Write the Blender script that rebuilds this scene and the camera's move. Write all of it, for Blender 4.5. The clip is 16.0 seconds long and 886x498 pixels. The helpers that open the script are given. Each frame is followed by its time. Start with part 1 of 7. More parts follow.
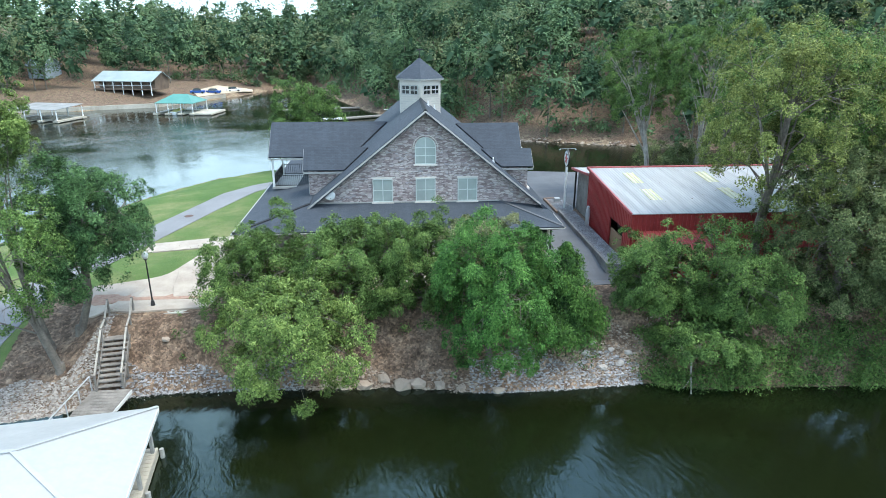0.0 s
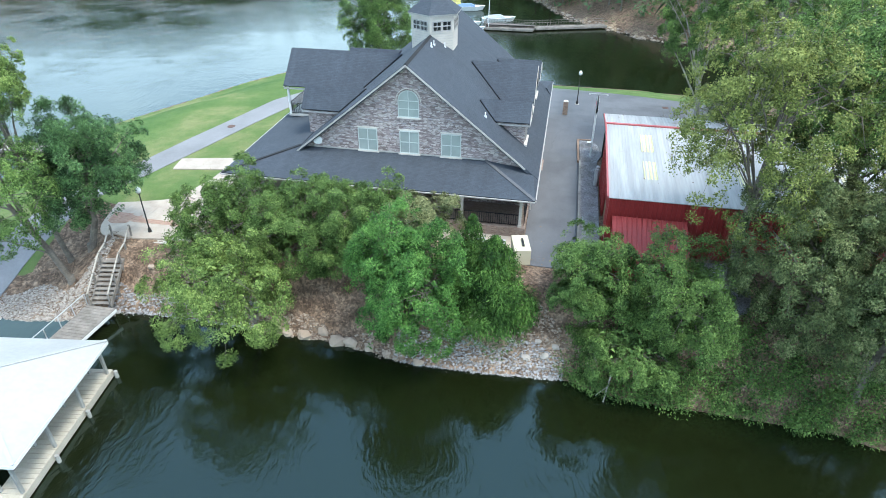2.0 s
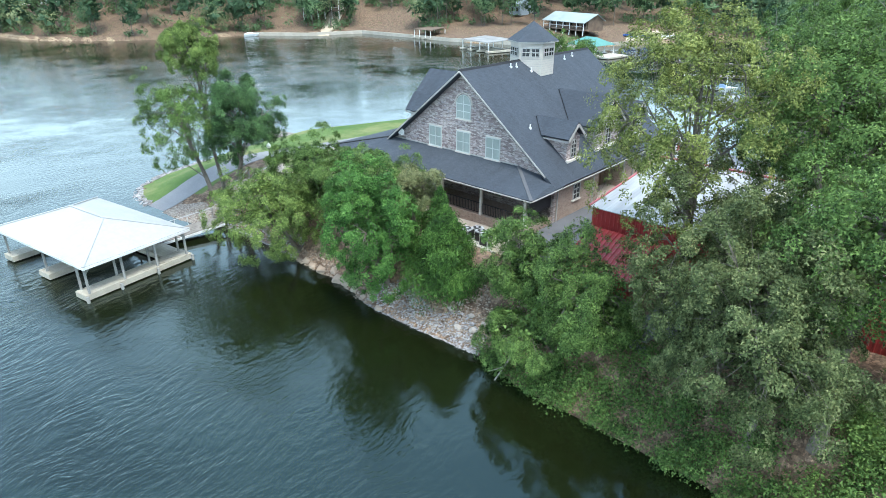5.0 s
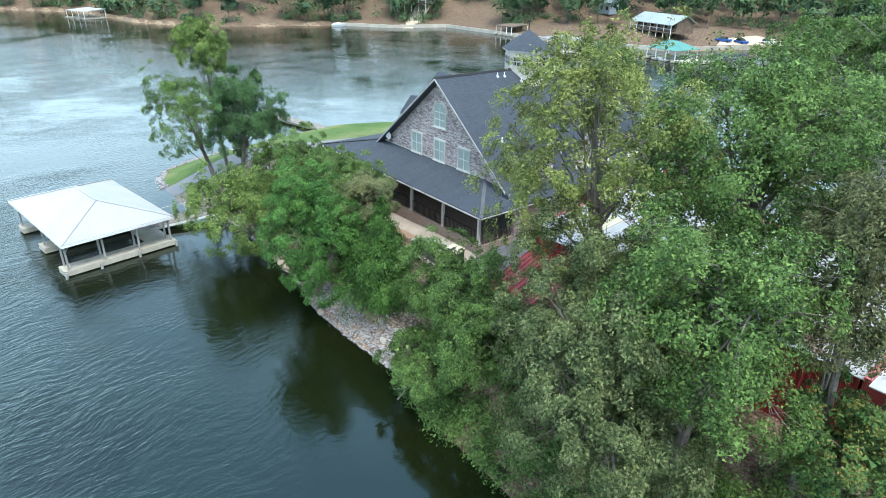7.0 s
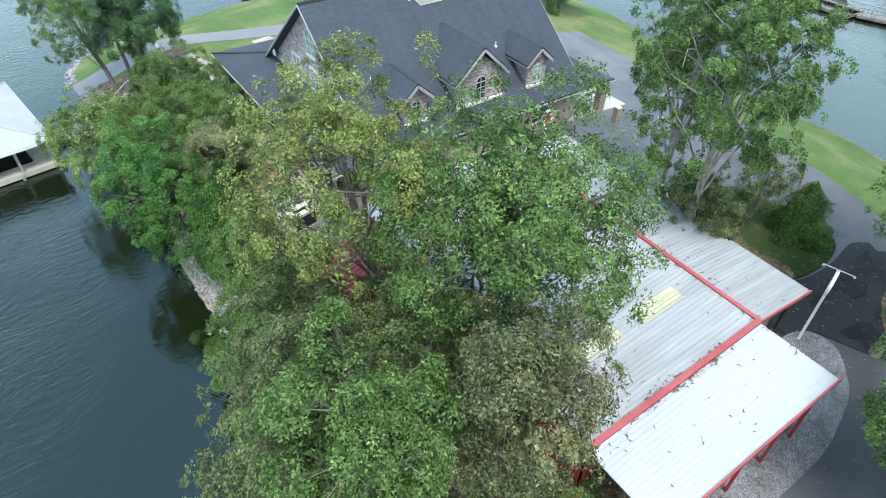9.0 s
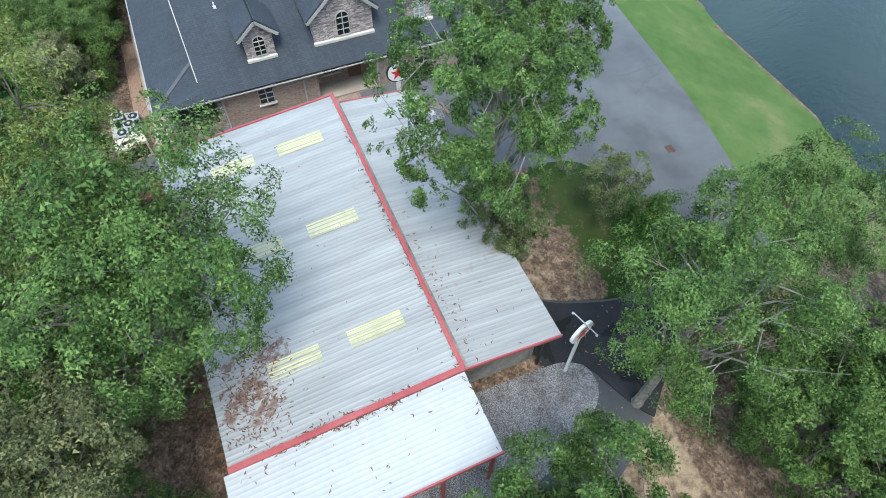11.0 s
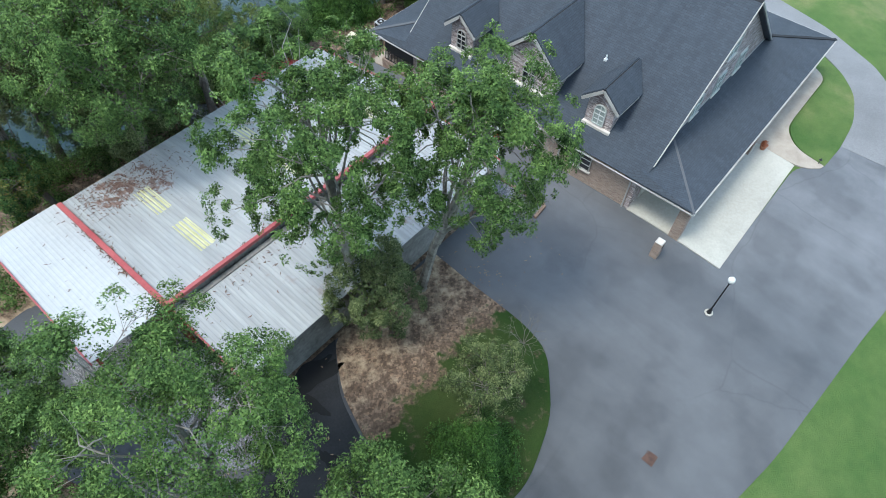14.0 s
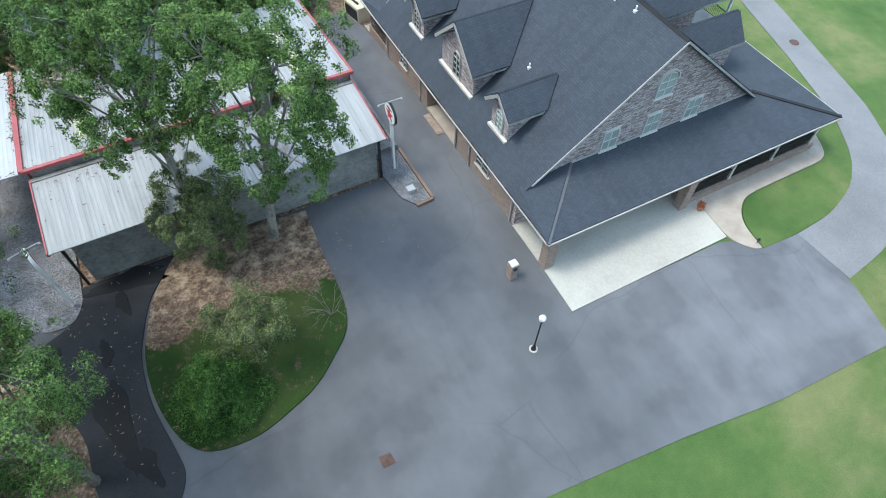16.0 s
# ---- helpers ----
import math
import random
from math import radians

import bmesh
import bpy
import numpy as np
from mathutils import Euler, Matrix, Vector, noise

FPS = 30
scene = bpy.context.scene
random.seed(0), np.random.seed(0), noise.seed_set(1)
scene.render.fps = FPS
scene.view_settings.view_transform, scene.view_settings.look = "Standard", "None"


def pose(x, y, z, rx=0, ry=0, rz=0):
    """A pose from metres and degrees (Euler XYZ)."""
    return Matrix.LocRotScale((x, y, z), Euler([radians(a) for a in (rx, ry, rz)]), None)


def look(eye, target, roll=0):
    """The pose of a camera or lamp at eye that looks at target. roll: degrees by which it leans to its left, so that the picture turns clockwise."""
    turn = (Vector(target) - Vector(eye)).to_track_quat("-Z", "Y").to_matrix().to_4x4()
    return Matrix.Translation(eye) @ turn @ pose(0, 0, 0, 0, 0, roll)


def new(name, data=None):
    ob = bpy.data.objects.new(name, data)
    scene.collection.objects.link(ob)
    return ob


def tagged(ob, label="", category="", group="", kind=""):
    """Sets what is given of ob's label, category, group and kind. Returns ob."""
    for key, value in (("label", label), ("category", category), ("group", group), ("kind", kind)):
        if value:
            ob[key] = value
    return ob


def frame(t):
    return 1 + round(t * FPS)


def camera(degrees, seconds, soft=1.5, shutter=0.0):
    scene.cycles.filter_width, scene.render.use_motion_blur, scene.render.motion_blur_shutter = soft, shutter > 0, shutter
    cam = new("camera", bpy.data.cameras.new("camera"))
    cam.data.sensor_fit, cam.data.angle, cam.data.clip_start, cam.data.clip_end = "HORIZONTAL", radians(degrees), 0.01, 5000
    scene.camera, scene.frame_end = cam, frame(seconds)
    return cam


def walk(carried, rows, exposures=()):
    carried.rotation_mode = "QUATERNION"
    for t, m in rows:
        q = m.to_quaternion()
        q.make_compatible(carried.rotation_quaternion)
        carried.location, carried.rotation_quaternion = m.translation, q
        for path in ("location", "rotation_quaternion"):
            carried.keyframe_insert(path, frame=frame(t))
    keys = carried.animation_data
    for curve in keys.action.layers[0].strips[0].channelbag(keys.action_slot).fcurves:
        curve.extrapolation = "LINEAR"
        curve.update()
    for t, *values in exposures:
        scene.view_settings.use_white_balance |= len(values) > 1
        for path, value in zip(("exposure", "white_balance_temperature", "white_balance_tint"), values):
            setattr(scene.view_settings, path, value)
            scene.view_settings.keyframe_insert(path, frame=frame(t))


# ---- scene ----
cam = camera(71.0, 16.0, soft=0.5)
EV, KELVIN, TINT = 0.9, 6000, 4
PATH = [
    (0, (-2.113, 0.153, 20.365), (-1.981, 1.903, 19.747), 0.1),
    (0.5, (1.763, 1.331, 22.083), (1.874, 3.056, 21.396), -0),
    (1, (4.757, 2.269, 23.917), (4.76, 3.938, 23.096), -0.1),
    (1.5, (7.604, 3.004, 25.697), (7.462, 4.612, 24.773), -0),
    (2, (10.66, 3.606, 27.201), (10.363, 5.146, 26.202), 0.2),
    (2.5, (14.228, 4.133, 27.797), (13.771, 5.602, 26.752), 0.5),
    (3, (17.917, 4.454, 27.162), (17.312, 5.868, 26.114), 0.6),
    (3.5, (21.906, 4.63, 25.562), (21.162, 6.015, 24.569), 0.7),
    (4, (26.182, 4.871, 23.685), (25.299, 6.233, 22.778), 0.6),
    (4.2, (27.787, 4.985, 23.387), (26.852, 6.332, 22.508), 0.3),
    (6.3, (38.5, 10.315, 21.958), (37.178, 11.431, 21.275), 1.4),
    (6.5, (38.952, 11.316, 22.066), (37.625, 12.412, 21.362), 1.3),
    (7, (39.47, 14.541, 23.643), (38.155, 15.593, 22.851), 1.1),
    (7.5, (39.904, 18.351, 25.664), (38.621, 19.34, 24.751), 1.2),
    (8, (40.423, 21.902, 27.484), (39.176, 22.828, 26.461), 1.2),
    (8.5, (41.077, 25.317, 29.279), (39.877, 26.183, 28.151), 1.3),
    (9, (41.783, 28.338, 31.024), (40.643, 29.144, 29.794), 1.2),
    (9.5, (42.736, 32.508, 32.846), (41.687, 33.237, 31.494), 1),
    (10, (43.62, 36.795, 34.281), (42.689, 37.425, 32.798), 0.6),
    (10.2, (43.76, 38.643, 34.501), (42.853, 39.273, 33.005), 1.2),
    (12.3, (44.543, 59.595, 35.609), (43.51, 59.402, 34.074), 1.7),
    (12.5, (44.278, 61.409, 35.56), (43.244, 61.132, 34.04), 1.9),
    (13, (42.897, 65.492, 35.502), (41.882, 65.02, 34.016), 1.9),
    (13.5, (40.337, 69.409, 35.31), (39.413, 68.791, 33.819), 2.1),
    (14, (37.45, 72.219, 35.107), (36.595, 71.52, 33.61), 2.1),
    (14.5, (33.675, 74.969, 34.917), (32.904, 74.192, 33.413), 2.1),
    (15, (30.13, 77.484, 34.759), (29.453, 76.641, 33.246), 2.1),
    (15.5, (26.824, 80.305, 34.62), (26.233, 79.411, 33.1), 2.2),
    (16, (24.845, 83.493, 34.846), (24.312, 82.547, 33.336), 2.1),
]
walk(cam, [(t, look(eye, target, roll)) for t, eye, target, roll in PATH],
     exposures=[(t, EV + e, KELVIN, TINT) for t, e in ((0, 0.08), (3, 0.26), (7, 0.12), (10, -0.04), (12.5, -0.24), (16, -0.16))])

# ---- world, sun, exposure ----
SUN_ELEV, SUN_AZ = 66.0, 112.0        # degrees; azimuth from north (+y) clockwise
world = bpy.data.worlds.new("sky")
scene.world = world
world.use_nodes = True
wn, wl = world.node_tree.nodes, world.node_tree.links
sky = wn.new("ShaderNodeTexSky")
sky.sky_type = 'NISHITA'
sky.sun_disc = False
sky.sun_elevation, sky.sun_rotation = radians(SUN_ELEV), radians(SUN_AZ)
sky.air_density, sky.dust_density, sky.ozone_density = 1.0, 2.5, 1.0
haze = wn.new("ShaderNodeHueSaturation")
haze.inputs["Saturation"].default_value = 1.45
haze.inputs["Value"].default_value = 1.45
wl.new(sky.outputs[0], haze.inputs["Color"])
coord = wn.new("ShaderNodeTexCoord")
puff = wn.new("ShaderNodeTexNoise")
puff.inputs["Scale"].default_value, puff.inputs["Detail"].default_value, puff.inputs["Roughness"].default_value = 2.2, 5, 0.55
wl.new(coord.outputs["Generated"], puff.inputs["Vector"])
veil = wn.new("ShaderNodeValToRGB")
veil.color_ramp.elements[0].position, veil.color_ramp.elements[0].color = 0.40, (0.28, 0.28, 0.28, 1)
veil.color_ramp.elements[1].position, veil.color_ramp.elements[1].color = 0.70, (0.85, 0.85, 0.85, 1)
updown = wn.new("ShaderNodeSeparateXYZ")
wl.new(coord.outputs["Generated"], updown.inputs[0])
low = wn.new("ShaderNodeMapRange")
low.inputs["From Min"].default_value, low.inputs["From Max"].default_value = 0.75, 0.0
low.inputs["To Min"].default_value, low.inputs["To Max"].default_value = -0.18, 0.36
wl.new(updown.outputs["Z"], low.inputs["Value"])
thick = wn.new("ShaderNodeMath")
wl.new(puff.outputs["Fac"], thick.inputs[0])
wl.new(low.outputs[0], thick.inputs[1])
wl.new(thick.outputs[0], veil.inputs[0])
cloud = wn.new("ShaderNodeMix")
cloud.data_type = 'RGBA'
wl.new(veil.outputs[0], cloud.inputs[0])
wl.new(haze.outputs[0], cloud.inputs[6])
cloud.inputs[7].default_value = (10.0, 12.2, 13.6, 1)
wl.new(cloud.outputs[2], wn["Background"].inputs["Color"])
wn["Background"].inputs["Strength"].default_value = 0.118
sun = new("sun", bpy.data.lights.new("sun", 'SUN'))
sun.data.energy, sun.data.angle, sun.data.color = 1.8, radians(18), (1.0, 0.95, 0.86)
az, el = radians(SUN_AZ), radians(SUN_ELEV)
sun.matrix_world = look((0, 0, 0), (-math.sin(az) * math.cos(el), -math.cos(az) * math.cos(el), -math.sin(el)))
sun.location = (70, 10, 90)

# ---- materials ----
def nodes_of(name):
    m = bpy.data.materials.new(name)
    m.use_nodes = True
    return m, m.node_tree.nodes, m.node_tree.links, m.node_tree.nodes["Principled BSDF"]


def noise_node(n, l, scale, detail=4.0, rough=0.55, vec=None):
    t = n.new("ShaderNodeTexNoise")
    t.inputs["Scale"].default_value = scale
    t.inputs["Detail"].default_value = detail
    t.inputs["Roughness"].default_value = rough
    if vec is not None:
        l.new(vec, t.inputs["Vector"])
    return t.outputs["Fac"]


def ramp(n, l, fac, stops):
    r = n.new("ShaderNodeValToRGB")
    while len(r.color_ramp.elements) < len(stops):
        r.color_ramp.elements.new(0.5)
    for e, (p, c) in zip(r.color_ramp.elements, stops):
        e.position = p
        e.color = (*c, 1) if len(c) == 3 else c
    l.new(fac, r.inputs[0])
    return r.outputs[0]


def mix(n, l, fac, a, b, mode='MIX'):
    x = n.new("ShaderNodeMix")
    x.data_type, x.blend_type = 'RGBA', mode
    for sock, v in ((0, fac), (6, a), (7, b)):
        if isinstance(v, (int, float)):
            x.inputs[sock].default_value = v
        elif isinstance(v, tuple):
            x.inputs[sock].default_value = (*v, 1)
        else:
            l.new(v, x.inputs[sock])
    return x.outputs[2]


def math_node(n, l, op, a, b=0.5):
    x = n.new("ShaderNodeMath")
    x.operation = op
    for i, v in enumerate((a, b)):
        if isinstance(v, (int, float)):
            x.inputs[i].default_value = v
        else:
            l.new(v, x.inputs[i])
    return x.outputs[0]


def bump(n, l, bsdf, height, strength=0.3, dist=0.02):
    b = n.new("ShaderNodeBump")
    b.inputs["Strength"].default_value = strength
    b.inputs["Distance"].default_value = dist
    l.new(height, b.inputs["Height"])
    l.new(b.outputs[0], bsdf.inputs["Normal"])


def pos(n):
    return n.new("ShaderNodeNewGeometry").outputs["Position"]


def scaled(n, l, vec, s):
    m = n.new("ShaderNodeMapping")
    m.inputs["Scale"].default_value = s
    l.new(vec, m.inputs["Vector"])
    return m.outputs[0]


def plain(name, a, b, rough=0.6, big=0.4, small=12.0, metal=0.0, relief=0.15, dist=0.01):
    """Two-tone surface: broad stains and fine grain, with light relief."""
    m, n, l, p = nodes_of(name)
    v = pos(n)
    broad, fine = noise_node(n, l, big, 5, 0.6, v), noise_node(n, l, small, 4, 0.6, v)
    f = math_node(n, l, 'ADD', math_node(n, l, 'MULTIPLY', broad, 0.65), math_node(n, l, 'MULTIPLY', fine, 0.35))
    l.new(ramp(n, l, f, [(0.36, a), (0.64, b)]), p.inputs["Base Color"])
    p.inputs["Roughness"].default_value, p.inputs["Metallic"].default_value = rough, metal
    bump(n, l, p, fine, relief, dist)
    return m


def masonry(name, c1, c2, c3, mortar, w, h, gap, rough=0.85, squash=1.0, relief=0.6):
    """Courses of stone or brick from the metre-scaled UV map, each piece with its own tone."""
    m, n, l, p = nodes_of(name)
    uv = n.new("ShaderNodeUVMap").outputs[0]
    warp = n.new("ShaderNodeVectorMath")
    warp.operation = 'MULTIPLY_ADD'
    nz = n.new("ShaderNodeTexNoise")
    nz.inputs["Scale"].default_value = 1.3
    l.new(uv, nz.inputs["Vector"])
    l.new(nz.outputs["Color"], warp.inputs[0])
    warp.inputs[1].default_value = (0.06 * squash, 0.05 * squash, 0)
    l.new(uv, warp.inputs[2])
    bt = n.new("ShaderNodeTexBrick")
    bt.offset, bt.squash, bt.squash_frequency = 0.43, 0.7 if squash > 0.5 else 1.0, 3
    l.new(warp.outputs[0], bt.inputs["Vector"])
    for k, v in (("Scale", 1.0), ("Brick Width", w), ("Row Height", h), ("Mortar Size", gap), ("Bias", 0.0), ("Mortar Smooth", 0.3)):
        bt.inputs[k].default_value = v
    bt.inputs["Color1"].default_value, bt.inputs["Color2"].default_value, bt.inputs["Mortar"].default_value = (*c1, 1), (*c2, 1), (*mortar, 1)
    tone = noise_node(n, l, 1.0, 3, 0.7, scaled(n, l, warp.outputs[0], (1.6 / w * 0.5, 0.9 / h, 1)))
    grain = noise_node(n, l, 18, 4, 0.6, uv)
    c = mix(n, l, math_node(n, l, 'MULTIPLY', ramp(n, l, tone, [(0.4, (0, 0, 0)), (0.68, (1, 1, 1))]), 0.75), bt.outputs["Color"], c3)
    c = mix(n, l, 0.35, c, ramp(n, l, grain, [(0.3, (0.55, 0.55, 0.55)), (0.7, (1, 1, 1))]), 'MULTIPLY')
    l.new(c, p.inputs["Base Color"])
    p.inputs["Roughness"].default_value = rough
    hgt = math_node(n, l, 'SUBTRACT', math_node(n, l, 'MULTIPLY', tone, 0.8), bt.outputs["Fac"])
    bump(n, l, p, hgt, relief, 0.03)
    return m


def ledge_stone():
    """Stacked ledge stone: long flat pieces, each with its own tone, in dark dry joints."""
    m, n, l, p = nodes_of("stone_veneer")
    uv = n.new("ShaderNodeUVMap").outputs[0]
    st = scaled(n, l, uv, (3.0, 9.5, 1))
    cell, edge = n.new("ShaderNodeTexVoronoi"), n.new("ShaderNodeTexVoronoi")
    edge.feature = 'DISTANCE_TO_EDGE'
    for v in (cell, edge):
        v.inputs["Scale"].default_value, v.inputs["Randomness"].default_value = 1.0, 0.85
        l.new(st, v.inputs["Vector"])
    sep = n.new("ShaderNodeSeparateColor")
    l.new(cell.outputs["Color"], sep.inputs[0])
    tone = ramp(n, l, sep.outputs[0], [(0.0, (0.21, 0.165, 0.16)), (0.3, (0.37, 0.30, 0.29)), (0.6, (0.50, 0.43, 0.415)), (0.85, (0.58, 0.515, 0.48)), (1.0, (0.36, 0.33, 0.345))])
    grain = noise_node(n, l, 14, 4, 0.65, uv)
    c = mix(n, l, 0.5, tone, ramp(n, l, grain, [(0.3, (0.6, 0.6, 0.6)), (0.7, (1.15, 1.15, 1.15))]), 'MULTIPLY')
    c = mix(n, l, ramp(n, l, edge.outputs["Distance"], [(0.0, (0.85, 0.85, 0.85)), (0.09, (0, 0, 0))]), c, (0.16, 0.13, 0.125))
    l.new(c, p.inputs["Base Color"])
    p.inputs["Roughness"].default_value = 0.9
    bump(n, l, p, math_node(n, l, 'ADD', ramp(n, l, edge.outputs["Distance"], [(0.0, (0, 0, 0)), (0.12, (0.7, 0.7, 0.7))]), math_node(n, l, 'MULTIPLY', sep.outputs[1], 0.5)), 0.8, 0.05)
    return m


STONE = ledge_stone()
BRICK = masonry("brown_brick", (0.24, 0.165, 0.13), (0.42, 0.32, 0.26), (0.33, 0.24, 0.19), (0.42, 0.38, 0.33), 0.24, 0.085, 0.008, squash=0.1)


def shingle_material():
    m, n, l, p = nodes_of("roof_shingles")
    uv = n.new("ShaderNodeUVMap").outputs[0]
    bt = n.new("ShaderNodeTexBrick")
    bt.offset = 0.37
    l.new(uv, bt.inputs["Vector"])
    for k, v in (("Scale", 1.0), ("Brick Width", 0.30), ("Row Height", 0.145), ("Mortar Size", 0.01), ("Mortar Smooth", 0.4)):
        bt.inputs[k].default_value = v
    bt.inputs["Color1"].default_value = (0.046, 0.056, 0.071, 1)
    bt.inputs["Color2"].default_value = (0.057, 0.068, 0.085, 1)
    bt.inputs["Mortar"].default_value = (0.034, 0.041, 0.052, 1)
    broad = noise_node(n, l, 0.35, 5, 0.65, uv)
    streak = noise_node(n, l, 1.0, 3, 0.6, scaled(n, l, uv, (1.4, 0.15, 1)))
    c = mix(n, l, 0.55, bt.outputs["Color"], ramp(n, l, broad, [(0.3, (0.82, 0.82, 0.83)), (0.7, (1.12, 1.12, 1.12))]), 'MULTIPLY')
    c = mix(n, l, 0.4, c, ramp(n, l, streak, [(0.35, (0.75, 0.75, 0.75)), (0.7, (1.15, 1.15, 1.12))]), 'MULTIPLY')
    l.new(c, p.inputs["Base Color"])
    p.inputs["Roughness"].default_value = 0.82
    p.inputs["Specular IOR Level"].default_value = 0.35
    bump(n, l, p, math_node(n, l, 'SUBTRACT', noise_node(n, l, 40, 2, 0.5, uv), bt.outputs["Fac"]), 0.5, 0.02)
    return m


SHINGLE = shingle_material()
# extra dark: for the caps and for shade lines drawn beside dormer roofs
RIDGECAP = plain("ridge_cap_shingle", (0.008, 0.009, 0.011), (0.015, 0.016, 0.019), 0.85)
TRIM = plain("painted_trim", (0.31, 0.30, 0.28), (0.43, 0.415, 0.39), 0.5, 0.8, 20, relief=0.05)
SASH = plain("pale_teal_sash", (0.42, 0.45, 0.43), (0.52, 0.55, 0.52), 0.5, 1.0, 12, relief=0.05)
LEDGE = plain("limestone_trim", (0.50, 0.46, 0.41), (0.66, 0.62, 0.56), 0.8, 1.2, 15)
SIDING = plain("cream_siding", (0.46, 0.425, 0.375), (0.57, 0.53, 0.475), 0.6, 0.8, 8)
DARKMETAL = plain("black_iron", (0.008, 0.008, 0.009), (0.02, 0.02, 0.02), 0.45, 2, 20)
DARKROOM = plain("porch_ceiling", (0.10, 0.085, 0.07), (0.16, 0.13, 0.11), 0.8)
SCREEN = plain("dark_insect_screen", (0.02, 0.02, 0.022), (0.035, 0.035, 0.036), 0.7, 1, 60)
CONCRETE = plain("concrete_slab", (0.36, 0.34, 0.295), (0.47, 0.45, 0.395), 0.85, 0.25, 6)
PALEWALK = plain("exposed_aggregate", (0.31, 0.262, 0.215), (0.44, 0.382, 0.318), 0.9, 0.9, 25, relief=0.3)
PAVER = masonry("red_pavers", (0.30, 0.17, 0.12), (0.42, 0.28, 0.20), (0.38, 0.24, 0.18), (0.3, 0.26, 0.2), 0.22, 0.11, 0.006, squash=0.05)
WHITEMETAL = plain("white_roof_metal", (0.37, 0.378, 0.383), (0.45, 0.458, 0.46), 0.5, 0.15, 3, relief=0.05)
REDMETAL = plain("red_painted_metal", (0.20, 0.018, 0.018), (0.29, 0.032, 0.03), 0.45, 0.3, 5, relief=0.05)
DOCKROOF = plain("dock_roof_metal", (0.31, 0.315, 0.31), (0.39, 0.395, 0.385), 0.5, 0.2, 3, relief=0.05)
REDTRIM = plain("faded_red_trim", (0.29, 0.05, 0.055), (0.41, 0.105, 0.105), 0.5, 0.6, 8)
WOOD = plain("weathered_timber", (0.13, 0.115, 0.10), (0.27, 0.245, 0.215), 0.85, 1.5, 14, relief=0.4)
DECKWOOD = plain("pale_deck_boards", (0.34, 0.31, 0.25), (0.48, 0.44, 0.36), 0.8, 1.0, 16, relief=0.3)
WHITEPAINT = plain("white_paint", (0.62, 0.63, 0.62), (0.76, 0.76, 0.74), 0.45, 1.0, 10, relief=0.05)
BARK = plain("bark", (0.085, 0.072, 0.058), (0.21, 0.185, 0.155), 0.9, 1.5, 9, relief=0.8, dist=0.03)
PALEBARK = plain("pale_sycamore_bark", (0.12, 0.105, 0.09), (0.34, 0.32, 0.28), 0.85, 1.2, 6, relief=0.4)


def gravel_material():
    m, n, l, p = nodes_of("grey_gravel")
    v = pos(n)
    cell = n.new("ShaderNodeTexVoronoi")
    cell.inputs["Scale"].default_value = 26
    l.new(v, cell.inputs["Vector"])
    sep = n.new("ShaderNodeSeparateColor")
    l.new(cell.outputs["Color"], sep.inputs[0])
    c = ramp(n, l, sep.outputs[0], [(0.0, (0.07, 0.07, 0.075)), (0.5, (0.19, 0.19, 0.20)), (1.0, (0.38, 0.38, 0.39))])
    c = mix(n, l, 0.6, c, ramp(n, l, noise_node(n, l, 0.7, 5, 0.65, v), [(0.38, (0.38, 0.33, 0.28)), (0.60, (1.05, 1.05, 1.05))]), 'MULTIPLY')
    l.new(c, p.inputs["Base Color"])
    p.inputs["Roughness"].default_value = 0.9
    bump(n, l, p, cell.outputs["Distance"], 0.8, 0.03)
    return m


GRAVEL = gravel_material()


def rust_roof():
    m, n, l, p = nodes_of("galvanised_roof")
    v = pos(n)
    broad, fine = noise_node(n, l, 0.22, 6, 0.65, v), noise_node(n, l, 1.1, 6, 0.7, v)
    streak = noise_node(n, l, 1.0, 4, 0.6, scaled(n, l, v, (2.2, 0.16, 1)))
    c = ramp(n, l, streak, [(0.35, (0.27, 0.275, 0.275)), (0.65, (0.36, 0.366, 0.366))])
    spot = math_node(n, l, 'MULTIPLY', ramp(n, l, broad, [(0.6, (0, 0, 0)), (0.68, (1, 1, 1))]), ramp(n, l, fine, [(0.5, (0, 0, 0)), (0.6, (1, 1, 1))]))
    c = mix(n, l, math_node(n, l, 'MULTIPLY', spot, 0.6), c, (0.20, 0.13, 0.10))
    near = n.new("ShaderNodeVectorMath")
    near.operation = 'DISTANCE'
    l.new(scaled(n, l, v, (1, 1, 0)), near.inputs[0])
    near.inputs[1].default_value = (30.6, 43.4, 0)
    rust = math_node(n, l, 'SUBTRACT', noise_node(n, l, 0.9, 5, 0.7, v), math_node(n, l, 'MULTIPLY', near.outputs["Value"], 0.085))
    c = mix(n, l, ramp(n, l, rust, [(0.40, (0, 0, 0)), (0.46, (0.8, 0.8, 0.8))]), c, (0.15, 0.07, 0.045))
    l.new(c, p.inputs["Base Color"])
    p.inputs["Roughness"].default_value, p.inputs["Metallic"].default_value = 0.62, 0.0
    return m


ROOFMETAL = rust_roof()


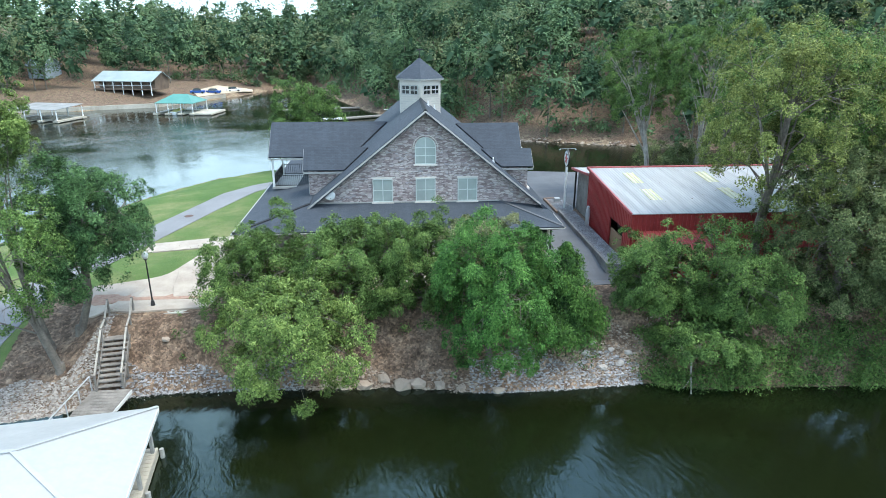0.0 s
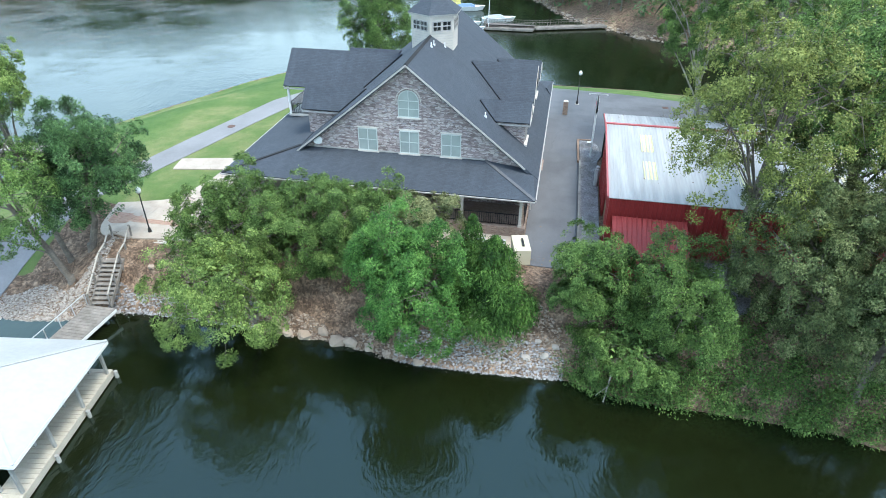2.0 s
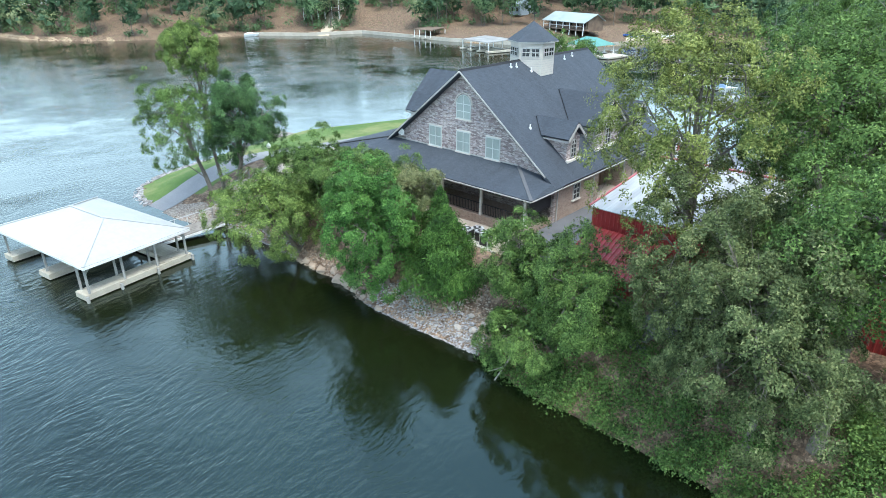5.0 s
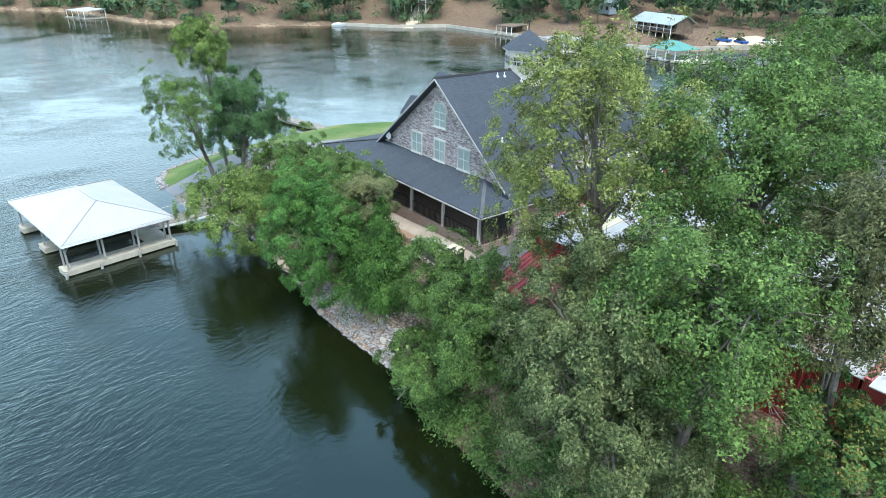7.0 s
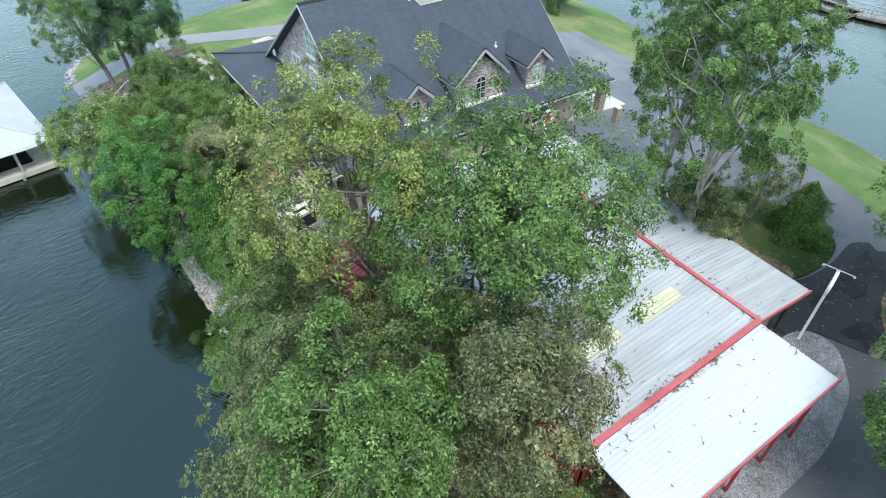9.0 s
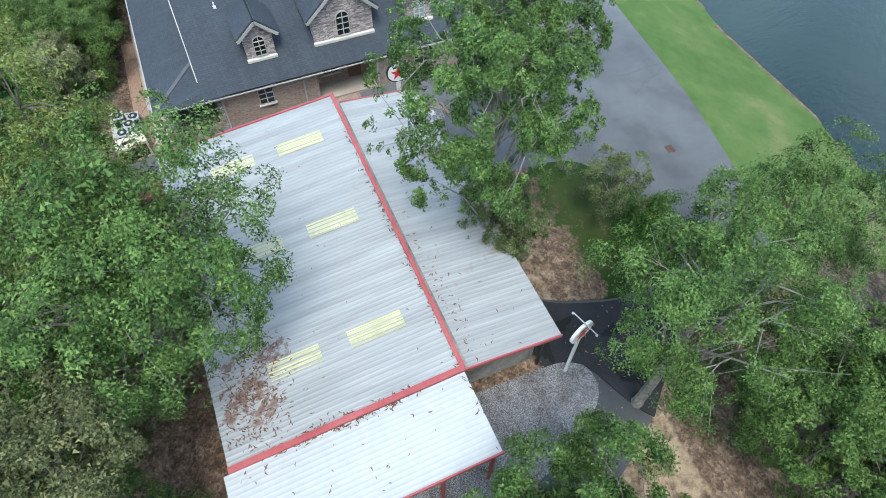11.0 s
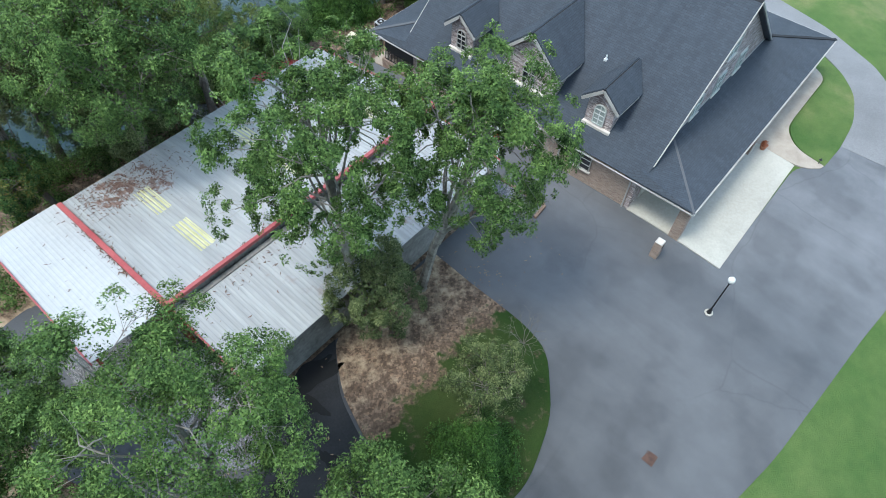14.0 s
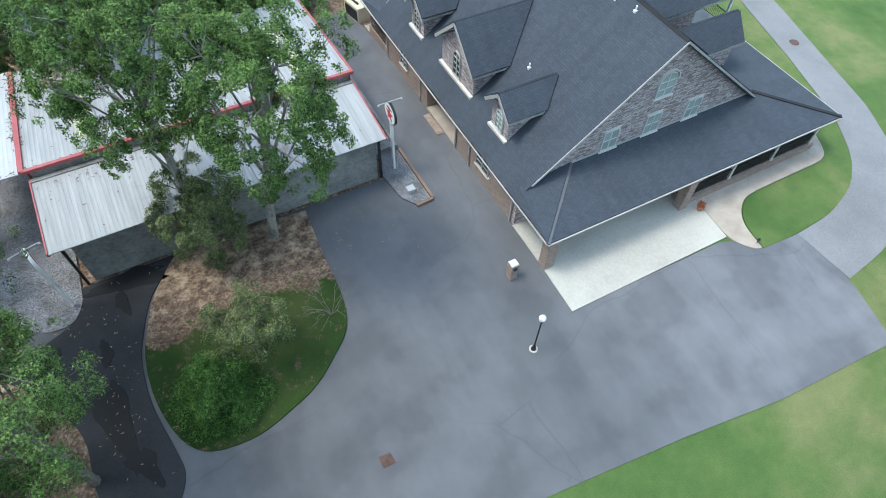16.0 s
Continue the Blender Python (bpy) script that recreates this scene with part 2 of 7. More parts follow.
def asphalt_material():
    m, n, l, p = nodes_of("asphalt")
    v = pos(n)
    broad = noise_node(n, l, 0.07, 6, 0.6, scaled(n, l, v, (1.0, 0.55, 1)))
    mid = noise_node(n, l, 0.6, 5, 0.65, v)
    fine = noise_node(n, l, 30, 3, 0.6, v)
    c = ramp(n, l, broad, [(0.28, (0.080, 0.082, 0.088)), (0.5, (0.132, 0.135, 0.144)), (0.72, (0.188, 0.192, 0.202))])
    streaks = noise_node(n, l, 1.0, 5, 0.65, scaled(n, l, v, (0.9, 0.16, 1)))
    c = mix(n, l, 0.22, c, ramp(n, l, streaks, [(0.35, (0.68, 0.68, 0.69)), (0.65, (1.18, 1.18, 1.18))]), 'MULTIPLY')
    blot = noise_node(n, l, 0.24, 3, 0.5, scaled(n, l, v, (1, 1, 0)))
    c = mix(n, l, 0.6, c, ramp(n, l, blot, [(0.40, (0.70, 0.70, 0.71)), (0.47, (0.95, 0.95, 0.95)), (0.60, (1.16, 1.16, 1.16))]), 'MULTIPLY')
    c = mix(n, l, 0.5, c, ramp(n, l, mid, [(0.3, (0.65, 0.65, 0.66)), (0.7, (1.2, 1.2, 1.2))]), 'MULTIPLY')
    c = mix(n, l, 0.4, c, ramp(n, l, fine, [(0.3, (0.6, 0.6, 0.6)), (0.7, (1.2, 1.2, 1.2))]), 'MULTIPLY')
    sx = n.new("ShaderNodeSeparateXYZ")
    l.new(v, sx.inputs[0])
    # tone falls from lighter in the west to darker in the east
    graded = n.new("ShaderNodeMapRange")
    graded.inputs["From Min"].default_value, graded.inputs["From Max"].default_value = -4, 26
    l.new(math_node(n, l, 'ADD', sx.outputs["X"], math_node(n, l, 'MULTIPLY', math_node(n, l, 'SUBTRACT', mid, 0.5), 14.0)), graded.inputs["Value"])
    c = mix(n, l, 1.0, c, ramp(n, l, graded.outputs[0], [(0.0, (1.26, 1.26, 1.26)), (0.6, (0.80, 0.80, 0.80)), (1.0, (0.60, 0.60, 0.60))]), 'MULTIPLY')
    vor = n.new("ShaderNodeTexVoronoi")
    vor.feature = 'DISTANCE_TO_EDGE'
    vor.inputs["Scale"].default_value = 0.095
    wob = n.new("ShaderNodeVectorMath")
    wob.operation = 'MULTIPLY_ADD'
    nz = n.new("ShaderNodeTexNoise")
    nz.inputs["Scale"].default_value, nz.inputs["Detail"].default_value = 0.5, 6
    l.new(v, nz.inputs["Vector"])
    l.new(nz.outputs["Color"], wob.inputs[0])
    wob.inputs[1].default_value = (0.9, 0.9, 0)
    l.new(v, wob.inputs[2])
    l.new(wob.outputs[0], vor.inputs["Vector"])
    crack = ramp(n, l, vor.outputs["Distance"], [(0.0, (1, 1, 1)), (0.006, (0, 0, 0))])
    gate = ramp(n, l, noise_node(n, l, 0.07, 2, 0.5, v), [(0.44, (0, 0, 0)), (0.54, (1, 1, 1))])
    c = mix(n, l, math_node(n, l, 'MULTIPLY', math_node(n, l, 'MULTIPLY', crack, gate), 0.2), c, (0.03, 0.03, 0.032))
    l.new(c, p.inputs["Base Color"])
    l.new(ramp(n, l, broad, [(0.35, (0.5, 0.5, 0.5)), (0.6, (0.85, 0.85, 0.85))]), p.inputs["Roughness"])
    bump(n, l, p, fine, 0.3, 0.01)
    return m


ASPHALT = asphalt_material()


def ground_material():
    """Lawn, leaf litter and clay, shared out by the painted layers of the ground mesh."""
    m, n, l, p = nodes_of("ground_cover")
    v = pos(n)
    layer = n.new("ShaderNodeVertexColor")
    layer.layer_name = "cover"
    sep = n.new("ShaderNodeSeparateColor")
    l.new(layer.outputs[0], sep.inputs[0])
    broad, mid, fine = noise_node(n, l, 0.12, 5, 0.6, v), noise_node(n, l, 1.2, 5, 0.65, v), noise_node(n, l, 14, 4, 0.7, v)
    grass = ramp(n, l, broad, [(0.34, (0.072, 0.138, 0.038)), (0.50, (0.115, 0.175, 0.056)), (0.62, (0.200, 0.220, 0.095))])
    grass = mix(n, l, 0.55, grass, ramp(n, l, fine, [(0.25, (0.55, 0.6, 0.5)), (0.75, (1.25, 1.2, 1.2))]), 'MULTIPLY')
    grass = mix(n, l, 0.4, grass, ramp(n, l, mid, [(0.3, (0.7, 0.75, 0.7)), (0.7, (1.2, 1.15, 1.1))]), 'MULTIPLY')
    litter = ramp(n, l, mid, [(0.3, (0.090, 0.064, 0.046)), (0.5, (0.188, 0.136, 0.100)), (0.7, (0.32, 0.245, 0.185))])
    fleck = n.new("ShaderNodeTexVoronoi")
    fleck.inputs["Scale"].default_value = 8
    l.new(v, fleck.inputs["Vector"])
    fs = n.new("ShaderNodeSeparateColor")
    l.new(fleck.outputs["Color"], fs.inputs[0])
    litter = mix(n, l, 0.75, litter, ramp(n, l, fs.outputs[0], [(0.0, (0.45, 0.42, 0.40)), (0.6, (1.0, 0.98, 0.95)), (1.0, (1.75, 1.6, 1.45))]), 'MULTIPLY')
    litter = mix(n, l, 0.6, litter, ramp(n, l, fine, [(0.3, (0.45, 0.45, 0.45)), (0.7, (1.3, 1.28, 1.25))]), 'MULTIPLY')
    clay = ramp(n, l, mid, [(0.3, (0.24, 0.165, 0.10)), (0.7, (0.46, 0.36, 0.25))])
    clay = mix(n, l, 0.4, clay, ramp(n, l, fine, [(0.3, (0.6, 0.6, 0.6)), (0.7, (1.2, 1.2, 1.2))]), 'MULTIPLY')
    edge = math_node(n, l, 'MULTIPLY', math_node(n, l, 'SUBTRACT', mid, 0.5), 0.9)
    g = ramp(n, l, math_node(n, l, 'ADD', sep.outputs[0], edge), [(0.44, (0, 0, 0)), (0.56, (1, 1, 1))])
    c2 = ramp(n, l, math_node(n, l, 'ADD', sep.outputs[1], edge), [(0.42, (0, 0, 0)), (0.6, (1, 1, 1))])
    # Blue layer: darkened grass, tree shade put into the colour; far hills share it
    shade_grass = mix(n, l, 1.0, grass, (0.24, 0.31, 0.20), 'MULTIPLY')
    grass = mix(n, l, sep.outputs[2], grass, shade_grass)
    c = mix(n, l, c2, litter, clay)
    c = mix(n, l, g, c, grass)
    l.new(c, p.inputs["Base Color"])
    p.inputs["Roughness"].default_value = 0.95
    p.inputs["Specular IOR Level"].default_value = 0.2
    bump(n, l, p, math_node(n, l, 'ADD', fine, mid), 0.9, 0.09)
    return m


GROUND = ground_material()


def water_material():
    m, n, l, p = nodes_of("lake_water")
    v = pos(n)
    murk = noise_node(n, l, 0.03, 4, 0.6, v)
    l.new(ramp(n, l, murk, [(0.3, (0.0070, 0.0088, 0.0022)), (0.7, (0.0066, 0.0100, 0.0038))]), p.inputs["Base Color"])
    p.inputs["Roughness"].default_value, p.inputs["IOR"].default_value = 0.03, 1.42
    p.inputs["Specular IOR Level"].default_value = 1.0
    p.inputs["Specular Tint"].default_value = (0.66, 0.97, 1.0, 1)
    reach = n.new("ShaderNodeVertexColor")
    reach.layer_name = "reach"
    apart = n.new("ShaderNodeSeparateColor")
    l.new(reach.outputs[0], apart.inputs[0])
    turn = n.new("ShaderNodeMapping")
    turn.inputs["Rotation"].default_value = (0, 0, radians(-8))
    l.new(v, turn.inputs["Vector"])
    bend = n.new("ShaderNodeVectorMath")
    bend.operation = 'MULTIPLY_ADD'
    drift = n.new("ShaderNodeTexNoise")
    drift.inputs["Scale"].default_value, drift.inputs["Detail"].default_value = 0.12, 2
    l.new(turn.outputs[0], drift.inputs["Vector"])
    l.new(drift.outputs["Color"], bend.inputs[0])
    bend.inputs[1].default_value = (5, 5, 0)
    l.new(turn.outputs[0], bend.inputs[2])
    w1 = noise_node(n, l, 1.0, 2, 0.5, scaled(n, l, bend.outputs[0], (2.7, 0.95, 1)))
    w2 = noise_node(n, l, 1.0, 3, 0.6, scaled(n, l, bend.outputs[0], (7.0, 3.2, 1)))
    swell = noise_node(n, l, 1.0, 2, 0.5, scaled(n, l, bend.outputs[0], (0.7, 0.25, 1)))
    calm = ramp(n, l, noise_node(n, l, 0.05, 3, 0.5, v), [(0.36, (0.28, 0.28, 0.28)), (0.56, (1, 1, 1))])
    h = math_node(n, l, 'ADD', math_node(n, l, 'ADD', math_node(n, l, 'MULTIPLY', w1, 0.8), math_node(n, l, 'MULTIPLY', w2, 0.3)), math_node(n, l, 'MULTIPLY', swell, 0.5))
    lee = math_node(n, l, 'ADD', math_node(n, l, 'MULTIPLY', apart.outputs[0], 0.7), 0.3)
    bump(n, l, p, math_node(n, l, 'MULTIPLY', math_node(n, l, 'MULTIPLY', h, calm), lee), 1.0, 0.105)
    return m


WATER = water_material()


def leaf_material(name, lo, mid_c, hi, patch=0.55):
    own = 0.5 if patch > 0.3 else 0.26
    m, n, l, p = nodes_of(name)
    geo = n.new("ShaderNodeNewGeometry")
    rnd = geo.outputs["Random Per Island"]
    broad = noise_node(n, l, patch, 4, 0.6, geo.outputs["Position"])
    spray = noise_node(n, l, patch * 3.2, 2, 0.5, geo.outputs["Position"])
    both = math_node(n, l, 'ADD', math_node(n, l, 'MULTIPLY', broad, 0.9), math_node(n, l, 'MULTIPLY', spray, 0.6))
    f = math_node(n, l, 'ADD', math_node(n, l, 'MULTIPLY', rnd, own), math_node(n, l, 'SUBTRACT', both, 0.28 + 0.5 * own))
    l.new(ramp(n, l, f, [(0.20, lo), (0.56, mid_c), (0.92, hi)]), p.inputs["Base Color"])
    p.inputs["Roughness"].default_value = 0.65
    p.inputs["Specular IOR Level"].default_value = 0.2
    tr = n.new("ShaderNodeBsdfTranslucent")
    l.new(ramp(n, l, f, [(0.12, lo), (0.9, hi)]), tr.inputs["Color"])
    ms = n.new("ShaderNodeMixShader")
    ms.inputs[0].default_value = 0.22
    l.new(p.outputs[0], ms.inputs[1])
    l.new(tr.outputs[0], ms.inputs[2])
    l.new(ms.outputs[0], n["Material Output"].inputs["Surface"])
    return m


LEAF = {
    "mid": leaf_material("leaves_mid_green", (0.025, 0.052, 0.012), (0.109, 0.188, 0.049), (0.263, 0.382, 0.105)),
    "light": leaf_material("leaves_light_green", (0.042, 0.072, 0.017), (0.160, 0.241, 0.060), (0.383, 0.477, 0.143)),
    "bright": leaf_material("leaves_bright_green", (0.023, 0.063, 0.013), (0.090, 0.206, 0.043), (0.222, 0.397, 0.098)),
    "dark": leaf_material("leaves_dark_green", (0.018, 0.041, 0.015), (0.071, 0.142, 0.049), (0.183, 0.310, 0.114)),
    "yellow": leaf_material("leaves_yellow_green", (0.055, 0.080, 0.018), (0.200, 0.240, 0.064), (0.410, 0.440, 0.140)),
    "brown": leaf_material("leaves_turning_brown", (0.035, 0.043, 0.017), (0.133, 0.154, 0.062), (0.343, 0.326, 0.150)),
    "pale": leaf_material("leaves_pale_seeded", (0.060, 0.076, 0.029), (0.204, 0.228, 0.100), (0.449, 0.431, 0.225)),
    "conifer": leaf_material("conifer_sprays", (0.014, 0.037, 0.008), (0.062, 0.137, 0.027), (0.165, 0.288, 0.062)),
    "spruce": leaf_material("spruce_sprays", (0.008, 0.025, 0.012), (0.033, 0.082, 0.043), (0.079, 0.161, 0.088)),
    "bank": leaf_material("leaves_ornamental_green", (0.031, 0.057, 0.012), (0.114, 0.192, 0.050), (0.272, 0.364, 0.109)),
    "olive": leaf_material("leaves_grey_green", (0.031, 0.049, 0.017), (0.123, 0.160, 0.061), (0.315, 0.343, 0.152)),
    "turning": leaf_material("leaves_turning_orange", (0.019, 0.050, 0.016), (0.084, 0.180, 0.045), (0.353, 0.230, 0.067), 0.8),
    # hill leaves are lightened and blued: distance haze put into their colour
    "forest": leaf_material("forest_leaves", (0.068, 0.118, 0.056), (0.128, 0.206, 0.094), (0.260, 0.350, 0.165), 0.11),
    # darker leaf colour that stands for the shade inside far crowns
    "forest_shade": leaf_material("forest_inner_shade", (0.020, 0.046, 0.024), (0.055, 0.105, 0.052), (0.110, 0.180, 0.090), 0.11),
    "forest_dark": leaf_material("forest_evergreen", (0.040, 0.078, 0.042), (0.078, 0.138, 0.070), (0.150, 0.225, 0.118), 0.11),
    "forest_pale": leaf_material("forest_pale_leaves", (0.105, 0.140, 0.062), (0.190, 0.226, 0.105), (0.320, 0.345, 0.185), 0.11),
}


def glass_material(name, tint, rough=0.06):
    m, n, l, p = nodes_of(name)
    v = pos(n)
    l.new(ramp(n, l, noise_node(n, l, 0.9, 3, 0.5, v), [(0.3, tuple(c * 0.8 for c in tint)), (0.7, tint)]), p.inputs["Base Color"])
    p.inputs["Roughness"].default_value = rough
    p.inputs["Coat Weight"].default_value, p.inputs["Coat Roughness"].default_value = 0.6, 0.03
    return m


PANE = glass_material("curtained_glass", (0.35, 0.395, 0.37))
DARKPANE = glass_material("dark_glass", (0.018, 0.022, 0.026))

# ---- mesh building ----
class Shape:
    """Gathers faces in world metres; becomes one mesh."""

    def __init__(self):
        self.v, self.f = [], []

    def face(self, *pts):
        i = len(self.v)
        self.v += [tuple(p) for p in pts]
        self.f.append(tuple(range(i, i + len(pts))))
        return self

    def hexa(self, a, b):
        """Eight corners: lower ring a, upper ring b (same order, counter-clockwise from above)."""
        i = len(self.v)
        self.v += [tuple(p) for p in a] + [tuple(p) for p in b]
        k = len(a)
        self.f.append(tuple(range(i + k - 1, i - 1, -1)))
        self.f.append(tuple(range(i + k, i + 2 * k)))
        for j in range(k):
            self.f.append((i + j, i + (j + 1) % k, i + k + (j + 1) % k, i + k + j))
        return self

    def box(self, x0, x1, y0, y1, z0, z1):
        r = [(x0, y0), (x1, y0), (x1, y1), (x0, y1)]
        return self.hexa([(x, y, z0) for x, y in r], [(x, y, z1) for x, y in r])

    def slab(self, pts, t):
        """A flat polygon in space, thickened by t against its normal (points counter-clockwise seen from outside)."""
        p = [Vector(q) for q in pts]
        nrm = (p[1] - p[0]).cross(p[2] - p[0]).normalized()
        return self.hexa([q - nrm * t for q in p], p)

    def beam(self, a, b, w, h=None, up=(0, 0, 1)):
        a, b = Vector(a), Vector(b)
        d = (b - a).normalized()
        s = d.cross(Vector(up))
        s = s.normalized() if s.length > 1e-4 else Vector((1, 0, 0))
        u = s.cross(d)
        h = h or w
        q = [(-s - 0 * u) * 0]
        ring = [s * (-w / 2) - u * (h / 2), s * (w / 2) - u * (h / 2), s * (w / 2) + u * (h / 2), s * (-w / 2) + u * (h / 2)]
        return self.hexa([a + r for r in ring], [b + r for r in ring])

    def tube(self, a, b, ra, rb=None, n=8):
        a, b = Vector(a), Vector(b)
        rb = ra if rb is None else rb
        d = (b - a).normalized()
        s = d.cross(Vector((0.31, 0.2, 0.93))).normalized()
        u = d.cross(s)
        an = [2 * math.pi * k / n for k in range(n)]
        return self.hexa([a + (s * math.cos(t) + u * math.sin(t)) * ra for t in an], [b + (s * math.cos(t) + u * math.sin(t)) * rb for t in an])

    def ball(self, c, r, n=10, m=6, sz=1.0):
        for j in range(m):
            t0, t1 = math.pi * j / m - math.pi / 2, math.pi * (j + 1) / m - math.pi / 2
            for k in range(n):
                a0, a1 = 2 * math.pi * k / n, 2 * math.pi * (k + 1) / n
                q = [(c[0] + r * math.cos(t) * math.cos(a), c[1] + r * math.cos(t) * math.sin(a), c[2] + r * sz * math.sin(t)) for t, a in ((t0, a0), (t0, a1), (t1, a1), (t1, a0))]
                if j == 0:
                    q = q[1:]
                elif j == m - 1:
                    q = q[:3]
                self.face(*q)
        return self


ORIGIN = {}


def mesh_of(name, verts, faces, origin, mats):
    me = bpy.data.meshes.new(name)
    o = Vector(origin)
    me.from_pydata([tuple(Vector(v) - o) for v in verts], [], faces)
    for m in mats:
        me.materials.append(m)
    me.update()
    uv = me.uv_layers.new(name="UVMap")
    for p in me.polygons:
        nr = p.normal
        u = Vector((0, 0, 1)).cross(nr)
        u = u.normalized() if u.length > 0.05 else Vector((1, 0, 0))
        w = nr.cross(u)
        for li in p.loop_indices:
            q = me.vertices[me.loops[li].vertex_index].co + o
            uv.data[li].uv = (q.dot(u), q.dot(w))
    return me


def thing(name, base, label, category, group="", kind=""):
    """An Empty at the base of a thing, to hold its parts."""
    ob = new(name)
    ob.location = base
    ob.empty_display_size = 0.2
    ORIGIN[ob] = Vector(base)
    return tagged(ob, label, category, group, kind)


def part(name, sh, material, parent, label=""):
    """Links a Shape as ONE mesh under a thing or a part."""
    o = ORIGIN[parent]
    ob = new(name, mesh_of(name, sh.v, sh.f, o, [material]))
    ob.parent = parent
    ORIGIN[ob] = o
    return tagged(ob, label)


def solo(name, sh, material, label, category="", kind="", group="", origin=None):
    """A thing of one mesh."""
    if origin is None:
        a = np.array(sh.v)
        origin = (*a[:, :2].mean(0), a[:, 2].min())
    ob = new(name, mesh_of(name, sh.v, sh.f, origin, [material]))
    ob.location = origin
    ORIGIN[ob] = Vector(origin)
    return tagged(ob, label, category, group, kind)


def array_mesh(name, verts, quads, material):
    """A mesh of quads or triangles straight from arrays."""
    k = quads.shape[1]
    me = bpy.data.meshes.new(name)
    nv, nq = len(verts), len(quads)
    me.vertices.add(nv)
    me.vertices.foreach_set("co", np.ascontiguousarray(verts, dtype=np.float32).ravel())
    me.loops.add(nq * k)
    me.loops.foreach_set("vertex_index", np.ascontiguousarray(quads, dtype=np.int32).ravel())
    me.polygons.add(nq)
    me.polygons.foreach_set("loop_start", np.arange(0, nq * k, k, dtype=np.int32))
    me.materials.append(material)
    me.update(calc_edges=True)
    return me


# ---- lake outline and lie of the land ----
LAKE = [(900, 20), (120, 24), (60, 25), (45, 26.5), (34, 29), (27.5, 31), (21.5, 31.3), (16, 31.4), (13, 32.3), (7.6, 32), (3.2, 31.9), (-2.5, 33), (-6.5, 33),
        (-11, 33.3), (-15.9, 33.3), (-18.8, 32.9), (-21.4, 31.4), (-24, 30.9), (-27, 30.8), (-30.1, 30.6), (-34, 31.1), (-36.8, 33), (-39.3, 37), (-42, 46), (-44.3, 56),
        (-42.5, 62), (-40, 67.5), (-36.7, 74.5), (-33, 83), (-28, 91), (-22, 94.5), (-12, 94.5), (-3.9, 92.3), (10, 90.4), (21, 90.4), (28, 89.3), (42, 88), (58, 88),
        (74, 92), (70, 101), (55, 108), (39, 114), (31, 117), (23.5, 119.5), (17, 126), (10.5, 133), (2, 152), (-9, 168), (-17, 190), (-26, 216), (-36, 238), (-46, 234),
        (-51, 217), (-68, 182), (-87, 174), (-109, 168), (-128, 168), (-151, 167), (-158, 148), (-176, 135), (-189, 98), (-204, 83), (-219, 75), (-273, 67), (-300, 40),
        (-420, -20), (-600, -300), (900, -300)]


def shore(x, y):
    """Distance to the lake's edge, positive on land."""
    x, y = np.asarray(x, float), np.asarray(y, float)
    best, inside = np.full(x.shape, 1e9), np.zeros(x.shape, bool)
    for (ax, ay), (bx, by) in zip(LAKE, LAKE[1:] + LAKE[:1]):
        ex, ey = bx - ax, by - ay
        t = np.clip(((x - ax) * ex + (y - ay) * ey) / (ex * ex + ey * ey), 0, 1)
        best = np.minimum(best, np.hypot(x - ax - t * ex, y - ay - t * ey))
        if ey != 0:
            inside ^= ((ay > y) != (by > y)) & (x < ax + (y - ay) * ex / ey)
    return np.where(inside, -best, best)


def sstep(t):
    t = np.clip(t, 0, 1)
    return t * t * (3 - 2 * t)


def wobble(x, y):
    return np.sin(x * 0.31 + 1.7 * np.sin(y * 0.17)) * np.cos(y * 0.27 + 0.6) * 0.5 + 0.3 * np.sin(x * 0.83 + y * 0.57) + 0.2 * np.sin(x * 1.9 - y * 1.4)


def height(x, y):
    x, y = np.asarray(x, float), np.asarray(y, float)
    d = shore(x, y)
    top = 4.08 - 0.085 * np.clip(y - 67, 0, 14) - 0.022 * np.clip(x - 12, 0, 18) * sstep((y - 62) / 8) - 0.05 * np.clip(-x - 13, 0, 20)
    south = sstep((42 - y) / 6) * sstep((x + 24) / 4)
    width = 12.5 * (1 - south) + 4.3 * south
    pen = top * sstep(np.clip(d / width, 0, 1) ** 0.8) + 0.10 * wobble(x, y) * south * sstep(d / 1.5) * sstep((width - d) / 1.5)
    north = 0.7 * sstep(d / 1.5) + 34 * (1 - np.exp(-np.clip(d - 3, 0, 400) / 60)) + 1.5 * wobble(x * 0.12, y * 0.12) * sstep(d / 30)
    west = 1.1 * sstep(d / 0.8) + 3.0 * sstep((d - 3) / 18) + 23 * (1 - np.exp(-np.clip(d - np.where(x > -130, 36, 8), 0, 600) / 80)) + 2.5 * wobble(x * 0.06, y * 0.06) * sstep((d - 30) / 40)
    m_north = sstep((y - 96) / 8) * sstep((x + 38) / 12)
    m_west = np.maximum(sstep((-60 - x) / 10), sstep((y - 140) / 10)) * (1 - m_north)
    m_east = sstep((x - 62) / 20) * (1 - m_north) * (1 - m_west)
    land = pen * (1 - m_north - m_west - m_east) + north * m_north + west * m_west + m_east * (pen + 6 * sstep((x - 62) / 60))
    return np.where(d > 0, land, np.maximum(d * 0.45, -3.0))


def hz(x, y):
    return float(height(np.array([x]), np.array([y]))[0])


def ground_axis(lo, hi, a, b, step):
    far = [30, 60, 100, 160, 260, 420, 700]
    mid_lo = list(np.arange(lo, a, 5.0))
    mid_hi = list(np.arange(b, hi + 0.1, 5.0))
    return np.array([lo - f for f in far[::-1]] + mid_lo + list(np.arange(a, b, step)) + mid_hi + [hi + f for f in far])


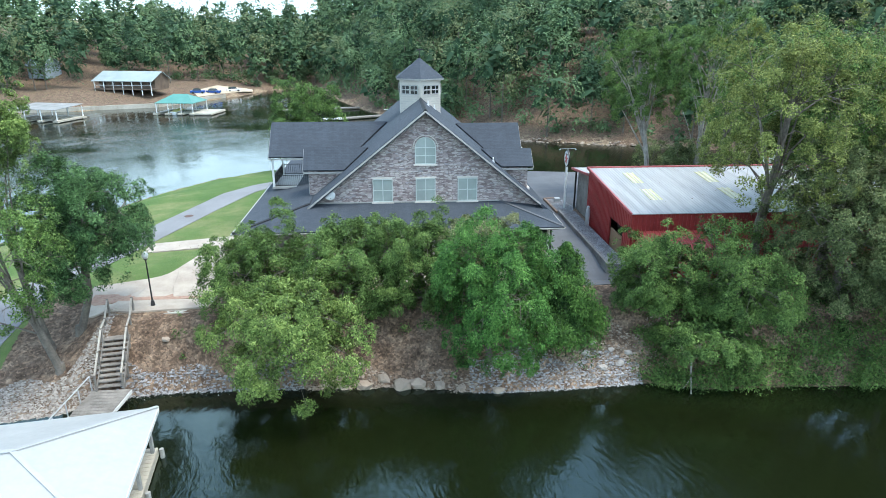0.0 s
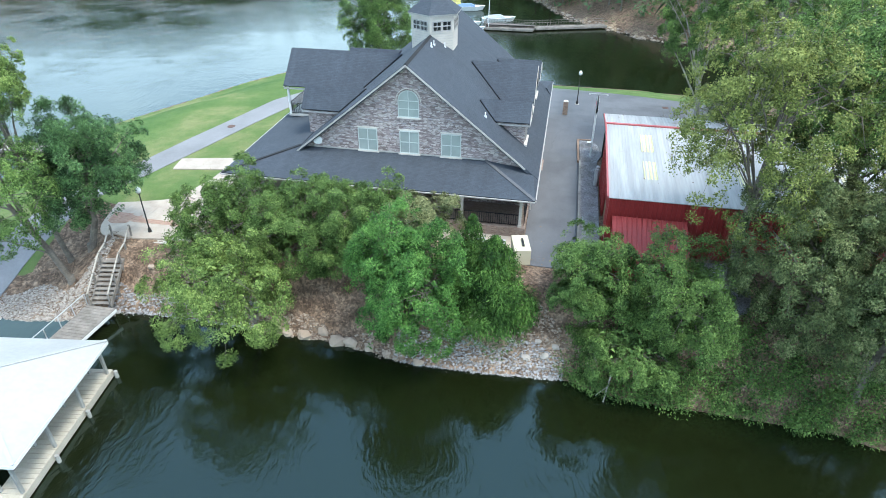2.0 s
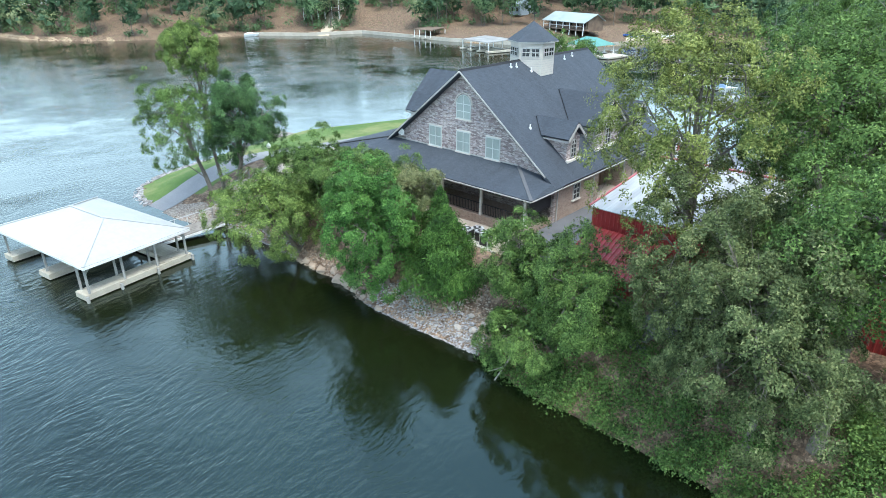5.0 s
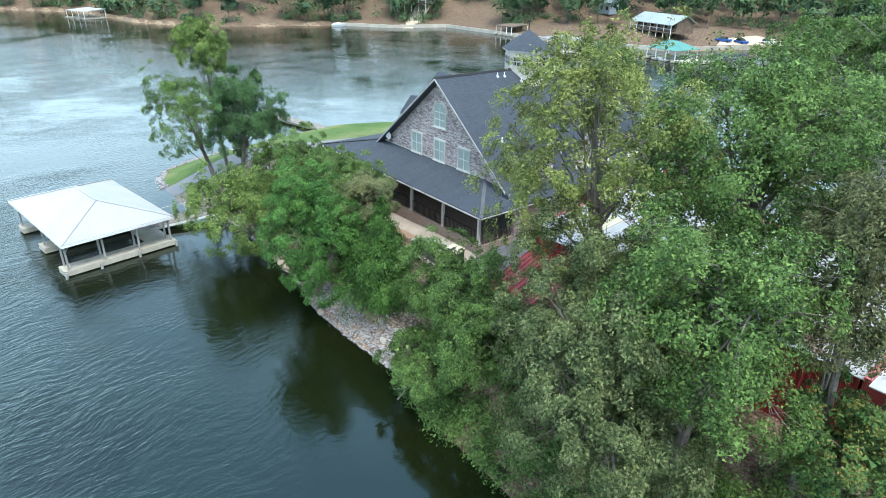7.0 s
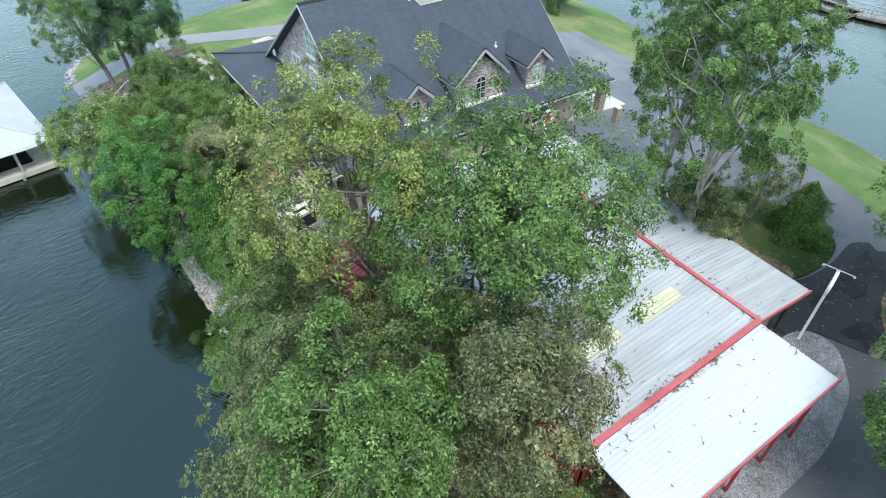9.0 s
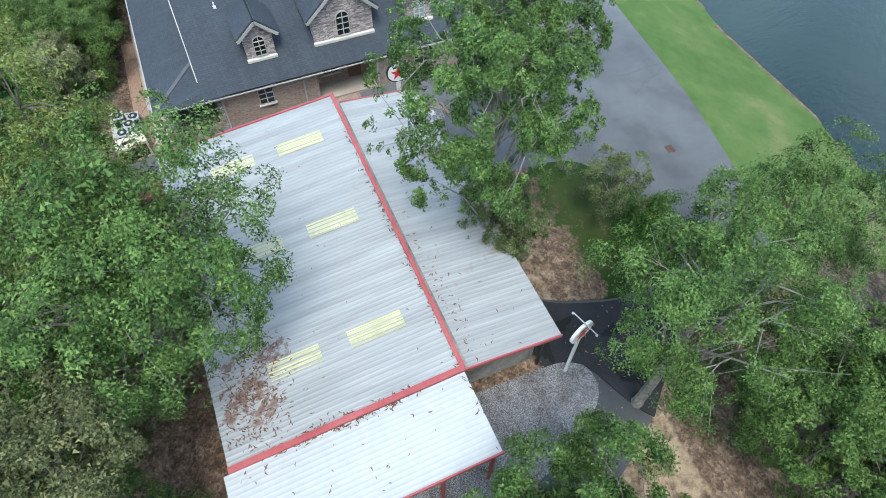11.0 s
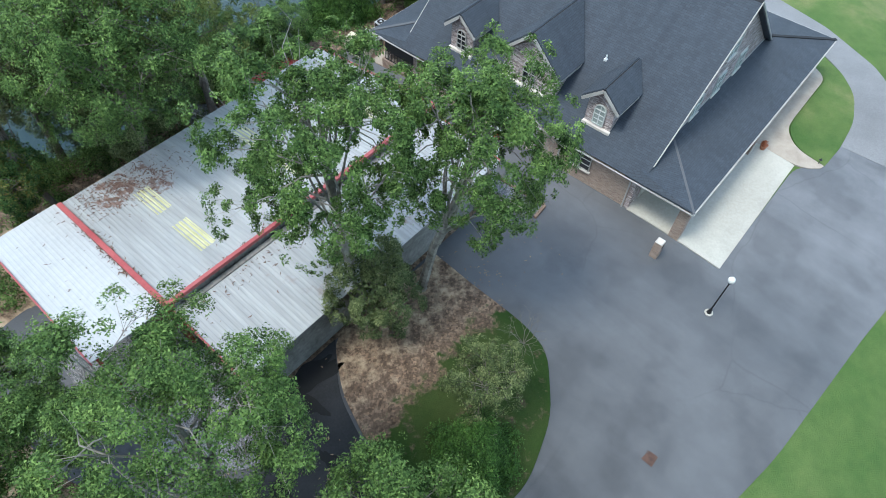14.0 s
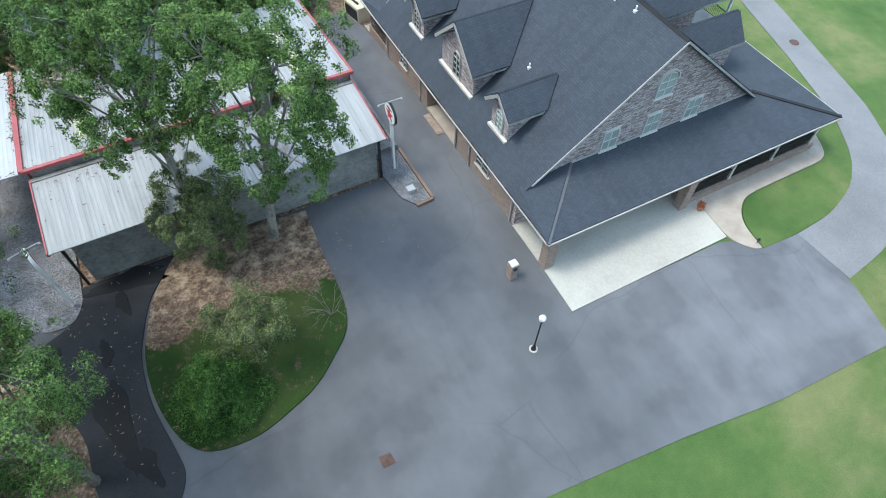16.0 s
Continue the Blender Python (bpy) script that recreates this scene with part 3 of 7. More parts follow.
def build_ground():
    xs, ys = ground_axis(-320, 200, -46, 62, 0.75), ground_axis(-60, 330, 28, 96, 0.75)
    gx, gy = np.meshgrid(xs, ys)
    x, y = gx.ravel(), gy.ravel()
    z, d = height(x, y), shore(x, y)
    nx, ny = len(xs), len(ys)
    i = np.arange((ny - 1) * nx).reshape(ny - 1, nx)[:, :-1].ravel()
    me = array_mesh("ground", np.stack([x, y, z], 1), np.stack([i, i + 1, i + nx + 1, i + nx], 1), GROUND)
    me.polygons.foreach_set("use_smooth", np.ones(len(me.polygons), bool))
    grass = np.where((x < -15) & (y > 34) | (y > 66) & (y < 96), 1.0, 0.0)
    grass = np.where((x > -26.5) & (x < -13) & (y < 42), 0.0, grass)
    grass = np.where((x < -28) & (d > 0.2) & (y < 97), 1.0, grass)
    grass = np.where((d < 0.4) | (x > 33) & (y < 100), 0.15, grass)
    grass = np.where((y > 97) | (x < -60), np.where((x < -48) & (x > -112) & (y < 225) & (d < 30), 0.40, 0.40), grass)
    clay = np.where((x > 36) & (x < 60) & (y > 36) & (y < 62), 0.55, 0.1)
    clay = np.where((y < 40) & (d < 1.2) & (x > -26), 0.30, clay)
    clay = np.where(((y > 97) | (x < -60)) & (d < 1.6), 0.55, clay)
    clay = np.where((x < -60) & (x > -108) & (d > 3) & (d < 34), 0.22, clay)
    col = me.color_attributes.new("cover", 'FLOAT_COLOR', 'POINT')
    # third value: far hills get the same darkened grass
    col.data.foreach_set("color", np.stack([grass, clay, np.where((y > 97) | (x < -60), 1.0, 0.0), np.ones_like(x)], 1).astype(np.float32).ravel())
    return tagged(new("ground", me), "grassy peninsula with leaf-littered banks and wooded hills", "ground", kind="structure")


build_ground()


def build_water():
    """One sheet of water; the painted layer says how far from a lee shore it lies, where ripples die down."""
    xs, ys = ground_axis(-320, 200, -60, 70, 2.5), ground_axis(-60, 330, -20, 40, 2.5)
    gx, gy = np.meshgrid(xs, ys)
    x, y = gx.ravel(), gy.ravel()
    nx, ny = len(xs), len(ys)
    i = np.arange((ny - 1) * nx).reshape(ny - 1, nx)[:, :-1].ravel()
    me = array_mesh("water", np.stack([x, y, x * 0], 1), np.stack([i, i + 1, i + nx + 1, i + nx], 1), WATER)
    open_w = sstep((-shore(x, y) - 3.0) / np.where((y < 40) & (x > -45), 15.0, 70.0))
    col = me.color_attributes.new("reach", 'FLOAT_COLOR', 'POINT')
    col.data.foreach_set("color", np.stack([open_w, open_w, open_w, np.ones_like(x)], 1).astype(np.float32).ravel())
    return tagged(new("water", me), "dark green lake water with small ripples", "water", kind="structure")


build_water()


def eased(poly, reach=1.1):
    """The outline with its blunt corners rounded off."""
    out, n = [], len(poly)
    for i in range(n):
        a, b, c = (Vector(poly[(i + j) % n]) for j in (-1, 0, 1))
        u, w = a - b, c - b
        if not 0.06 < math.pi - u.angle(w) < 1.25:
            out.append(tuple(b))
            continue
        p0, p1 = b + u.normalized() * min(reach, u.length * 0.45), b + w.normalized() * min(reach, w.length * 0.45)
        out += [tuple(p0 * (1 - t) ** 2 + b * 2 * t * (1 - t) + p1 * t * t) for t in (0, 0.25, 0.5, 0.75, 1)]
    return out


def draped(name, poly, lift, material, label, category, step=2.0, cover=None):
    """A paved or planted patch that follows the ground, with a real edge."""
    poly = eased(poly)
    bm = bmesh.new()
    f = bm.faces.new([bm.verts.new((x, y, 0)) for x, y in poly])
    f.normal_update()
    bmesh.ops.triangulate(bm, faces=[f], ngon_method='EAR_CLIP')
    for ax in (0, 1):
        lo, hi = min(p[ax] for p in poly), max(p[ax] for p in poly)
        c = math.ceil(lo / step) * step
        while c < hi:
            nrm = (1, 0, 0) if ax == 0 else (0, 1, 0)
            bmesh.ops.bisect_plane(bm, geom=bm.verts[:] + bm.edges[:] + bm.faces[:], plane_co=(c, c, 0), plane_no=nrm)
            c += step
    rim = [e for e in bm.edges if e.is_boundary]
    ext = bmesh.ops.extrude_edge_only(bm, edges=rim)
    low = [g for g in ext["geom"] if isinstance(g, bmesh.types.BMVert)]
    lowset = set(low)
    x, y = np.array([v.co.x for v in bm.verts]), np.array([v.co.y for v in bm.verts])
    for v, z in zip(bm.verts, height(x, y)):
        v.co.z = z + (lift if v not in lowset else -0.12)
    bmesh.ops.recalc_face_normals(bm, faces=bm.faces)
    if sum(f.normal.z for f in bm.faces) < 0:
        bmesh.ops.reverse_faces(bm, faces=bm.faces)
    me = bpy.data.meshes.new(name)
    bm.to_mesh(me)
    bm.free()
    me.materials.append(material)
    uv = me.uv_layers.new(name="UVMap")
    for lp in me.loops:
        co = me.vertices[lp.vertex_index].co
        uv.data[lp.index].uv = (co.x, co.y)
    if material is GROUND:
        a = np.array([v.co[:] for v in me.vertices])
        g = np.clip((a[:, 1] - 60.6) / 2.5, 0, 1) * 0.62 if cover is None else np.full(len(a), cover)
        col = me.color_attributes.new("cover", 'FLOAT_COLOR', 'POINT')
        # third value is full on the island: grass painted darker, as tree shade
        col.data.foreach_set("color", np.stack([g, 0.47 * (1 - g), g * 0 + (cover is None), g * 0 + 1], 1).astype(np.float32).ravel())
    return tagged(new(name, me), label, category, kind="structure")


PALEASPHALT = plain("weathered_asphalt", (0.155, 0.155, 0.16), (0.24, 0.24, 0.245), 0.85, 0.15, 8, relief=0.2)
LOT = [(9.2, 38.6), (12.6, 38.6), (14.4, 41), (14.4, 57.4), (34, 57.4), (35.6, 60), (35.6, 63.3), (35.1, 66.3), (35.4, 69.4), (34, 74), (28.6, 76.6), (24, 77.8), (17.8, 79), (7.7, 80),
       (1.6, 80.8), (-6.75, 81.2), (-7.6, 77), (-7.0, 73.1), (-6.4, 73.1), (-3.9, 72.9), (-2.5, 71.4), (9.2, 71.3)]
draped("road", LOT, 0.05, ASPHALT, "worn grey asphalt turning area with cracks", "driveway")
draped("road_west", [(-7.02, 73.1), (-7.62, 77), (-11.2, 76.5), (-15.5, 75), (-18.6, 72), (-21, 66.5), (-23, 60), (-24.6, 55), (-26.4, 48.5), (-29.5, 40), (-30.6, 36), (-30.0, 30.3), (-27.2, 30.4),
       (-27, 36), (-25.4, 43), (-23.8, 47), (-21.6, 54), (-19.9, 59.7), (-17.6, 66.3), (-15.6, 69.9), (-13.4, 71.8), (-10.2, 72.9)], 0.05, PALEASPHALT, "pale weathered asphalt drive down to the boat ramp", "driveway")
# one darker tone over the whole east arm
DARKASPHALT = plain("dark_asphalt", (0.010, 0.0105, 0.012), (0.026, 0.027, 0.030), 0.9, 0.35, 9)
draped("road_east", [(28.5, 57.4), (33.9, 57.4), (34.4, 59.6), (37.6, 60.8), (38.4, 61.4), (36.6, 63.4), (35.1, 66.3), (35.3, 69.4), (34.8, 71.2), (34.0, 70.7), (33.4, 72.0), (32.7, 70.9), (31.9, 71.4), (31.2, 70.2), (31.4, 68.9), (31.9, 66.1), (31.8, 63.3), (30.6, 59.9)], 0.12, DARKASPHALT, "dark asphalt arm of the drive", "driveway")
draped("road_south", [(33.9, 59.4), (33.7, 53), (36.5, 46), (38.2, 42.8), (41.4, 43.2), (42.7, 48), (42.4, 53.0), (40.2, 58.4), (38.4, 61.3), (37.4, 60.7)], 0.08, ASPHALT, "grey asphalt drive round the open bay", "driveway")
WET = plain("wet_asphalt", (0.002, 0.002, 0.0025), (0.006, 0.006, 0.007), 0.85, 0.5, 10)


def blotch(cx, cy, rx, ry, turn, seed):
    """An irregular puddle outline with fingers."""
    r = random.Random(seed)
    out = []
    for k in range(30):
        t = 2 * math.pi * k / 30
        f = 0.75 + 0.2 * math.sin(3 * t + seed) + 0.34 * r.random()
        u, w = rx * f * math.cos(t), ry * f * math.sin(t)
        out.append((cx + u * math.cos(turn) - w * math.sin(turn), cy + u * math.sin(turn) + w * math.cos(turn)))
    return out


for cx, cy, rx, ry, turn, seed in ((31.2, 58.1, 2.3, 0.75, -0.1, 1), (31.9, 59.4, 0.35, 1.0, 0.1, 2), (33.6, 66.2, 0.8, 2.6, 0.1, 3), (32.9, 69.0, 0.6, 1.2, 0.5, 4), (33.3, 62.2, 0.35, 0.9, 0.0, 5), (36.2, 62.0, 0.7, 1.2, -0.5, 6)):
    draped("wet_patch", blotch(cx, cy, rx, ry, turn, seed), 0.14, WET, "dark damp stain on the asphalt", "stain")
draped("slab", [(9.3, 64.6), (9.3, 71.35), (-2.55, 71.3), (-2.6, 64.6)], 0.13, CONCRETE, "pale concrete carport slab", "concrete slab")
draped("pavement", [(-2.6, 71.6), (-3.6, 72.8), (-4.1, 72.9), (-4.25, 70.7), (-5.6, 69.4), (-7.3, 69.3), (-13.7, 69.3), (-14.7, 67), (-14.4, 66.4), (-2.6, 66.4)], 0.11, PALEWALK, "pale exposed-aggregate walk beside the porch", "walkway")
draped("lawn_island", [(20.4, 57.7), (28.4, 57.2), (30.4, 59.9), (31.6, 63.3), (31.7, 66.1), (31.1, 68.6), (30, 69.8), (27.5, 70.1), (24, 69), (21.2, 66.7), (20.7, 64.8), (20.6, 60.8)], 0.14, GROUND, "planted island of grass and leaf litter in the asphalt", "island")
draped("pavement_west", [(-23.4, 42), (-18.7, 43.2), (-17.6, 46), (-17.4, 48.4), (-22.2, 48.1), (-22.6, 50.3), (-17.8, 50.8), (-14.4, 51), (-14.4, 37.4), (-16.6, 37.4), (-18.6, 36.9), (-20.9, 37.4), (-23.2, 38.8)], 0.09, PALEWALK, "pale concrete patio beside the lawn", "patio")
draped("paver_path", [(-22.9, 40.9), (-22.9, 39.5), (-14.4, 39.9), (-14.4, 41.0)], 0.12, PAVER, "narrow red paver path across the patio", "path")
draped("lawn_patch", [(-4.15, 72.95), (-4.35, 70.75), (-5.7, 69.5), (-7.3, 69.4), (-13.65, 69.4), (-14.6, 67.2), (-16.3, 67.8), (-15.6, 69.9), (-13.4, 71.8), (-10.2, 72.9), (-6.4, 73.1)], 0.08, GROUND, "mown grass patch between walk and drive", "lawn", cover=1.0)
draped("gravel_yard", [(33.6, 51), (33.8, 57.4), (33.9, 58.6), (34.6, 59.7), (36.2, 59.6), (38.2, 57.2), (39.3, 53), (39.4, 48), (38.6, 45), (36.5, 44.5)], 0.15, GRAVEL, "grey gravel yard beside the open bay", "gravel")
draped("gravel_strip", [(20.8, 34.5), (22.6, 34.2), (23.6, 37.5), (23.8, 41.3), (20.8, 41.3), (21.2, 38)], 0.06, GRAVEL, "grey gravel strip behind the shed", "gravel")
draped("pavement_south", [(-6.5, 40.8), (9.1, 40.8), (9.1, 42.15), (-6.5, 42.15)], 0.08, PALEWALK, "pale concrete walk along the porch", "walkway")
draped("paver_strip", [(-4, 39.9), (9.1, 39.9), (9.1, 40.78), (-4, 40.78)], 0.09, PAVER, "red paver strip beside the walk", "path")
draped("pad", [(4.8, 38.3), (9.1, 38.3), (9.1, 39.85), (4.8, 39.85)], 0.1, CONCRETE, "concrete pad under the cooling units", "concrete slab")

# ---- the lodge ----
RIDGE, CY = 15.05, 55.1
SLOPE = 0.805
FLOOR = 4.62


def roof_z(x):
    return RIDGE - SLOPE * abs(x)


house = thing("house", (0, CY, 4.0), "large stone-veneered lodge with dark shingle roof, dormers and cupola", "house")
# walls
for nm, y, s in (("wall", 45.6, 1), ("wall", 64.6, -1)):
    w = Shape()
    o = 0.3 * s
    ring = [(-9.0, 3.9), (9.2, 3.9), (9.2, 7.3), (0, RIDGE - 0.25), (-9.0, 7.45)]
    a, b = [(x, y, z) for x, z in ring], [(x, y + o, z) for x, z in ring]
    w.hexa(b, a) if s > 0 else w.hexa(a, b)
    part("wall", w, STONE, house, "gable wall in stacked grey-brown stone veneer")
part("wall", Shape().box(8.9, 9.2, 45.9, 52.6, 3.9, 7.3), BRICK, house, "side wall in brown brick")
part("wall", Shape().box(8.9, 9.2, 56.9, 64.3, 3.9, 7.3), BRICK, house, "side wall in brown brick")
part("wall", Shape().box(7.2, 7.5, 52.6, 56.9, 3.9, 7.3), BRICK, house, "recessed entrance wall in brown brick")
for y in (52.45, 56.9):
    part("wall", Shape().box(7.5, 8.9, y, y + 0.15, 3.9, 7.3), BRICK, house, "side of the recessed entrance in brown brick")
part("porch_floor", Shape().box(7.5, 9.25, 52.62, 56.88, 3.9, 4.3), PALEWALK, house, "pale entrance floor")
part("wall", Shape().box(-9.0, -8.7, 45.9, 64.3, 3.9, 7.4), BRICK, house, "porch-side wall in brown brick")
# main roof, two thick slopes
Y0, Y1 = 44.95, 65.0
T = 0.22
for s, xe in ((1, 9.7), (-1, 9.15)):
    a = [(0, Y0, RIDGE), (0, Y1, RIDGE), (s * xe, Y1, roof_z(xe)), (s * xe, Y0, roof_z(xe))]
    part("roof", Shape().slab(a[::-1] if s > 0 else a, T), SHINGLE, house, "steep slope of charcoal shingles")
cap = Shape()
for s in (1, -1):
    a = [(0, Y0, RIDGE + 0.05), (0, Y1, RIDGE + 0.05), (s * 0.17, Y1, RIDGE - 0.1), (s * 0.17, Y0, RIDGE - 0.1)]
    cap.slab(a[::-1] if s > 0 else a, 0.03)
part("ridge_cap", cap, RIDGECAP, house)
# pale rake boards on the four gable edges
for y in (Y0 - 0.03, Y1 + 0.03):
    for s, xe in ((1, 8.7), (-1, 8.75)):
        part("rake_board", Shape().beam((0, y, RIDGE - 0.12), (s * xe, y, roof_z(xe) - 0.1), 0.06, 0.12), TRIM, house, "pale painted rake board")
# low porch roofs
EX, WX, SY, NY, EZ, TZ = 9.72, -13.5, 41.7, 68.5, 7.16, 8.12
CE, CW = 5.7, -8.7
for y_out, y_in, s in ((SY, 45.62, 1), (NY, 64.58, -1)):
    a = [(WX, y_out, EZ), (EX, y_out, EZ), (CE, y_in, TZ), (CW, y_in, TZ)]
    part("roof", Shape().slab(a if s > 0 else a[::-1], 0.14), SHINGLE, house, "low porch roof of charcoal shingles")
    e = [(EX, y_out, EZ), (EX, y_in + 0.7 * s, EZ - 0.02), (9.25, y_in, roof_z(9.25) + 0.02), (CE, y_in, TZ)]
    part("roof", Shape().slab(e if s > 0 else e[::-1], 0.14), SHINGLE, house, "hipped corner of the porch roof")
    part("hip_cap", Shape().beam((EX, y_out, EZ + 0.02), (CE, y_in, TZ + 0.02), 0.26, 0.05), plain("worn_hip_shingle", (0.075, 0.078, 0.085), (0.11, 0.113, 0.12), 0.85), house)
    part("hip_cap", Shape().beam((WX, y_out, EZ + 0.02), (CW, y_in, TZ + 0.02), 0.26, 0.05), RIDGECAP, house)
    part("flashing", Shape().box(CW + 0.2, CE, min(y_in - 0.09 * s, y_in - 0.01 * s), max(y_in - 0.09 * s, y_in - 0.01 * s), TZ, TZ + 0.09), TRIM, house, "pale flashing along the wall")
    part("gutter", Shape().box(WX, EX, min(y_out, y_out - 0.09 * s), max(y_out, y_out - 0.09 * s), EZ - 0.14, EZ - 0.07), TRIM, house, "pale eave gutter")
a = [(WX, SY, EZ), (CW, 45.6, TZ), (CW, 64.6, TZ), (WX, NY, EZ)]
part("roof", Shape().slab(a, 0.14), SHINGLE, house, "low west porch roof of charcoal shingles")
part("gutter", Shape().box(WX - 0.13, WX, SY, NY, EZ - 0.14, EZ - 0.05), TRIM, house, "pale eave gutter")
part("gutter", Shape().box(EX, EX + 0.08, SY, NY, EZ - 0.12, EZ - 0.05), TRIM, house, "pale eave gutter")
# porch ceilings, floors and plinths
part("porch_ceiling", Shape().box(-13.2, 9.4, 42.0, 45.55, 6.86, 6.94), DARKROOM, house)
part("porch_ceiling", Shape().box(-13.2, 9.4, 64.65, 68.2, 6.86, 6.94), CONCRETE, house)
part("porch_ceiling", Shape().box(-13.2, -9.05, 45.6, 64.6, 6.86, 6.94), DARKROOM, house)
part("porch_floor", Shape().box(-13.0, 9.15, 42.2, 45.58, 3.4, FLOOR), BRICK, house, "brick porch base with boarded floor")
part("porch_floor", Shape().box(-13.0, -9.02, 45.62, 64.58, 3.2, FLOOR), BRICK, house, "brick porch base")
part("porch_floor", Shape().box(-13.0, -1.4, 64.64, 68.2, 3.2, FLOOR), BRICK, house, "brick porch base")


def column(x, y, z0, z1, w, m, label):
    c = part("column", Shape().box(x - w / 2, x + w / 2, y - w / 2, y + w / 2, z0, z1), m, house, label)
    part("base", Shape().box(x - w * 0.68, x + w * 0.68, y - w * 0.68, y + w * 0.68, z0, z0 + 0.16), m, c)
    part("capital", Shape().box(x - w * 0.68, x + w * 0.68, y - w * 0.68, y + w * 0.68, z1 - 0.14, z1), m, c)


def railing(a, b, parent, z0, h=0.92, gap=0.16, mat_=None):
    """Top and bottom rails with upright balusters between two points."""
    ax, ay = a
    bx, by = b
    n = max(2, int(math.hypot(bx - ax, by - ay) / gap))
    sh = Shape().beam((ax, ay, z0 + h), (bx, by, z0 + h), 0.06, 0.05).beam((ax, ay, z0 + 0.12), (bx, by, z0 + 0.12), 0.045, 0.04)
    for k in range(n + 1):
        t = k / n
        x, y = ax + (bx - ax) * t, ay + (by - ay) * t
        sh.beam((x, y, z0 + 0.12), (x, y, z0 + h), 0.03, 0.03, up=(0, 1, 0))
    return part("railing", sh, mat_ or DARKMETAL, parent, "black iron balusters")


sx = [8.75, 4.55, 0.4, -3.75, -7.9, -12.75]
for x in sx:
    column(x, 42.42, FLOOR, 6.9, 0.19, LEDGE, "slender pale porch column")
for x0, x1 in zip(sx[:-1], sx[1:]):
    railing((x0 - 0.15, 42.42), (x1 + 0.15, 42.42), house, FLOOR)
for y in (46.6, 50.8, 55.0, 59.2, 63.4):
    column(-12.75, y, FLOOR, 6.9, 0.19, LEDGE, "slender pale porch column")
wy = [42.42, 46.6, 50.8, 55.0, 59.2, 63.4, 67.9]
for y0, y1 in zip(wy[:-1], wy[1:]):
    railing((-12.75, y0 + 0.15), (-12.75, y1 - 0.15), house, FLOOR)
railing((9.05, 42.5), (9.05, 45.4), house, FLOOR)
for x in (-5.3, -9.1, -12.75):
    column(x, 67.95, FLOOR, 6.9, 0.19, LEDGE, "slender pale porch column")
column(-1.25, 68.1, 3.6, 6.9, 0.62, BRICK, "square brick carport pier")
column(9.0, 68.0, 3.6, 6.9, 0.66, BRICK, "square brick carport pier")
for x0, x1 in ((-1.6, -5.2), (-5.4, -9.0), (-9.2, -12.7)):
    part("screen", Shape().box(x1, x0, 67.86, 67.9, FLOOR + 0.1, 6.85), SCREEN, house, "dark porch insect screen")
    railing((x0, 67.98), (x1, 67.98), house, FLOOR)
for y0, y1 in ((42.5, 45.5),):
    part("screen", Shape().box(8.98, 9.02, y0, y1, FLOOR + 0.95, 6.85), SCREEN, house, "dark porch insect screen")


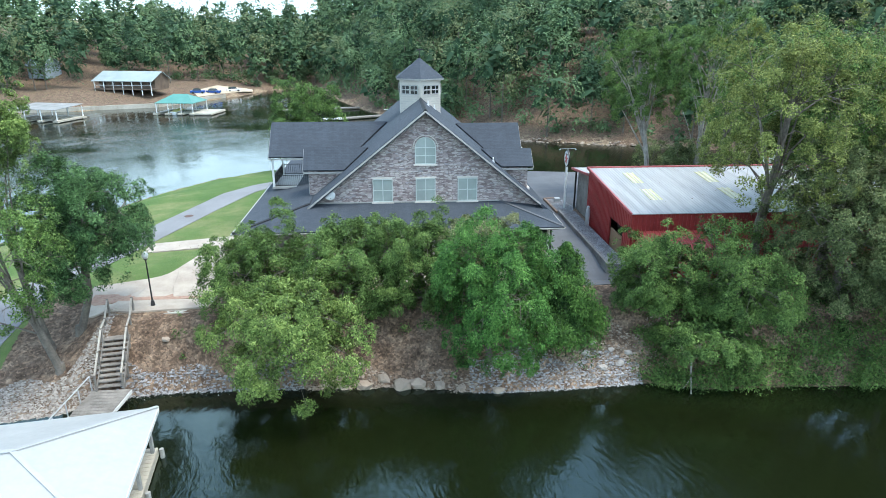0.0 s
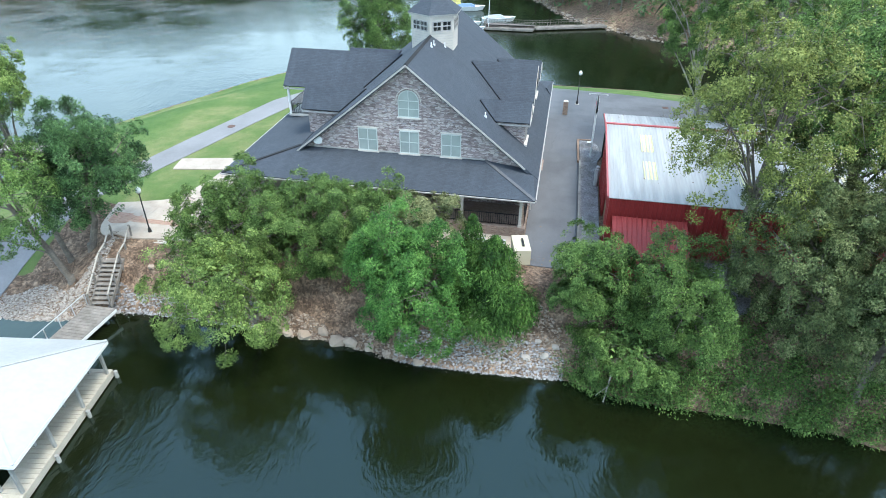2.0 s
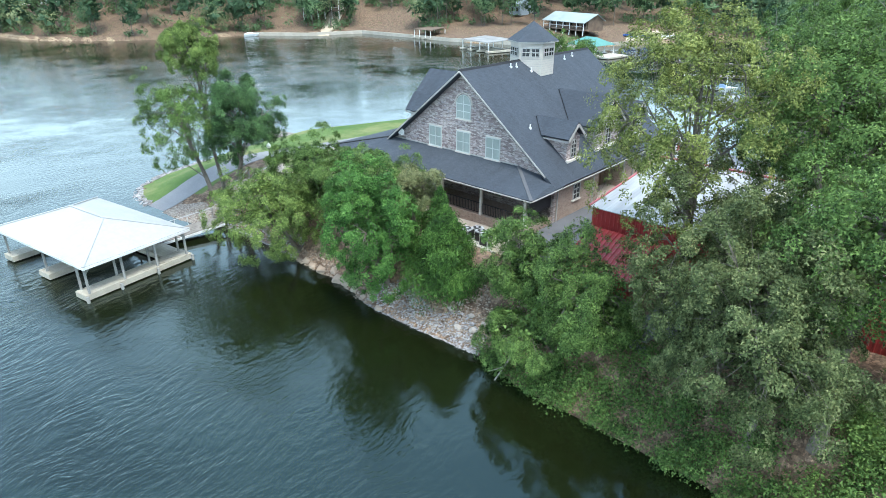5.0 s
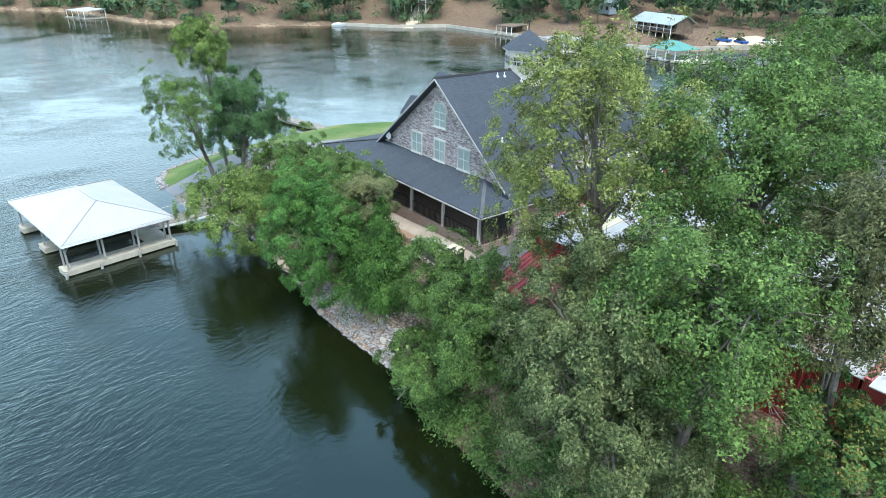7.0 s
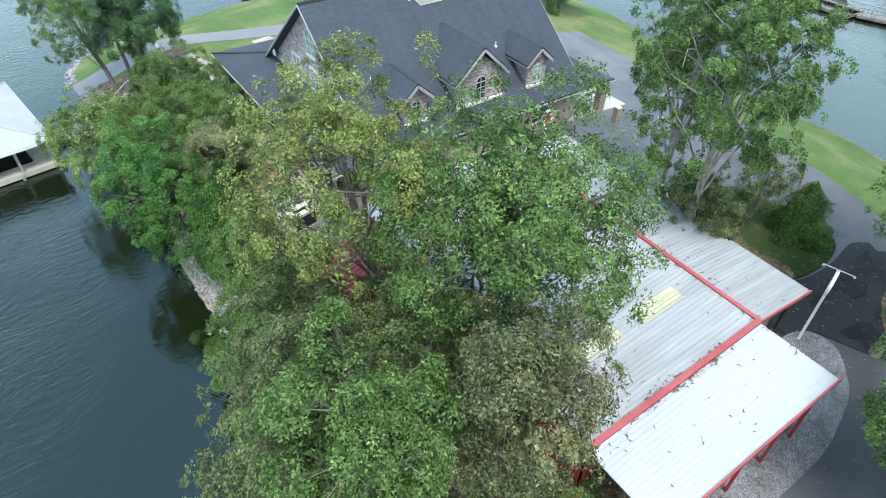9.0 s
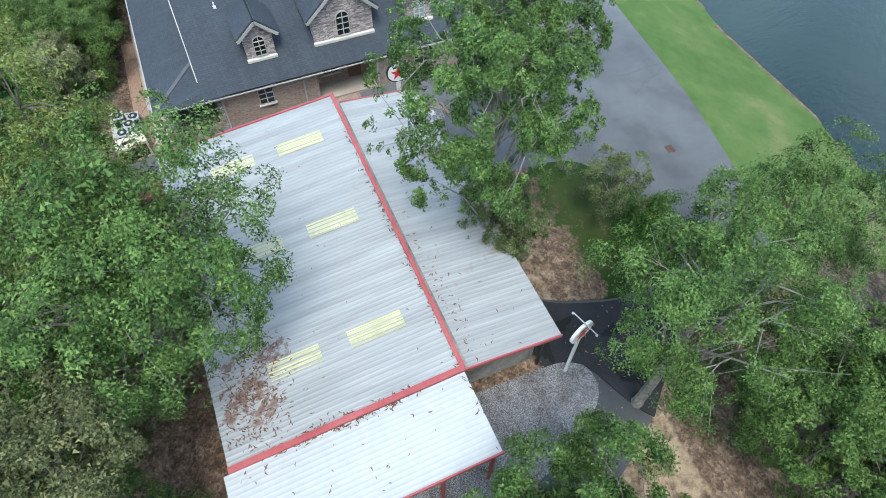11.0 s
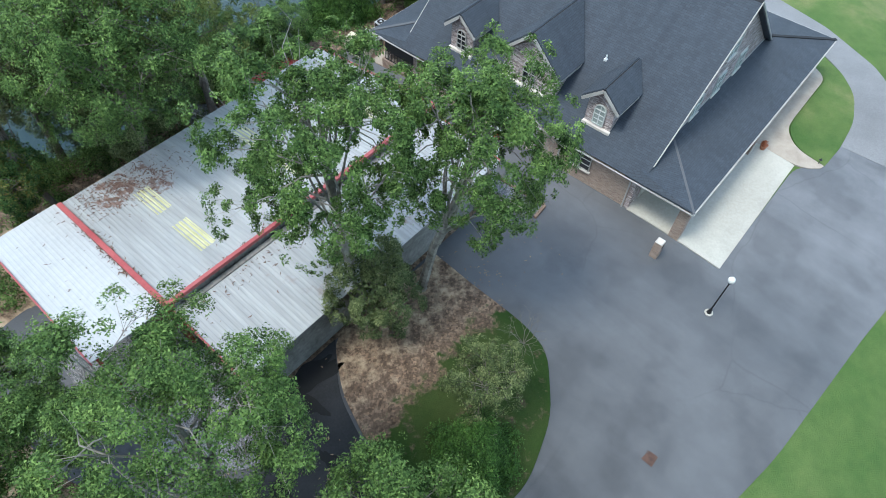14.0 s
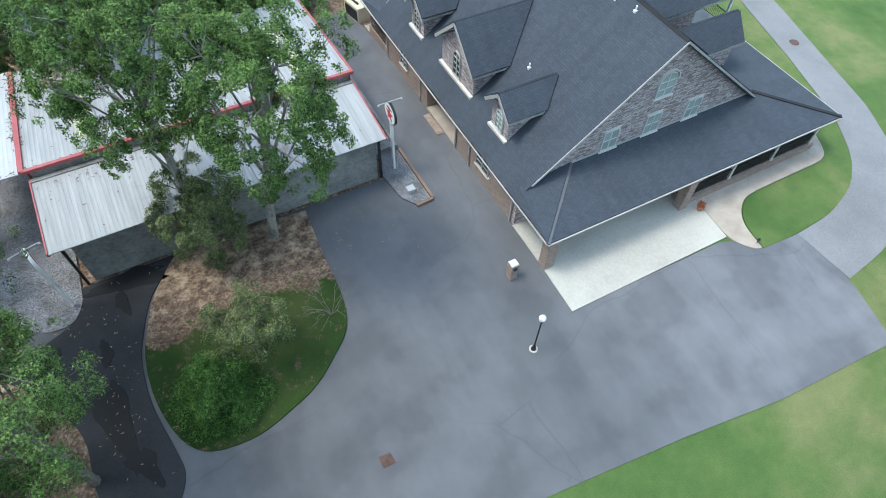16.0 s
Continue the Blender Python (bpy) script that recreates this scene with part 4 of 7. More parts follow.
def window(parent, c, w, h, axis, out, cols=2, rows=2, arch=False, pane=PANE, frame=None, sill=True):
    """A window proud of a wall. c: middle of its foot, axis: 'x' or 'y' along the wall, out: +1 or -1 outward sign."""
    def at(u, z, d):
        return (c[0] + u, c[1] + out * d, c[2] + z) if axis == 'x' else (c[0] + out * d, c[1] + u, c[2] + z)

    def bar(sh, u0, u1, z0, z1, d0, d1):
        p, q = at(u0, z0, d0), at(u1, z1, d1)
        sh.box(min(p[0], q[0]), max(p[0], q[0]), min(p[1], q[1]), max(p[1], q[1]), min(p[2], q[2]), max(p[2], q[2]))

    frame = frame or (SASH if pane is PANE else TRIM)
    hw = w / 2
    flip = (axis == 'x') == (out < 0)
    outline = [(-hw, 0), (hw, 0), (hw, h)]
    if arch:
        outline = [(-hw, 0), (hw, 0)] + [(hw * math.cos(t), h - hw + hw * math.sin(t)) for t in np.linspace(0, math.pi, 13)]
    else:
        outline.append((-hw, h))
    p0, p1 = [at(u, z, 0.015) for u, z in outline], [at(u, z, 0.05) for u, z in outline]
    gl = Shape().hexa(p0, p1) if flip else Shape().hexa(p1, p0)
    win = part("window", gl, pane, parent, "divided window with pale curtains" if pane is PANE else "dark divided window")
    fr = Shape()
    tw = 0.06
    top = h - hw if arch else h
    for u in (-hw, hw):
        bar(fr, u - tw / 2, u + tw / 2, 0, top, 0, 0.11)
    bar(fr, -hw, hw, -tw / 2, tw / 2, 0, 0.11)
    if arch:
        pts = [(hw * math.cos(t), h - hw + hw * math.sin(t)) for t in np.linspace(0, math.pi, 13)]
        for (u0, z0), (u1, z1) in zip(pts[:-1], pts[1:]):
            fr.beam(at(u0, z0, 0.055), at(u1, z1, 0.055), tw, 0.11, up=at(0, 0, 1) and ((0, 1, 0) if axis == 'x' else (1, 0, 0)))
        bar(fr, -hw, hw, top - 0.03, top + 0.03, 0, 0.1)
    else:
        bar(fr, -hw, hw, h - tw / 2, h + tw / 2, 0, 0.11)
    for k in range(1, cols):
        u = -hw + w * k / cols
        bar(fr, u - 0.03, u + 0.03, 0, h - 0.02 if not arch else h - 0.04, 0, 0.09)
    for k in range(1, rows):
        z = top * k / rows
        bar(fr, -hw, hw, z - 0.025, z + 0.025, 0, 0.085)
    part("window_frame", fr, frame, win)
    if sill:
        sl = Shape()
        bar(sl, -hw - 0.12, hw + 0.12, -0.13, -0.03, 0, 0.16)
        part("window_sill", sl, LEDGE, win)
        if not arch:
            hd = Shape()
            bar(hd, -hw - 0.1, hw + 0.1, h + 0.04, h + 0.15, 0, 0.04)
            part("lintel", hd, LEDGE, win, "pale stone lintel")
        else:
            hd = Shape()
            pts = [((hw + 0.16) * math.cos(t), h - hw + (hw + 0.16) * math.sin(t)) for t in np.linspace(0, math.pi, 13)]
            for (u0, z0), (u1, z1) in zip(pts[:-1], pts[1:]):
                hd.beam(at(u0, z0, 0.03), at(u1, z1, 0.03), 0.05, 0.18, up=((0, 1, 0) if axis == 'x' else (1, 0, 0)))
            part("lintel", hd, LEDGE, win, "pale arched stone surround")
    return win


for y, o in ((45.6, -1), (64.6, 1)):
    for x in (-3.2, 0.0, 3.15):
        window(house, (x, y, 8.22), 1.42 if o < 0 else 1.1, 1.7 if o < 0 else 1.45, 'x', o)
    window(house, (0.0, y, 11.05), 1.5 if o < 0 else 1.2, 1.95 if o < 0 else 1.7, 'x', o, arch=True)
for y, w in ((60.55, 1.5), (48.9, 1.0)):
    window(house, (9.2, y, 5.35), w, 1.3, 'y', 1, pane=DARKPANE, cols=2, rows=3)
for y in (49.0, 52.5, 58.0, 61.5):
    window(house, (-9.0, y, 5.2), 1.2, 1.5, 'y', -1, pane=DARKPANE)
for x in (-6.5, -2.0, 3.5, 6.8):
    window(house, (x, 45.6, 5.2), 1.2, 1.5, 'x', -1, pane=DARKPANE)
# recessed side entrance
part("door", Shape().box(7.5, 7.56, 55.2, 56.2, 4.3, 6.4), plain("oak_door", (0.10, 0.06, 0.035), (0.17, 0.10, 0.06), 0.5), house, "brown timber side door")
part("step", Shape().box(9.3, 9.8, 53.2, 55.4, 3.8, 4.2), BRICK, house, "brick step at the side entrance")
window(house, (7.5, 53.9, 5.1), 1.3, 1.3, 'y', 1, pane=DARKPANE)
for y in (46.0, 51.6, 57.0, 58.9, 64.2):
    part("downspout", Shape().beam((9.28, y, 4.0), (9.28, y, 7.1), 0.09, 0.09, up=(0, 1, 0)), TRIM, house)
# garage wall under the north roof
for x in (1.2, 6.0):
    part("garage_door", Shape().box(x - 1.9, x + 1.9, 64.6, 64.68, 4.1, 6.4), SIDING, house, "panelled cream garage door")


def dormer(y, hw, z_ridge, z_eave, x_face, s, win_w, win_h, arch_pane, ov=0.35, x_tip=None):
    """A gabled dormer on the slope; s is +1 for the east side, -1 for the west."""
    z_foot = roof_z(x_face) - 0.1
    x_tip = x_tip or x_face + 0.35
    inner = (RIDGE - z_eave) / SLOPE - 0.4
    d = Shape()
    ring = [(y - hw, z_foot), (y + hw, z_foot), (y + hw, z_eave), (y, z_eave + (z_ridge - z_eave) * hw / (hw + ov)), (y - hw, z_eave)]
    ring = ring if s > 0 else ring[::-1]
    d.hexa([(s * (inner), yy, zz) for yy, zz in ring], [(s * x_face, yy, zz) for yy, zz in ring])
    dm = part("dormer", d, STONE, house, "gabled dormer faced in stone veneer")
    pitch = (z_ridge - z_eave) / (hw + ov)
    for side in (-1, 1):
        xr = max(0.3, (RIDGE - z_ridge) / SLOPE - 0.1)
        xe = (RIDGE - z_eave) / SLOPE - 0.05
        a = [(s * xr, y, z_ridge + 0.12), (s * x_tip, y, z_ridge + 0.12), (s * x_tip, y + side * (hw + ov), z_eave + 0.06), (s * xe, y + side * (hw + ov), z_eave + 0.06)]
        a = a if side * s < 0 else a[::-1]
        part("roof", Shape().slab(a, 0.14), SHINGLE, dm)
        # added dark strip: shadow line where dormer and main roof meet
        part("valley", Shape().beam((s * xr, y, z_ridge + 0.1), (s * xe, y + side * (hw + ov), z_eave + 0.09), 0.16, 0.05), RIDGECAP, dm, "dark strip drawn as the shade line beside the dormer roof")
        part("rake_board", Shape().beam((s * (x_tip + 0.02), y, z_ridge + 0.02), (s * (x_tip + 0.02), y + side * (hw + ov), z_eave - 0.04), 0.05, 0.2), TRIM, dm)
        part("eave_trim", Shape().beam((s * xe, y + side * (hw + ov), z_eave - 0.08), (s * x_tip, y + side * (hw + ov), z_eave - 0.08), 0.05, 0.14), TRIM, dm)
    part("ridge_cap", Shape().beam((s * xr, y, z_ridge + 0.13), (s * x_tip, y, z_ridge + 0.13), 0.28, 0.06), RIDGECAP, dm)
    part("ledge", Shape().box(min(s * x_face, s * (x_face + 0.22)), max(s * x_face, s * (x_face + 0.22)), y - hw - 0.05, y + hw + 0.05, z_foot - 0.02, z_foot + 0.16), LEDGE, dm, "pale ledge under the dormer")
    if win_w:
        window(dm, (s * x_face, y, z_foot + 0.3), win_w, win_h, 'y', s, cols=2, rows=3, arch=True, pane=arch_pane, sill=False)
    return dm


dormer(49.4, 0.95, 11.2, 10.1, 8.3, 1, 0.75, 1.45, DARKPANE)
big = dormer(CY, 2.1, 12.45, 10.2, 8.28, 1, 0.9, 1.8, DARKPANE)
dormer(60.6, 0.95, 11.22, 10.12, 8.35, 1, 0.75, 1.45, PANE)
dormer(49.4, 0.95, 11.45, 10.0, 9.0, -1, 0.75, 1.4, PANE)
dormer(60.7, 0.95, 11.45, 10.0, 9.0, -1, 0.75, 1.4, PANE)
dormer(CY + 0.2, 2.3, 12.62, 10.2, 9.3, -1, 0, 0, PANE, x_tip=12.8)
# balcony under the west dormer roof
part("balcony_floor", Shape().box(-12.75, -9.3, 52.9, 57.8, 7.55, 7.72), TRIM, house, "white balcony deck")
for y in (53.0, 57.7):
    part("balcony_post", Shape().beam((-12.6, y, 7.7), (-12.6, y, 10.25), 0.16, 0.16, up=(0, 1, 0)), WHITEPAINT, house)
railing((-12.62, 53.0), (-12.62, 57.7), house, 7.7, 1.0)
railing((-12.6, 53.0), (-9.4, 53.0), house, 7.7, 1.0)
railing((-12.6, 57.7), (-9.4, 57.7), house, 7.7, 1.0)
# six-sided cupola astride the ridge
R6 = 1.98


def hexagon(r, z, turn=math.pi / 2):
    return [(r * math.cos(turn + k * math.pi / 3), CY + r * math.sin(turn + k * math.pi / 3), z) for k in range(6)]


cup = part("cupola", Shape().hexa(hexagon(R6, 13.2), hexagon(R6, 16.5)), SIDING, house, "cream six-sided cupola with small windows")
part("eave_trim", Shape().hexa(hexagon(R6 + 0.3, 16.45), hexagon(R6 + 0.3, 16.6)), TRIM, cup)
rf = Shape()
h0, h1 = hexagon(R6 + 0.34, 16.58), hexagon(0.06, 18.15)
rf.hexa(h0, h1)
part("roof", rf, SHINGLE, cup, "six-sided shingle roof")
part("finial", Shape().tube((0, CY, 18.1), (0, CY, 18.95), 0.035, 0.025, 6).beam((-0.25, CY, 18.8), (0.3, CY, 18.85), 0.03, 0.1), DARKMETAL, cup, "dark weathervane")
for k in range(6):
    a0, a1 = Vector(hexagon(R6, 0)[k]), Vector(hexagon(R6, 0)[(k + 1) % 6])
    nrm = Vector((a0.y + a1.y - 2 * CY, 0, 0))
    mid_p = (a0 + a1) / 2
    out = Vector((mid_p.x, mid_p.y - CY, 0)).normalized()
    along = (a1 - a0).normalized()
    fr, gl = Shape(), Shape()
    cz = 15.65
    for j in (-1, 1):
        ctr = mid_p + along * (0.42 * j) + out * 0.03
        gl.beam(ctr + Vector((0, 0, cz - 0.3)), ctr + Vector((0, 0, cz + 0.34)), 0.62, 0.05, up=tuple(out))
    for u in (-0.76, -0.42, 0, 0.42, 0.76):
        ctr = mid_p + along * u + out * 0.06
        fr.beam(ctr + Vector((0, 0, cz - 0.34)), ctr + Vector((0, 0, cz + 0.38)), 0.08 if abs(u) != 0.42 else 0.04, 0.06, up=tuple(out))
    for z in (-0.34, 0.02, 0.38):
        fr.beam(mid_p - along * 0.8 + out * 0.06 + Vector((0, 0, cz + z)), mid_p + along * 0.8 + out * 0.06 + Vector((0, 0, cz + z)), 0.05, 0.08 if z else 0.04)
    part("window", gl, DARKPANE, cup)
    part("window_frame", fr, TRIM, cup)
    bd = Shape()
    for z in np.arange(13.5, 15.2, 0.2):
        bd.beam(a0.lerp(a1, 0.02) + out * 0.012 + Vector((0, 0, z)), a0.lerp(a1, 0.98) + out * 0.012 + Vector((0, 0, z)), 0.03, 0.02)
    part("siding_board", bd, TRIM, cup)
# roof vents
for x, y in ((0.5, 51.2), (0.55, 51.95), (1.15, 53.4), (0.65, 59.6), (0.5, 61.2), (5.35, 47.5), (5.35, 58.75)):
    z = roof_z(x)
    part("vent_pipe", Shape().tube((x, y, z - 0.1), (x, y, z + 0.34), 0.05, 0.05, 8).box(x - 0.1, x + 0.1, y - 0.1, y + 0.1, z - 0.12, z + 0.07), WHITEPAINT, house, "white roof vent pipe")
# satellite dish on the south gable
dish = thing("satellite_dish", (-7.08, 45.5, 8.85), "pale oval satellite dish fixed to the stone gable", "satellite dish")
ds = Shape()
rim, mid_r = [], []
for k in range(18):
    t = 2 * math.pi * k / 18
    rim.append((-7.08 + 0.4 * math.cos(t), 45.12 - 0.02 * math.sin(t), 8.88 + 0.36 * math.sin(t)))
    mid_r.append((-7.08 + 0.38 * math.cos(t), 45.2 - 0.02 * math.sin(t), 8.88 + 0.34 * math.sin(t)))
ds.hexa(mid_r, rim)
part("reflector", ds, WHITEPAINT, dish)
part("bracket", Shape().beam((-7.08, 45.2, 8.85), (-7.08, 45.6, 8.7), 0.06).beam((-7.08, 45.15, 8.6), (-7.0, 44.75, 8.75), 0.03), DARKMETAL, dish)

# ---- the red barn ----
BX0, BX1, BY0, BY1 = 14.5, 33.95, 41.6, 52.4
ZS, ZN = 8.05, 9.1


def barn_roof_z(y):
    return ZS + (ZN - ZS) * (y - BY0) / (BY1 - BY0)


def corrugated(x0, x1, y0, y1, z0, z1, pitch=0.24, rise=0.015, t=0.05):
    """Ribbed sheet metal running along y, as one sheet with real ribs."""
    sh = Shape()
    n = int((x1 - x0) / pitch)
    prof = []
    for k in range(n + 1):
        x = x0 + (x1 - x0) * k / n
        prof += [(x - 0.07, 0), (x - 0.025, rise), (x + 0.025, rise), (x + 0.07, 0)]
    prof = [(min(max(x, x0), x1), z) for x, z in prof]
    i = len(sh.v)
    for x, dz in prof:
        sh.v += [(x, y0, z0 + dz), (x, y1, z1 + dz)]
    for k in range(len(prof) - 1):
        sh.f.append((i + 2 * k, i + 2 * k + 2, i + 2 * k + 3, i + 2 * k + 1))
    sh.hexa([(x0, y0, z0 - t), (x1, y0, z0 - t), (x1, y1, z1 - t), (x0, y1, z1 - t)], [(x0, y0, z0 - 0.005), (x1, y0, z0 - 0.005), (x1, y1, z1 - 0.005), (x0, y1, z1 - 0.005)])
    return sh


barn = thing("barn", (24.2, 47, 4.0), "red metal barn with ribbed galvanised roof and lean-tos", "barn")


def ribbed_wall(p, q, z0, zp, zq, out, mat_=REDMETAL, label="ribbed red metal wall"):
    """A sheet-metal wall between plan points p and q, with upright ribs on its outer face."""
    p, q = Vector((*p, 0)), Vector((*q, 0))
    d = (q - p).normalized()
    o = Vector((*out, 0))
    L = (q - p).length
    n = int(L / 0.3)
    line = [(0.0, 0.0)]
    for k in range(n):
        c = L * (k + 0.5) / n
        line += [(c - 0.06, 0.0), (c - 0.03, 0.035), (c + 0.03, 0.035), (c + 0.06, 0.0)]
    line.append((L, 0.0))
    ring = [(t, p + d * t + o * h) for t, h in line] + [(L, q - o * 0.12), (0.0, p - o * 0.12)]
    a, b = [r + Vector((0, 0, z0)) for t, r in ring], [r + Vector((0, 0, zp + (zq - zp) * t / L)) for t, r in ring]
    if d.cross(Vector((0, 0, 1))).dot(o) < 0:
        a, b = a[::-1], b[::-1]
    sh = Shape().hexa(a, b)
    return part("wall", sh, mat_, barn, label)


ribbed_wall((BX0 + 0.1, BY0 + 0.15), (BX1 - 0.1, BY0 + 0.15), 3.6, ZS - 0.1, ZS - 0.1, (0, -1))
ribbed_wall((BX1 - 0.1, BY0 + 0.15), (BX1 - 0.1, BY1 - 0.1), 3.6, ZS - 0.1, ZN - 0.15, (1, 0))
GREYWALL = plain("stained_block_wall", (0.10, 0.098, 0.09), (0.28, 0.272, 0.252), 0.85, 0.5, 5)
ribbed_wall((BX0 + 0.1, BY1 - 0.12), (BX1 - 0.1, BY1 - 0.12), 3.6, ZN - 0.1, ZN - 0.1, (0, 1), GREYWALL, "stained grey metal wall above the lean-to")
# west wall in three pieces round the door opening
ribbed_wall((BX0 + 0.1, BY0 + 0.3), (BX0 + 0.1, 43.3), 3.6, ZS - 0.1, barn_roof_z(43.3) - 0.12, (-1, 0))
ribbed_wall((BX0 + 0.1, 46.2), (BX0 + 0.1, BY1 - 0.1), 3.6, barn_roof_z(46.2) - 0.12, ZN - 0.15, (-1, 0))
ribbed_wall((BX0 + 0.1, 43.3), (BX0 + 0.1, 46.2), 6.5, barn_roof_z(43.3) - 0.12, barn_roof_z(46.2) - 0.12, (-1, 0))
part("door", Shape().box(14.75, 14.85, 43.3, 46.2, 4.0, 5.6), plain("plywood_panel", (0.22, 0.13, 0.07), (0.34, 0.22, 0.13), 0.7), barn, "brown boarded half door")
# added black sheet behind the opening, in place of the barn's dark inside
part("door", Shape().box(15.3, 15.36, 43.2, 46.3, 3.9, 6.6), DARKMETAL, barn, "black sheet standing in for the unlit barn interior")
part("roof", corrugated(BX0 - 0.05, BX1, BY0 - 0.1, BY1, ZS, ZN), ROOFMETAL, barn, "ribbed galvanised roof with rust stains")
part("roof", corrugated(BX1 + 0.25, 38.1, BY0 - 0.35, BY1 - 0.05, ZS - 0.02, ZN - 0.06, 0.24, 0.009), WHITEMETAL, barn, "bright ribbed roof over the open bay")
part("roof", corrugated(14.6, 33.9, BY1 + 0.1, 57.75, 8.5, 7.98), ROOFMETAL, barn, "ribbed galvanised lean-to roof")
SKYLIGHT = plain("yellowed_fibreglass", (0.42, 0.40, 0.20), (0.60, 0.58, 0.36), 0.45, 0.8, 6)
for x in (17.4, 23.7, 30.5):
    for y0, y1 in ((44.2, 46.7), (48.1, 50.8)):
        part("skylight_panel", corrugated(x - 0.45, x + 0.45, y0, y1, barn_roof_z(y0) + 0.012, barn_roof_z(y1) + 0.012, 0.3, 0.05), SKYLIGHT, barn, "yellowed translucent roof panel")
part("flashing", Shape().box(14.6, 33.9, BY1 + 0.03, BY1 + 0.32, 8.5, 8.56), GREYWALL, barn, "stained flashing at the head of the lean-to")
part("ridge_trim", Shape().box(BX0 - 0.1, BX1 + 0.1, BY1 - 0.16, BY1 + 0.06, ZN - 0.12, ZN + 0.09), REDTRIM, barn, "faded red ridge flashing")
part("roof_trim", Shape().beam((BX1 + 0.1, BY0 - 0.1, ZS + 0.05), (BX1 + 0.1, BY1, ZN + 0.06), 0.28, 0.14), REDTRIM, barn, "faded red roof trim")
part("roof_trim", Shape().beam((BX0 - 0.05, BY0 - 0.1, ZS - 0.02), (BX0 - 0.05, BY1, ZN - 0.02), 0.12, 0.22), REDTRIM, barn, "red verge trim")
part("roof_trim", Shape().beam((38.12, BY0 - 0.35, ZS - 0.04), (38.12, BY1, ZN - 0.08), 0.08, 0.24), REDTRIM, barn, "red verge trim")
part("roof_trim", Shape().beam((33.92, BY1 + 0.1, 8.48), (33.92, 57.75, 7.95), 0.08, 0.22), REDTRIM, barn, "red verge trim")
part("roof_trim", Shape().beam((14.58, BY1 + 0.1, 8.46), (14.58, 57.75, 7.93), 0.08, 0.2), REDTRIM, barn, "red verge trim")
part("wall", Shape().box(15.1, 33.0, 56.9, 57.1, 3.5, 7.85), GREYWALL, barn, "stained grey lean-to wall")
part("wall", Shape().box(32.8, 33.0, 52.9, 56.85, 3.5, 8.0), GREYWALL, barn, "stained grey lean-to end wall")
part("wall", Shape().box(15.1, 15.3, 52.9, 56.85, 3.5, 8.0), GREYWALL, barn, "stained grey lean-to end wall")
for x in (14.9, 33.4):
    part("post", Shape().beam((x, 57.2, 3.4), (x, 57.2, 7.9), 0.14, 0.14, up=(0, 1, 0)), DARKMETAL, barn)
for y in (41.8, 44.5, 47.2, 49.8, 52.2):
    part("post", Shape().beam((37.8, y, 3.4), (37.8, y, barn_roof_z(y) - 0.12), 0.13, 0.13, up=(0, 1, 0)), REDMETAL, barn, "red steel post")
# small red shed roof against the south wall
shed = thing("shed", (17.8, 39.4, 3.2), "small red ribbed metal lean-to shed beside the barn", "shed")
sr = corrugated(14.9, 19.7, 37.7, 41.35, 5.5, 6.8, 0.3, 0.05)
part("roof", sr, REDMETAL, shed, "ribbed red roof")
part("wall", Shape().box(15.0, 19.6, 37.8, 37.9, 2.4, 5.5), REDMETAL, shed)
for x in (15.0, 19.5):
    part("wall", Shape().hexa([(x, 37.9, 2.4), (x + 0.1, 37.9, 2.4), (x + 0.1, 41.3, 2.9), (x, 41.3, 2.9)], [(x, 37.9, 5.5), (x + 0.1, 37.9, 5.5), (x + 0.1, 41.3, 6.72), (x, 41.3, 6.72)]), REDMETAL, shed)

# ---- trees ----
def unit(a):
    return a / (np.linalg.norm(a, axis=1)[:, None] + 1e-9)


def leaf_cloud(rng, centres, radii, count, size, squash=1.0, droop=0.0, shell=0.35, facing=None, slim=1.0, loose=0.5):
    """Small pointed leaves in clumps; with facing given, flat sprays that turn that way. Three vertices a leaf."""
    w = radii ** 2 * (0.3 + rng.random(len(centres)) ** 1.2)
    k = rng.choice(len(centres), count, p=w / w.sum())
    if facing is None:
        d = unit(rng.normal(size=(count, 3)))
        rad = radii[k] * (1.25 * rng.random(count) ** (0.75 - 0.5 * shell + 0.1))
        p = centres[k] + d * rad[:, None] * np.array([1, 1, squash])
        nrm = d * 0.55 + rng.normal(size=(count, 3)) * 0.5 + np.array([0, 0, 0.45])
        out = d
    else:
        fs = facing[k]
        side = unit(np.cross(fs, np.array([0.13, 0.27, 0.95])))
        other = np.cross(fs, side)
        a, rr = rng.random(count) * 2 * math.pi, rng.random(count) ** 0.6 * 1.15
        out = side * np.cos(a)[:, None] + other * np.sin(a)[:, None]
        lift = 0.30 * (0.5 - rr ** 2) + rng.normal(size=count) * 0.26
        p = centres[k] + (out * rr[:, None] + fs * lift[:, None]) * radii[k][:, None]
        p[:, 2] -= droop * 0.25 * radii[k] * rr ** 2
        nrm = fs + rng.normal(size=(count, 3)) * loose + out * 0.35 * rr[:, None]
    nrm = unit(nrm)
    t = out * 0.7 + rng.normal(size=(count, 3)) * 0.6 + np.array([0, 0, -droop * 0.6])
    t -= nrm * np.sum(t * nrm, 1)[:, None]
    t = unit(t)
    b = np.cross(nrm, t)
    s = size * (0.6 + 0.8 * rng.random(count))[:, None]
    v = np.empty((count, 3, 3))
    v[:, 0], v[:, 1], v[:, 2] = p - t * s * 0.55 - b * s * (0.38 * slim), p - t * s * 0.55 + b * s * (0.38 * slim), p + t * s * 0.62
    return v.reshape(-1, 3)


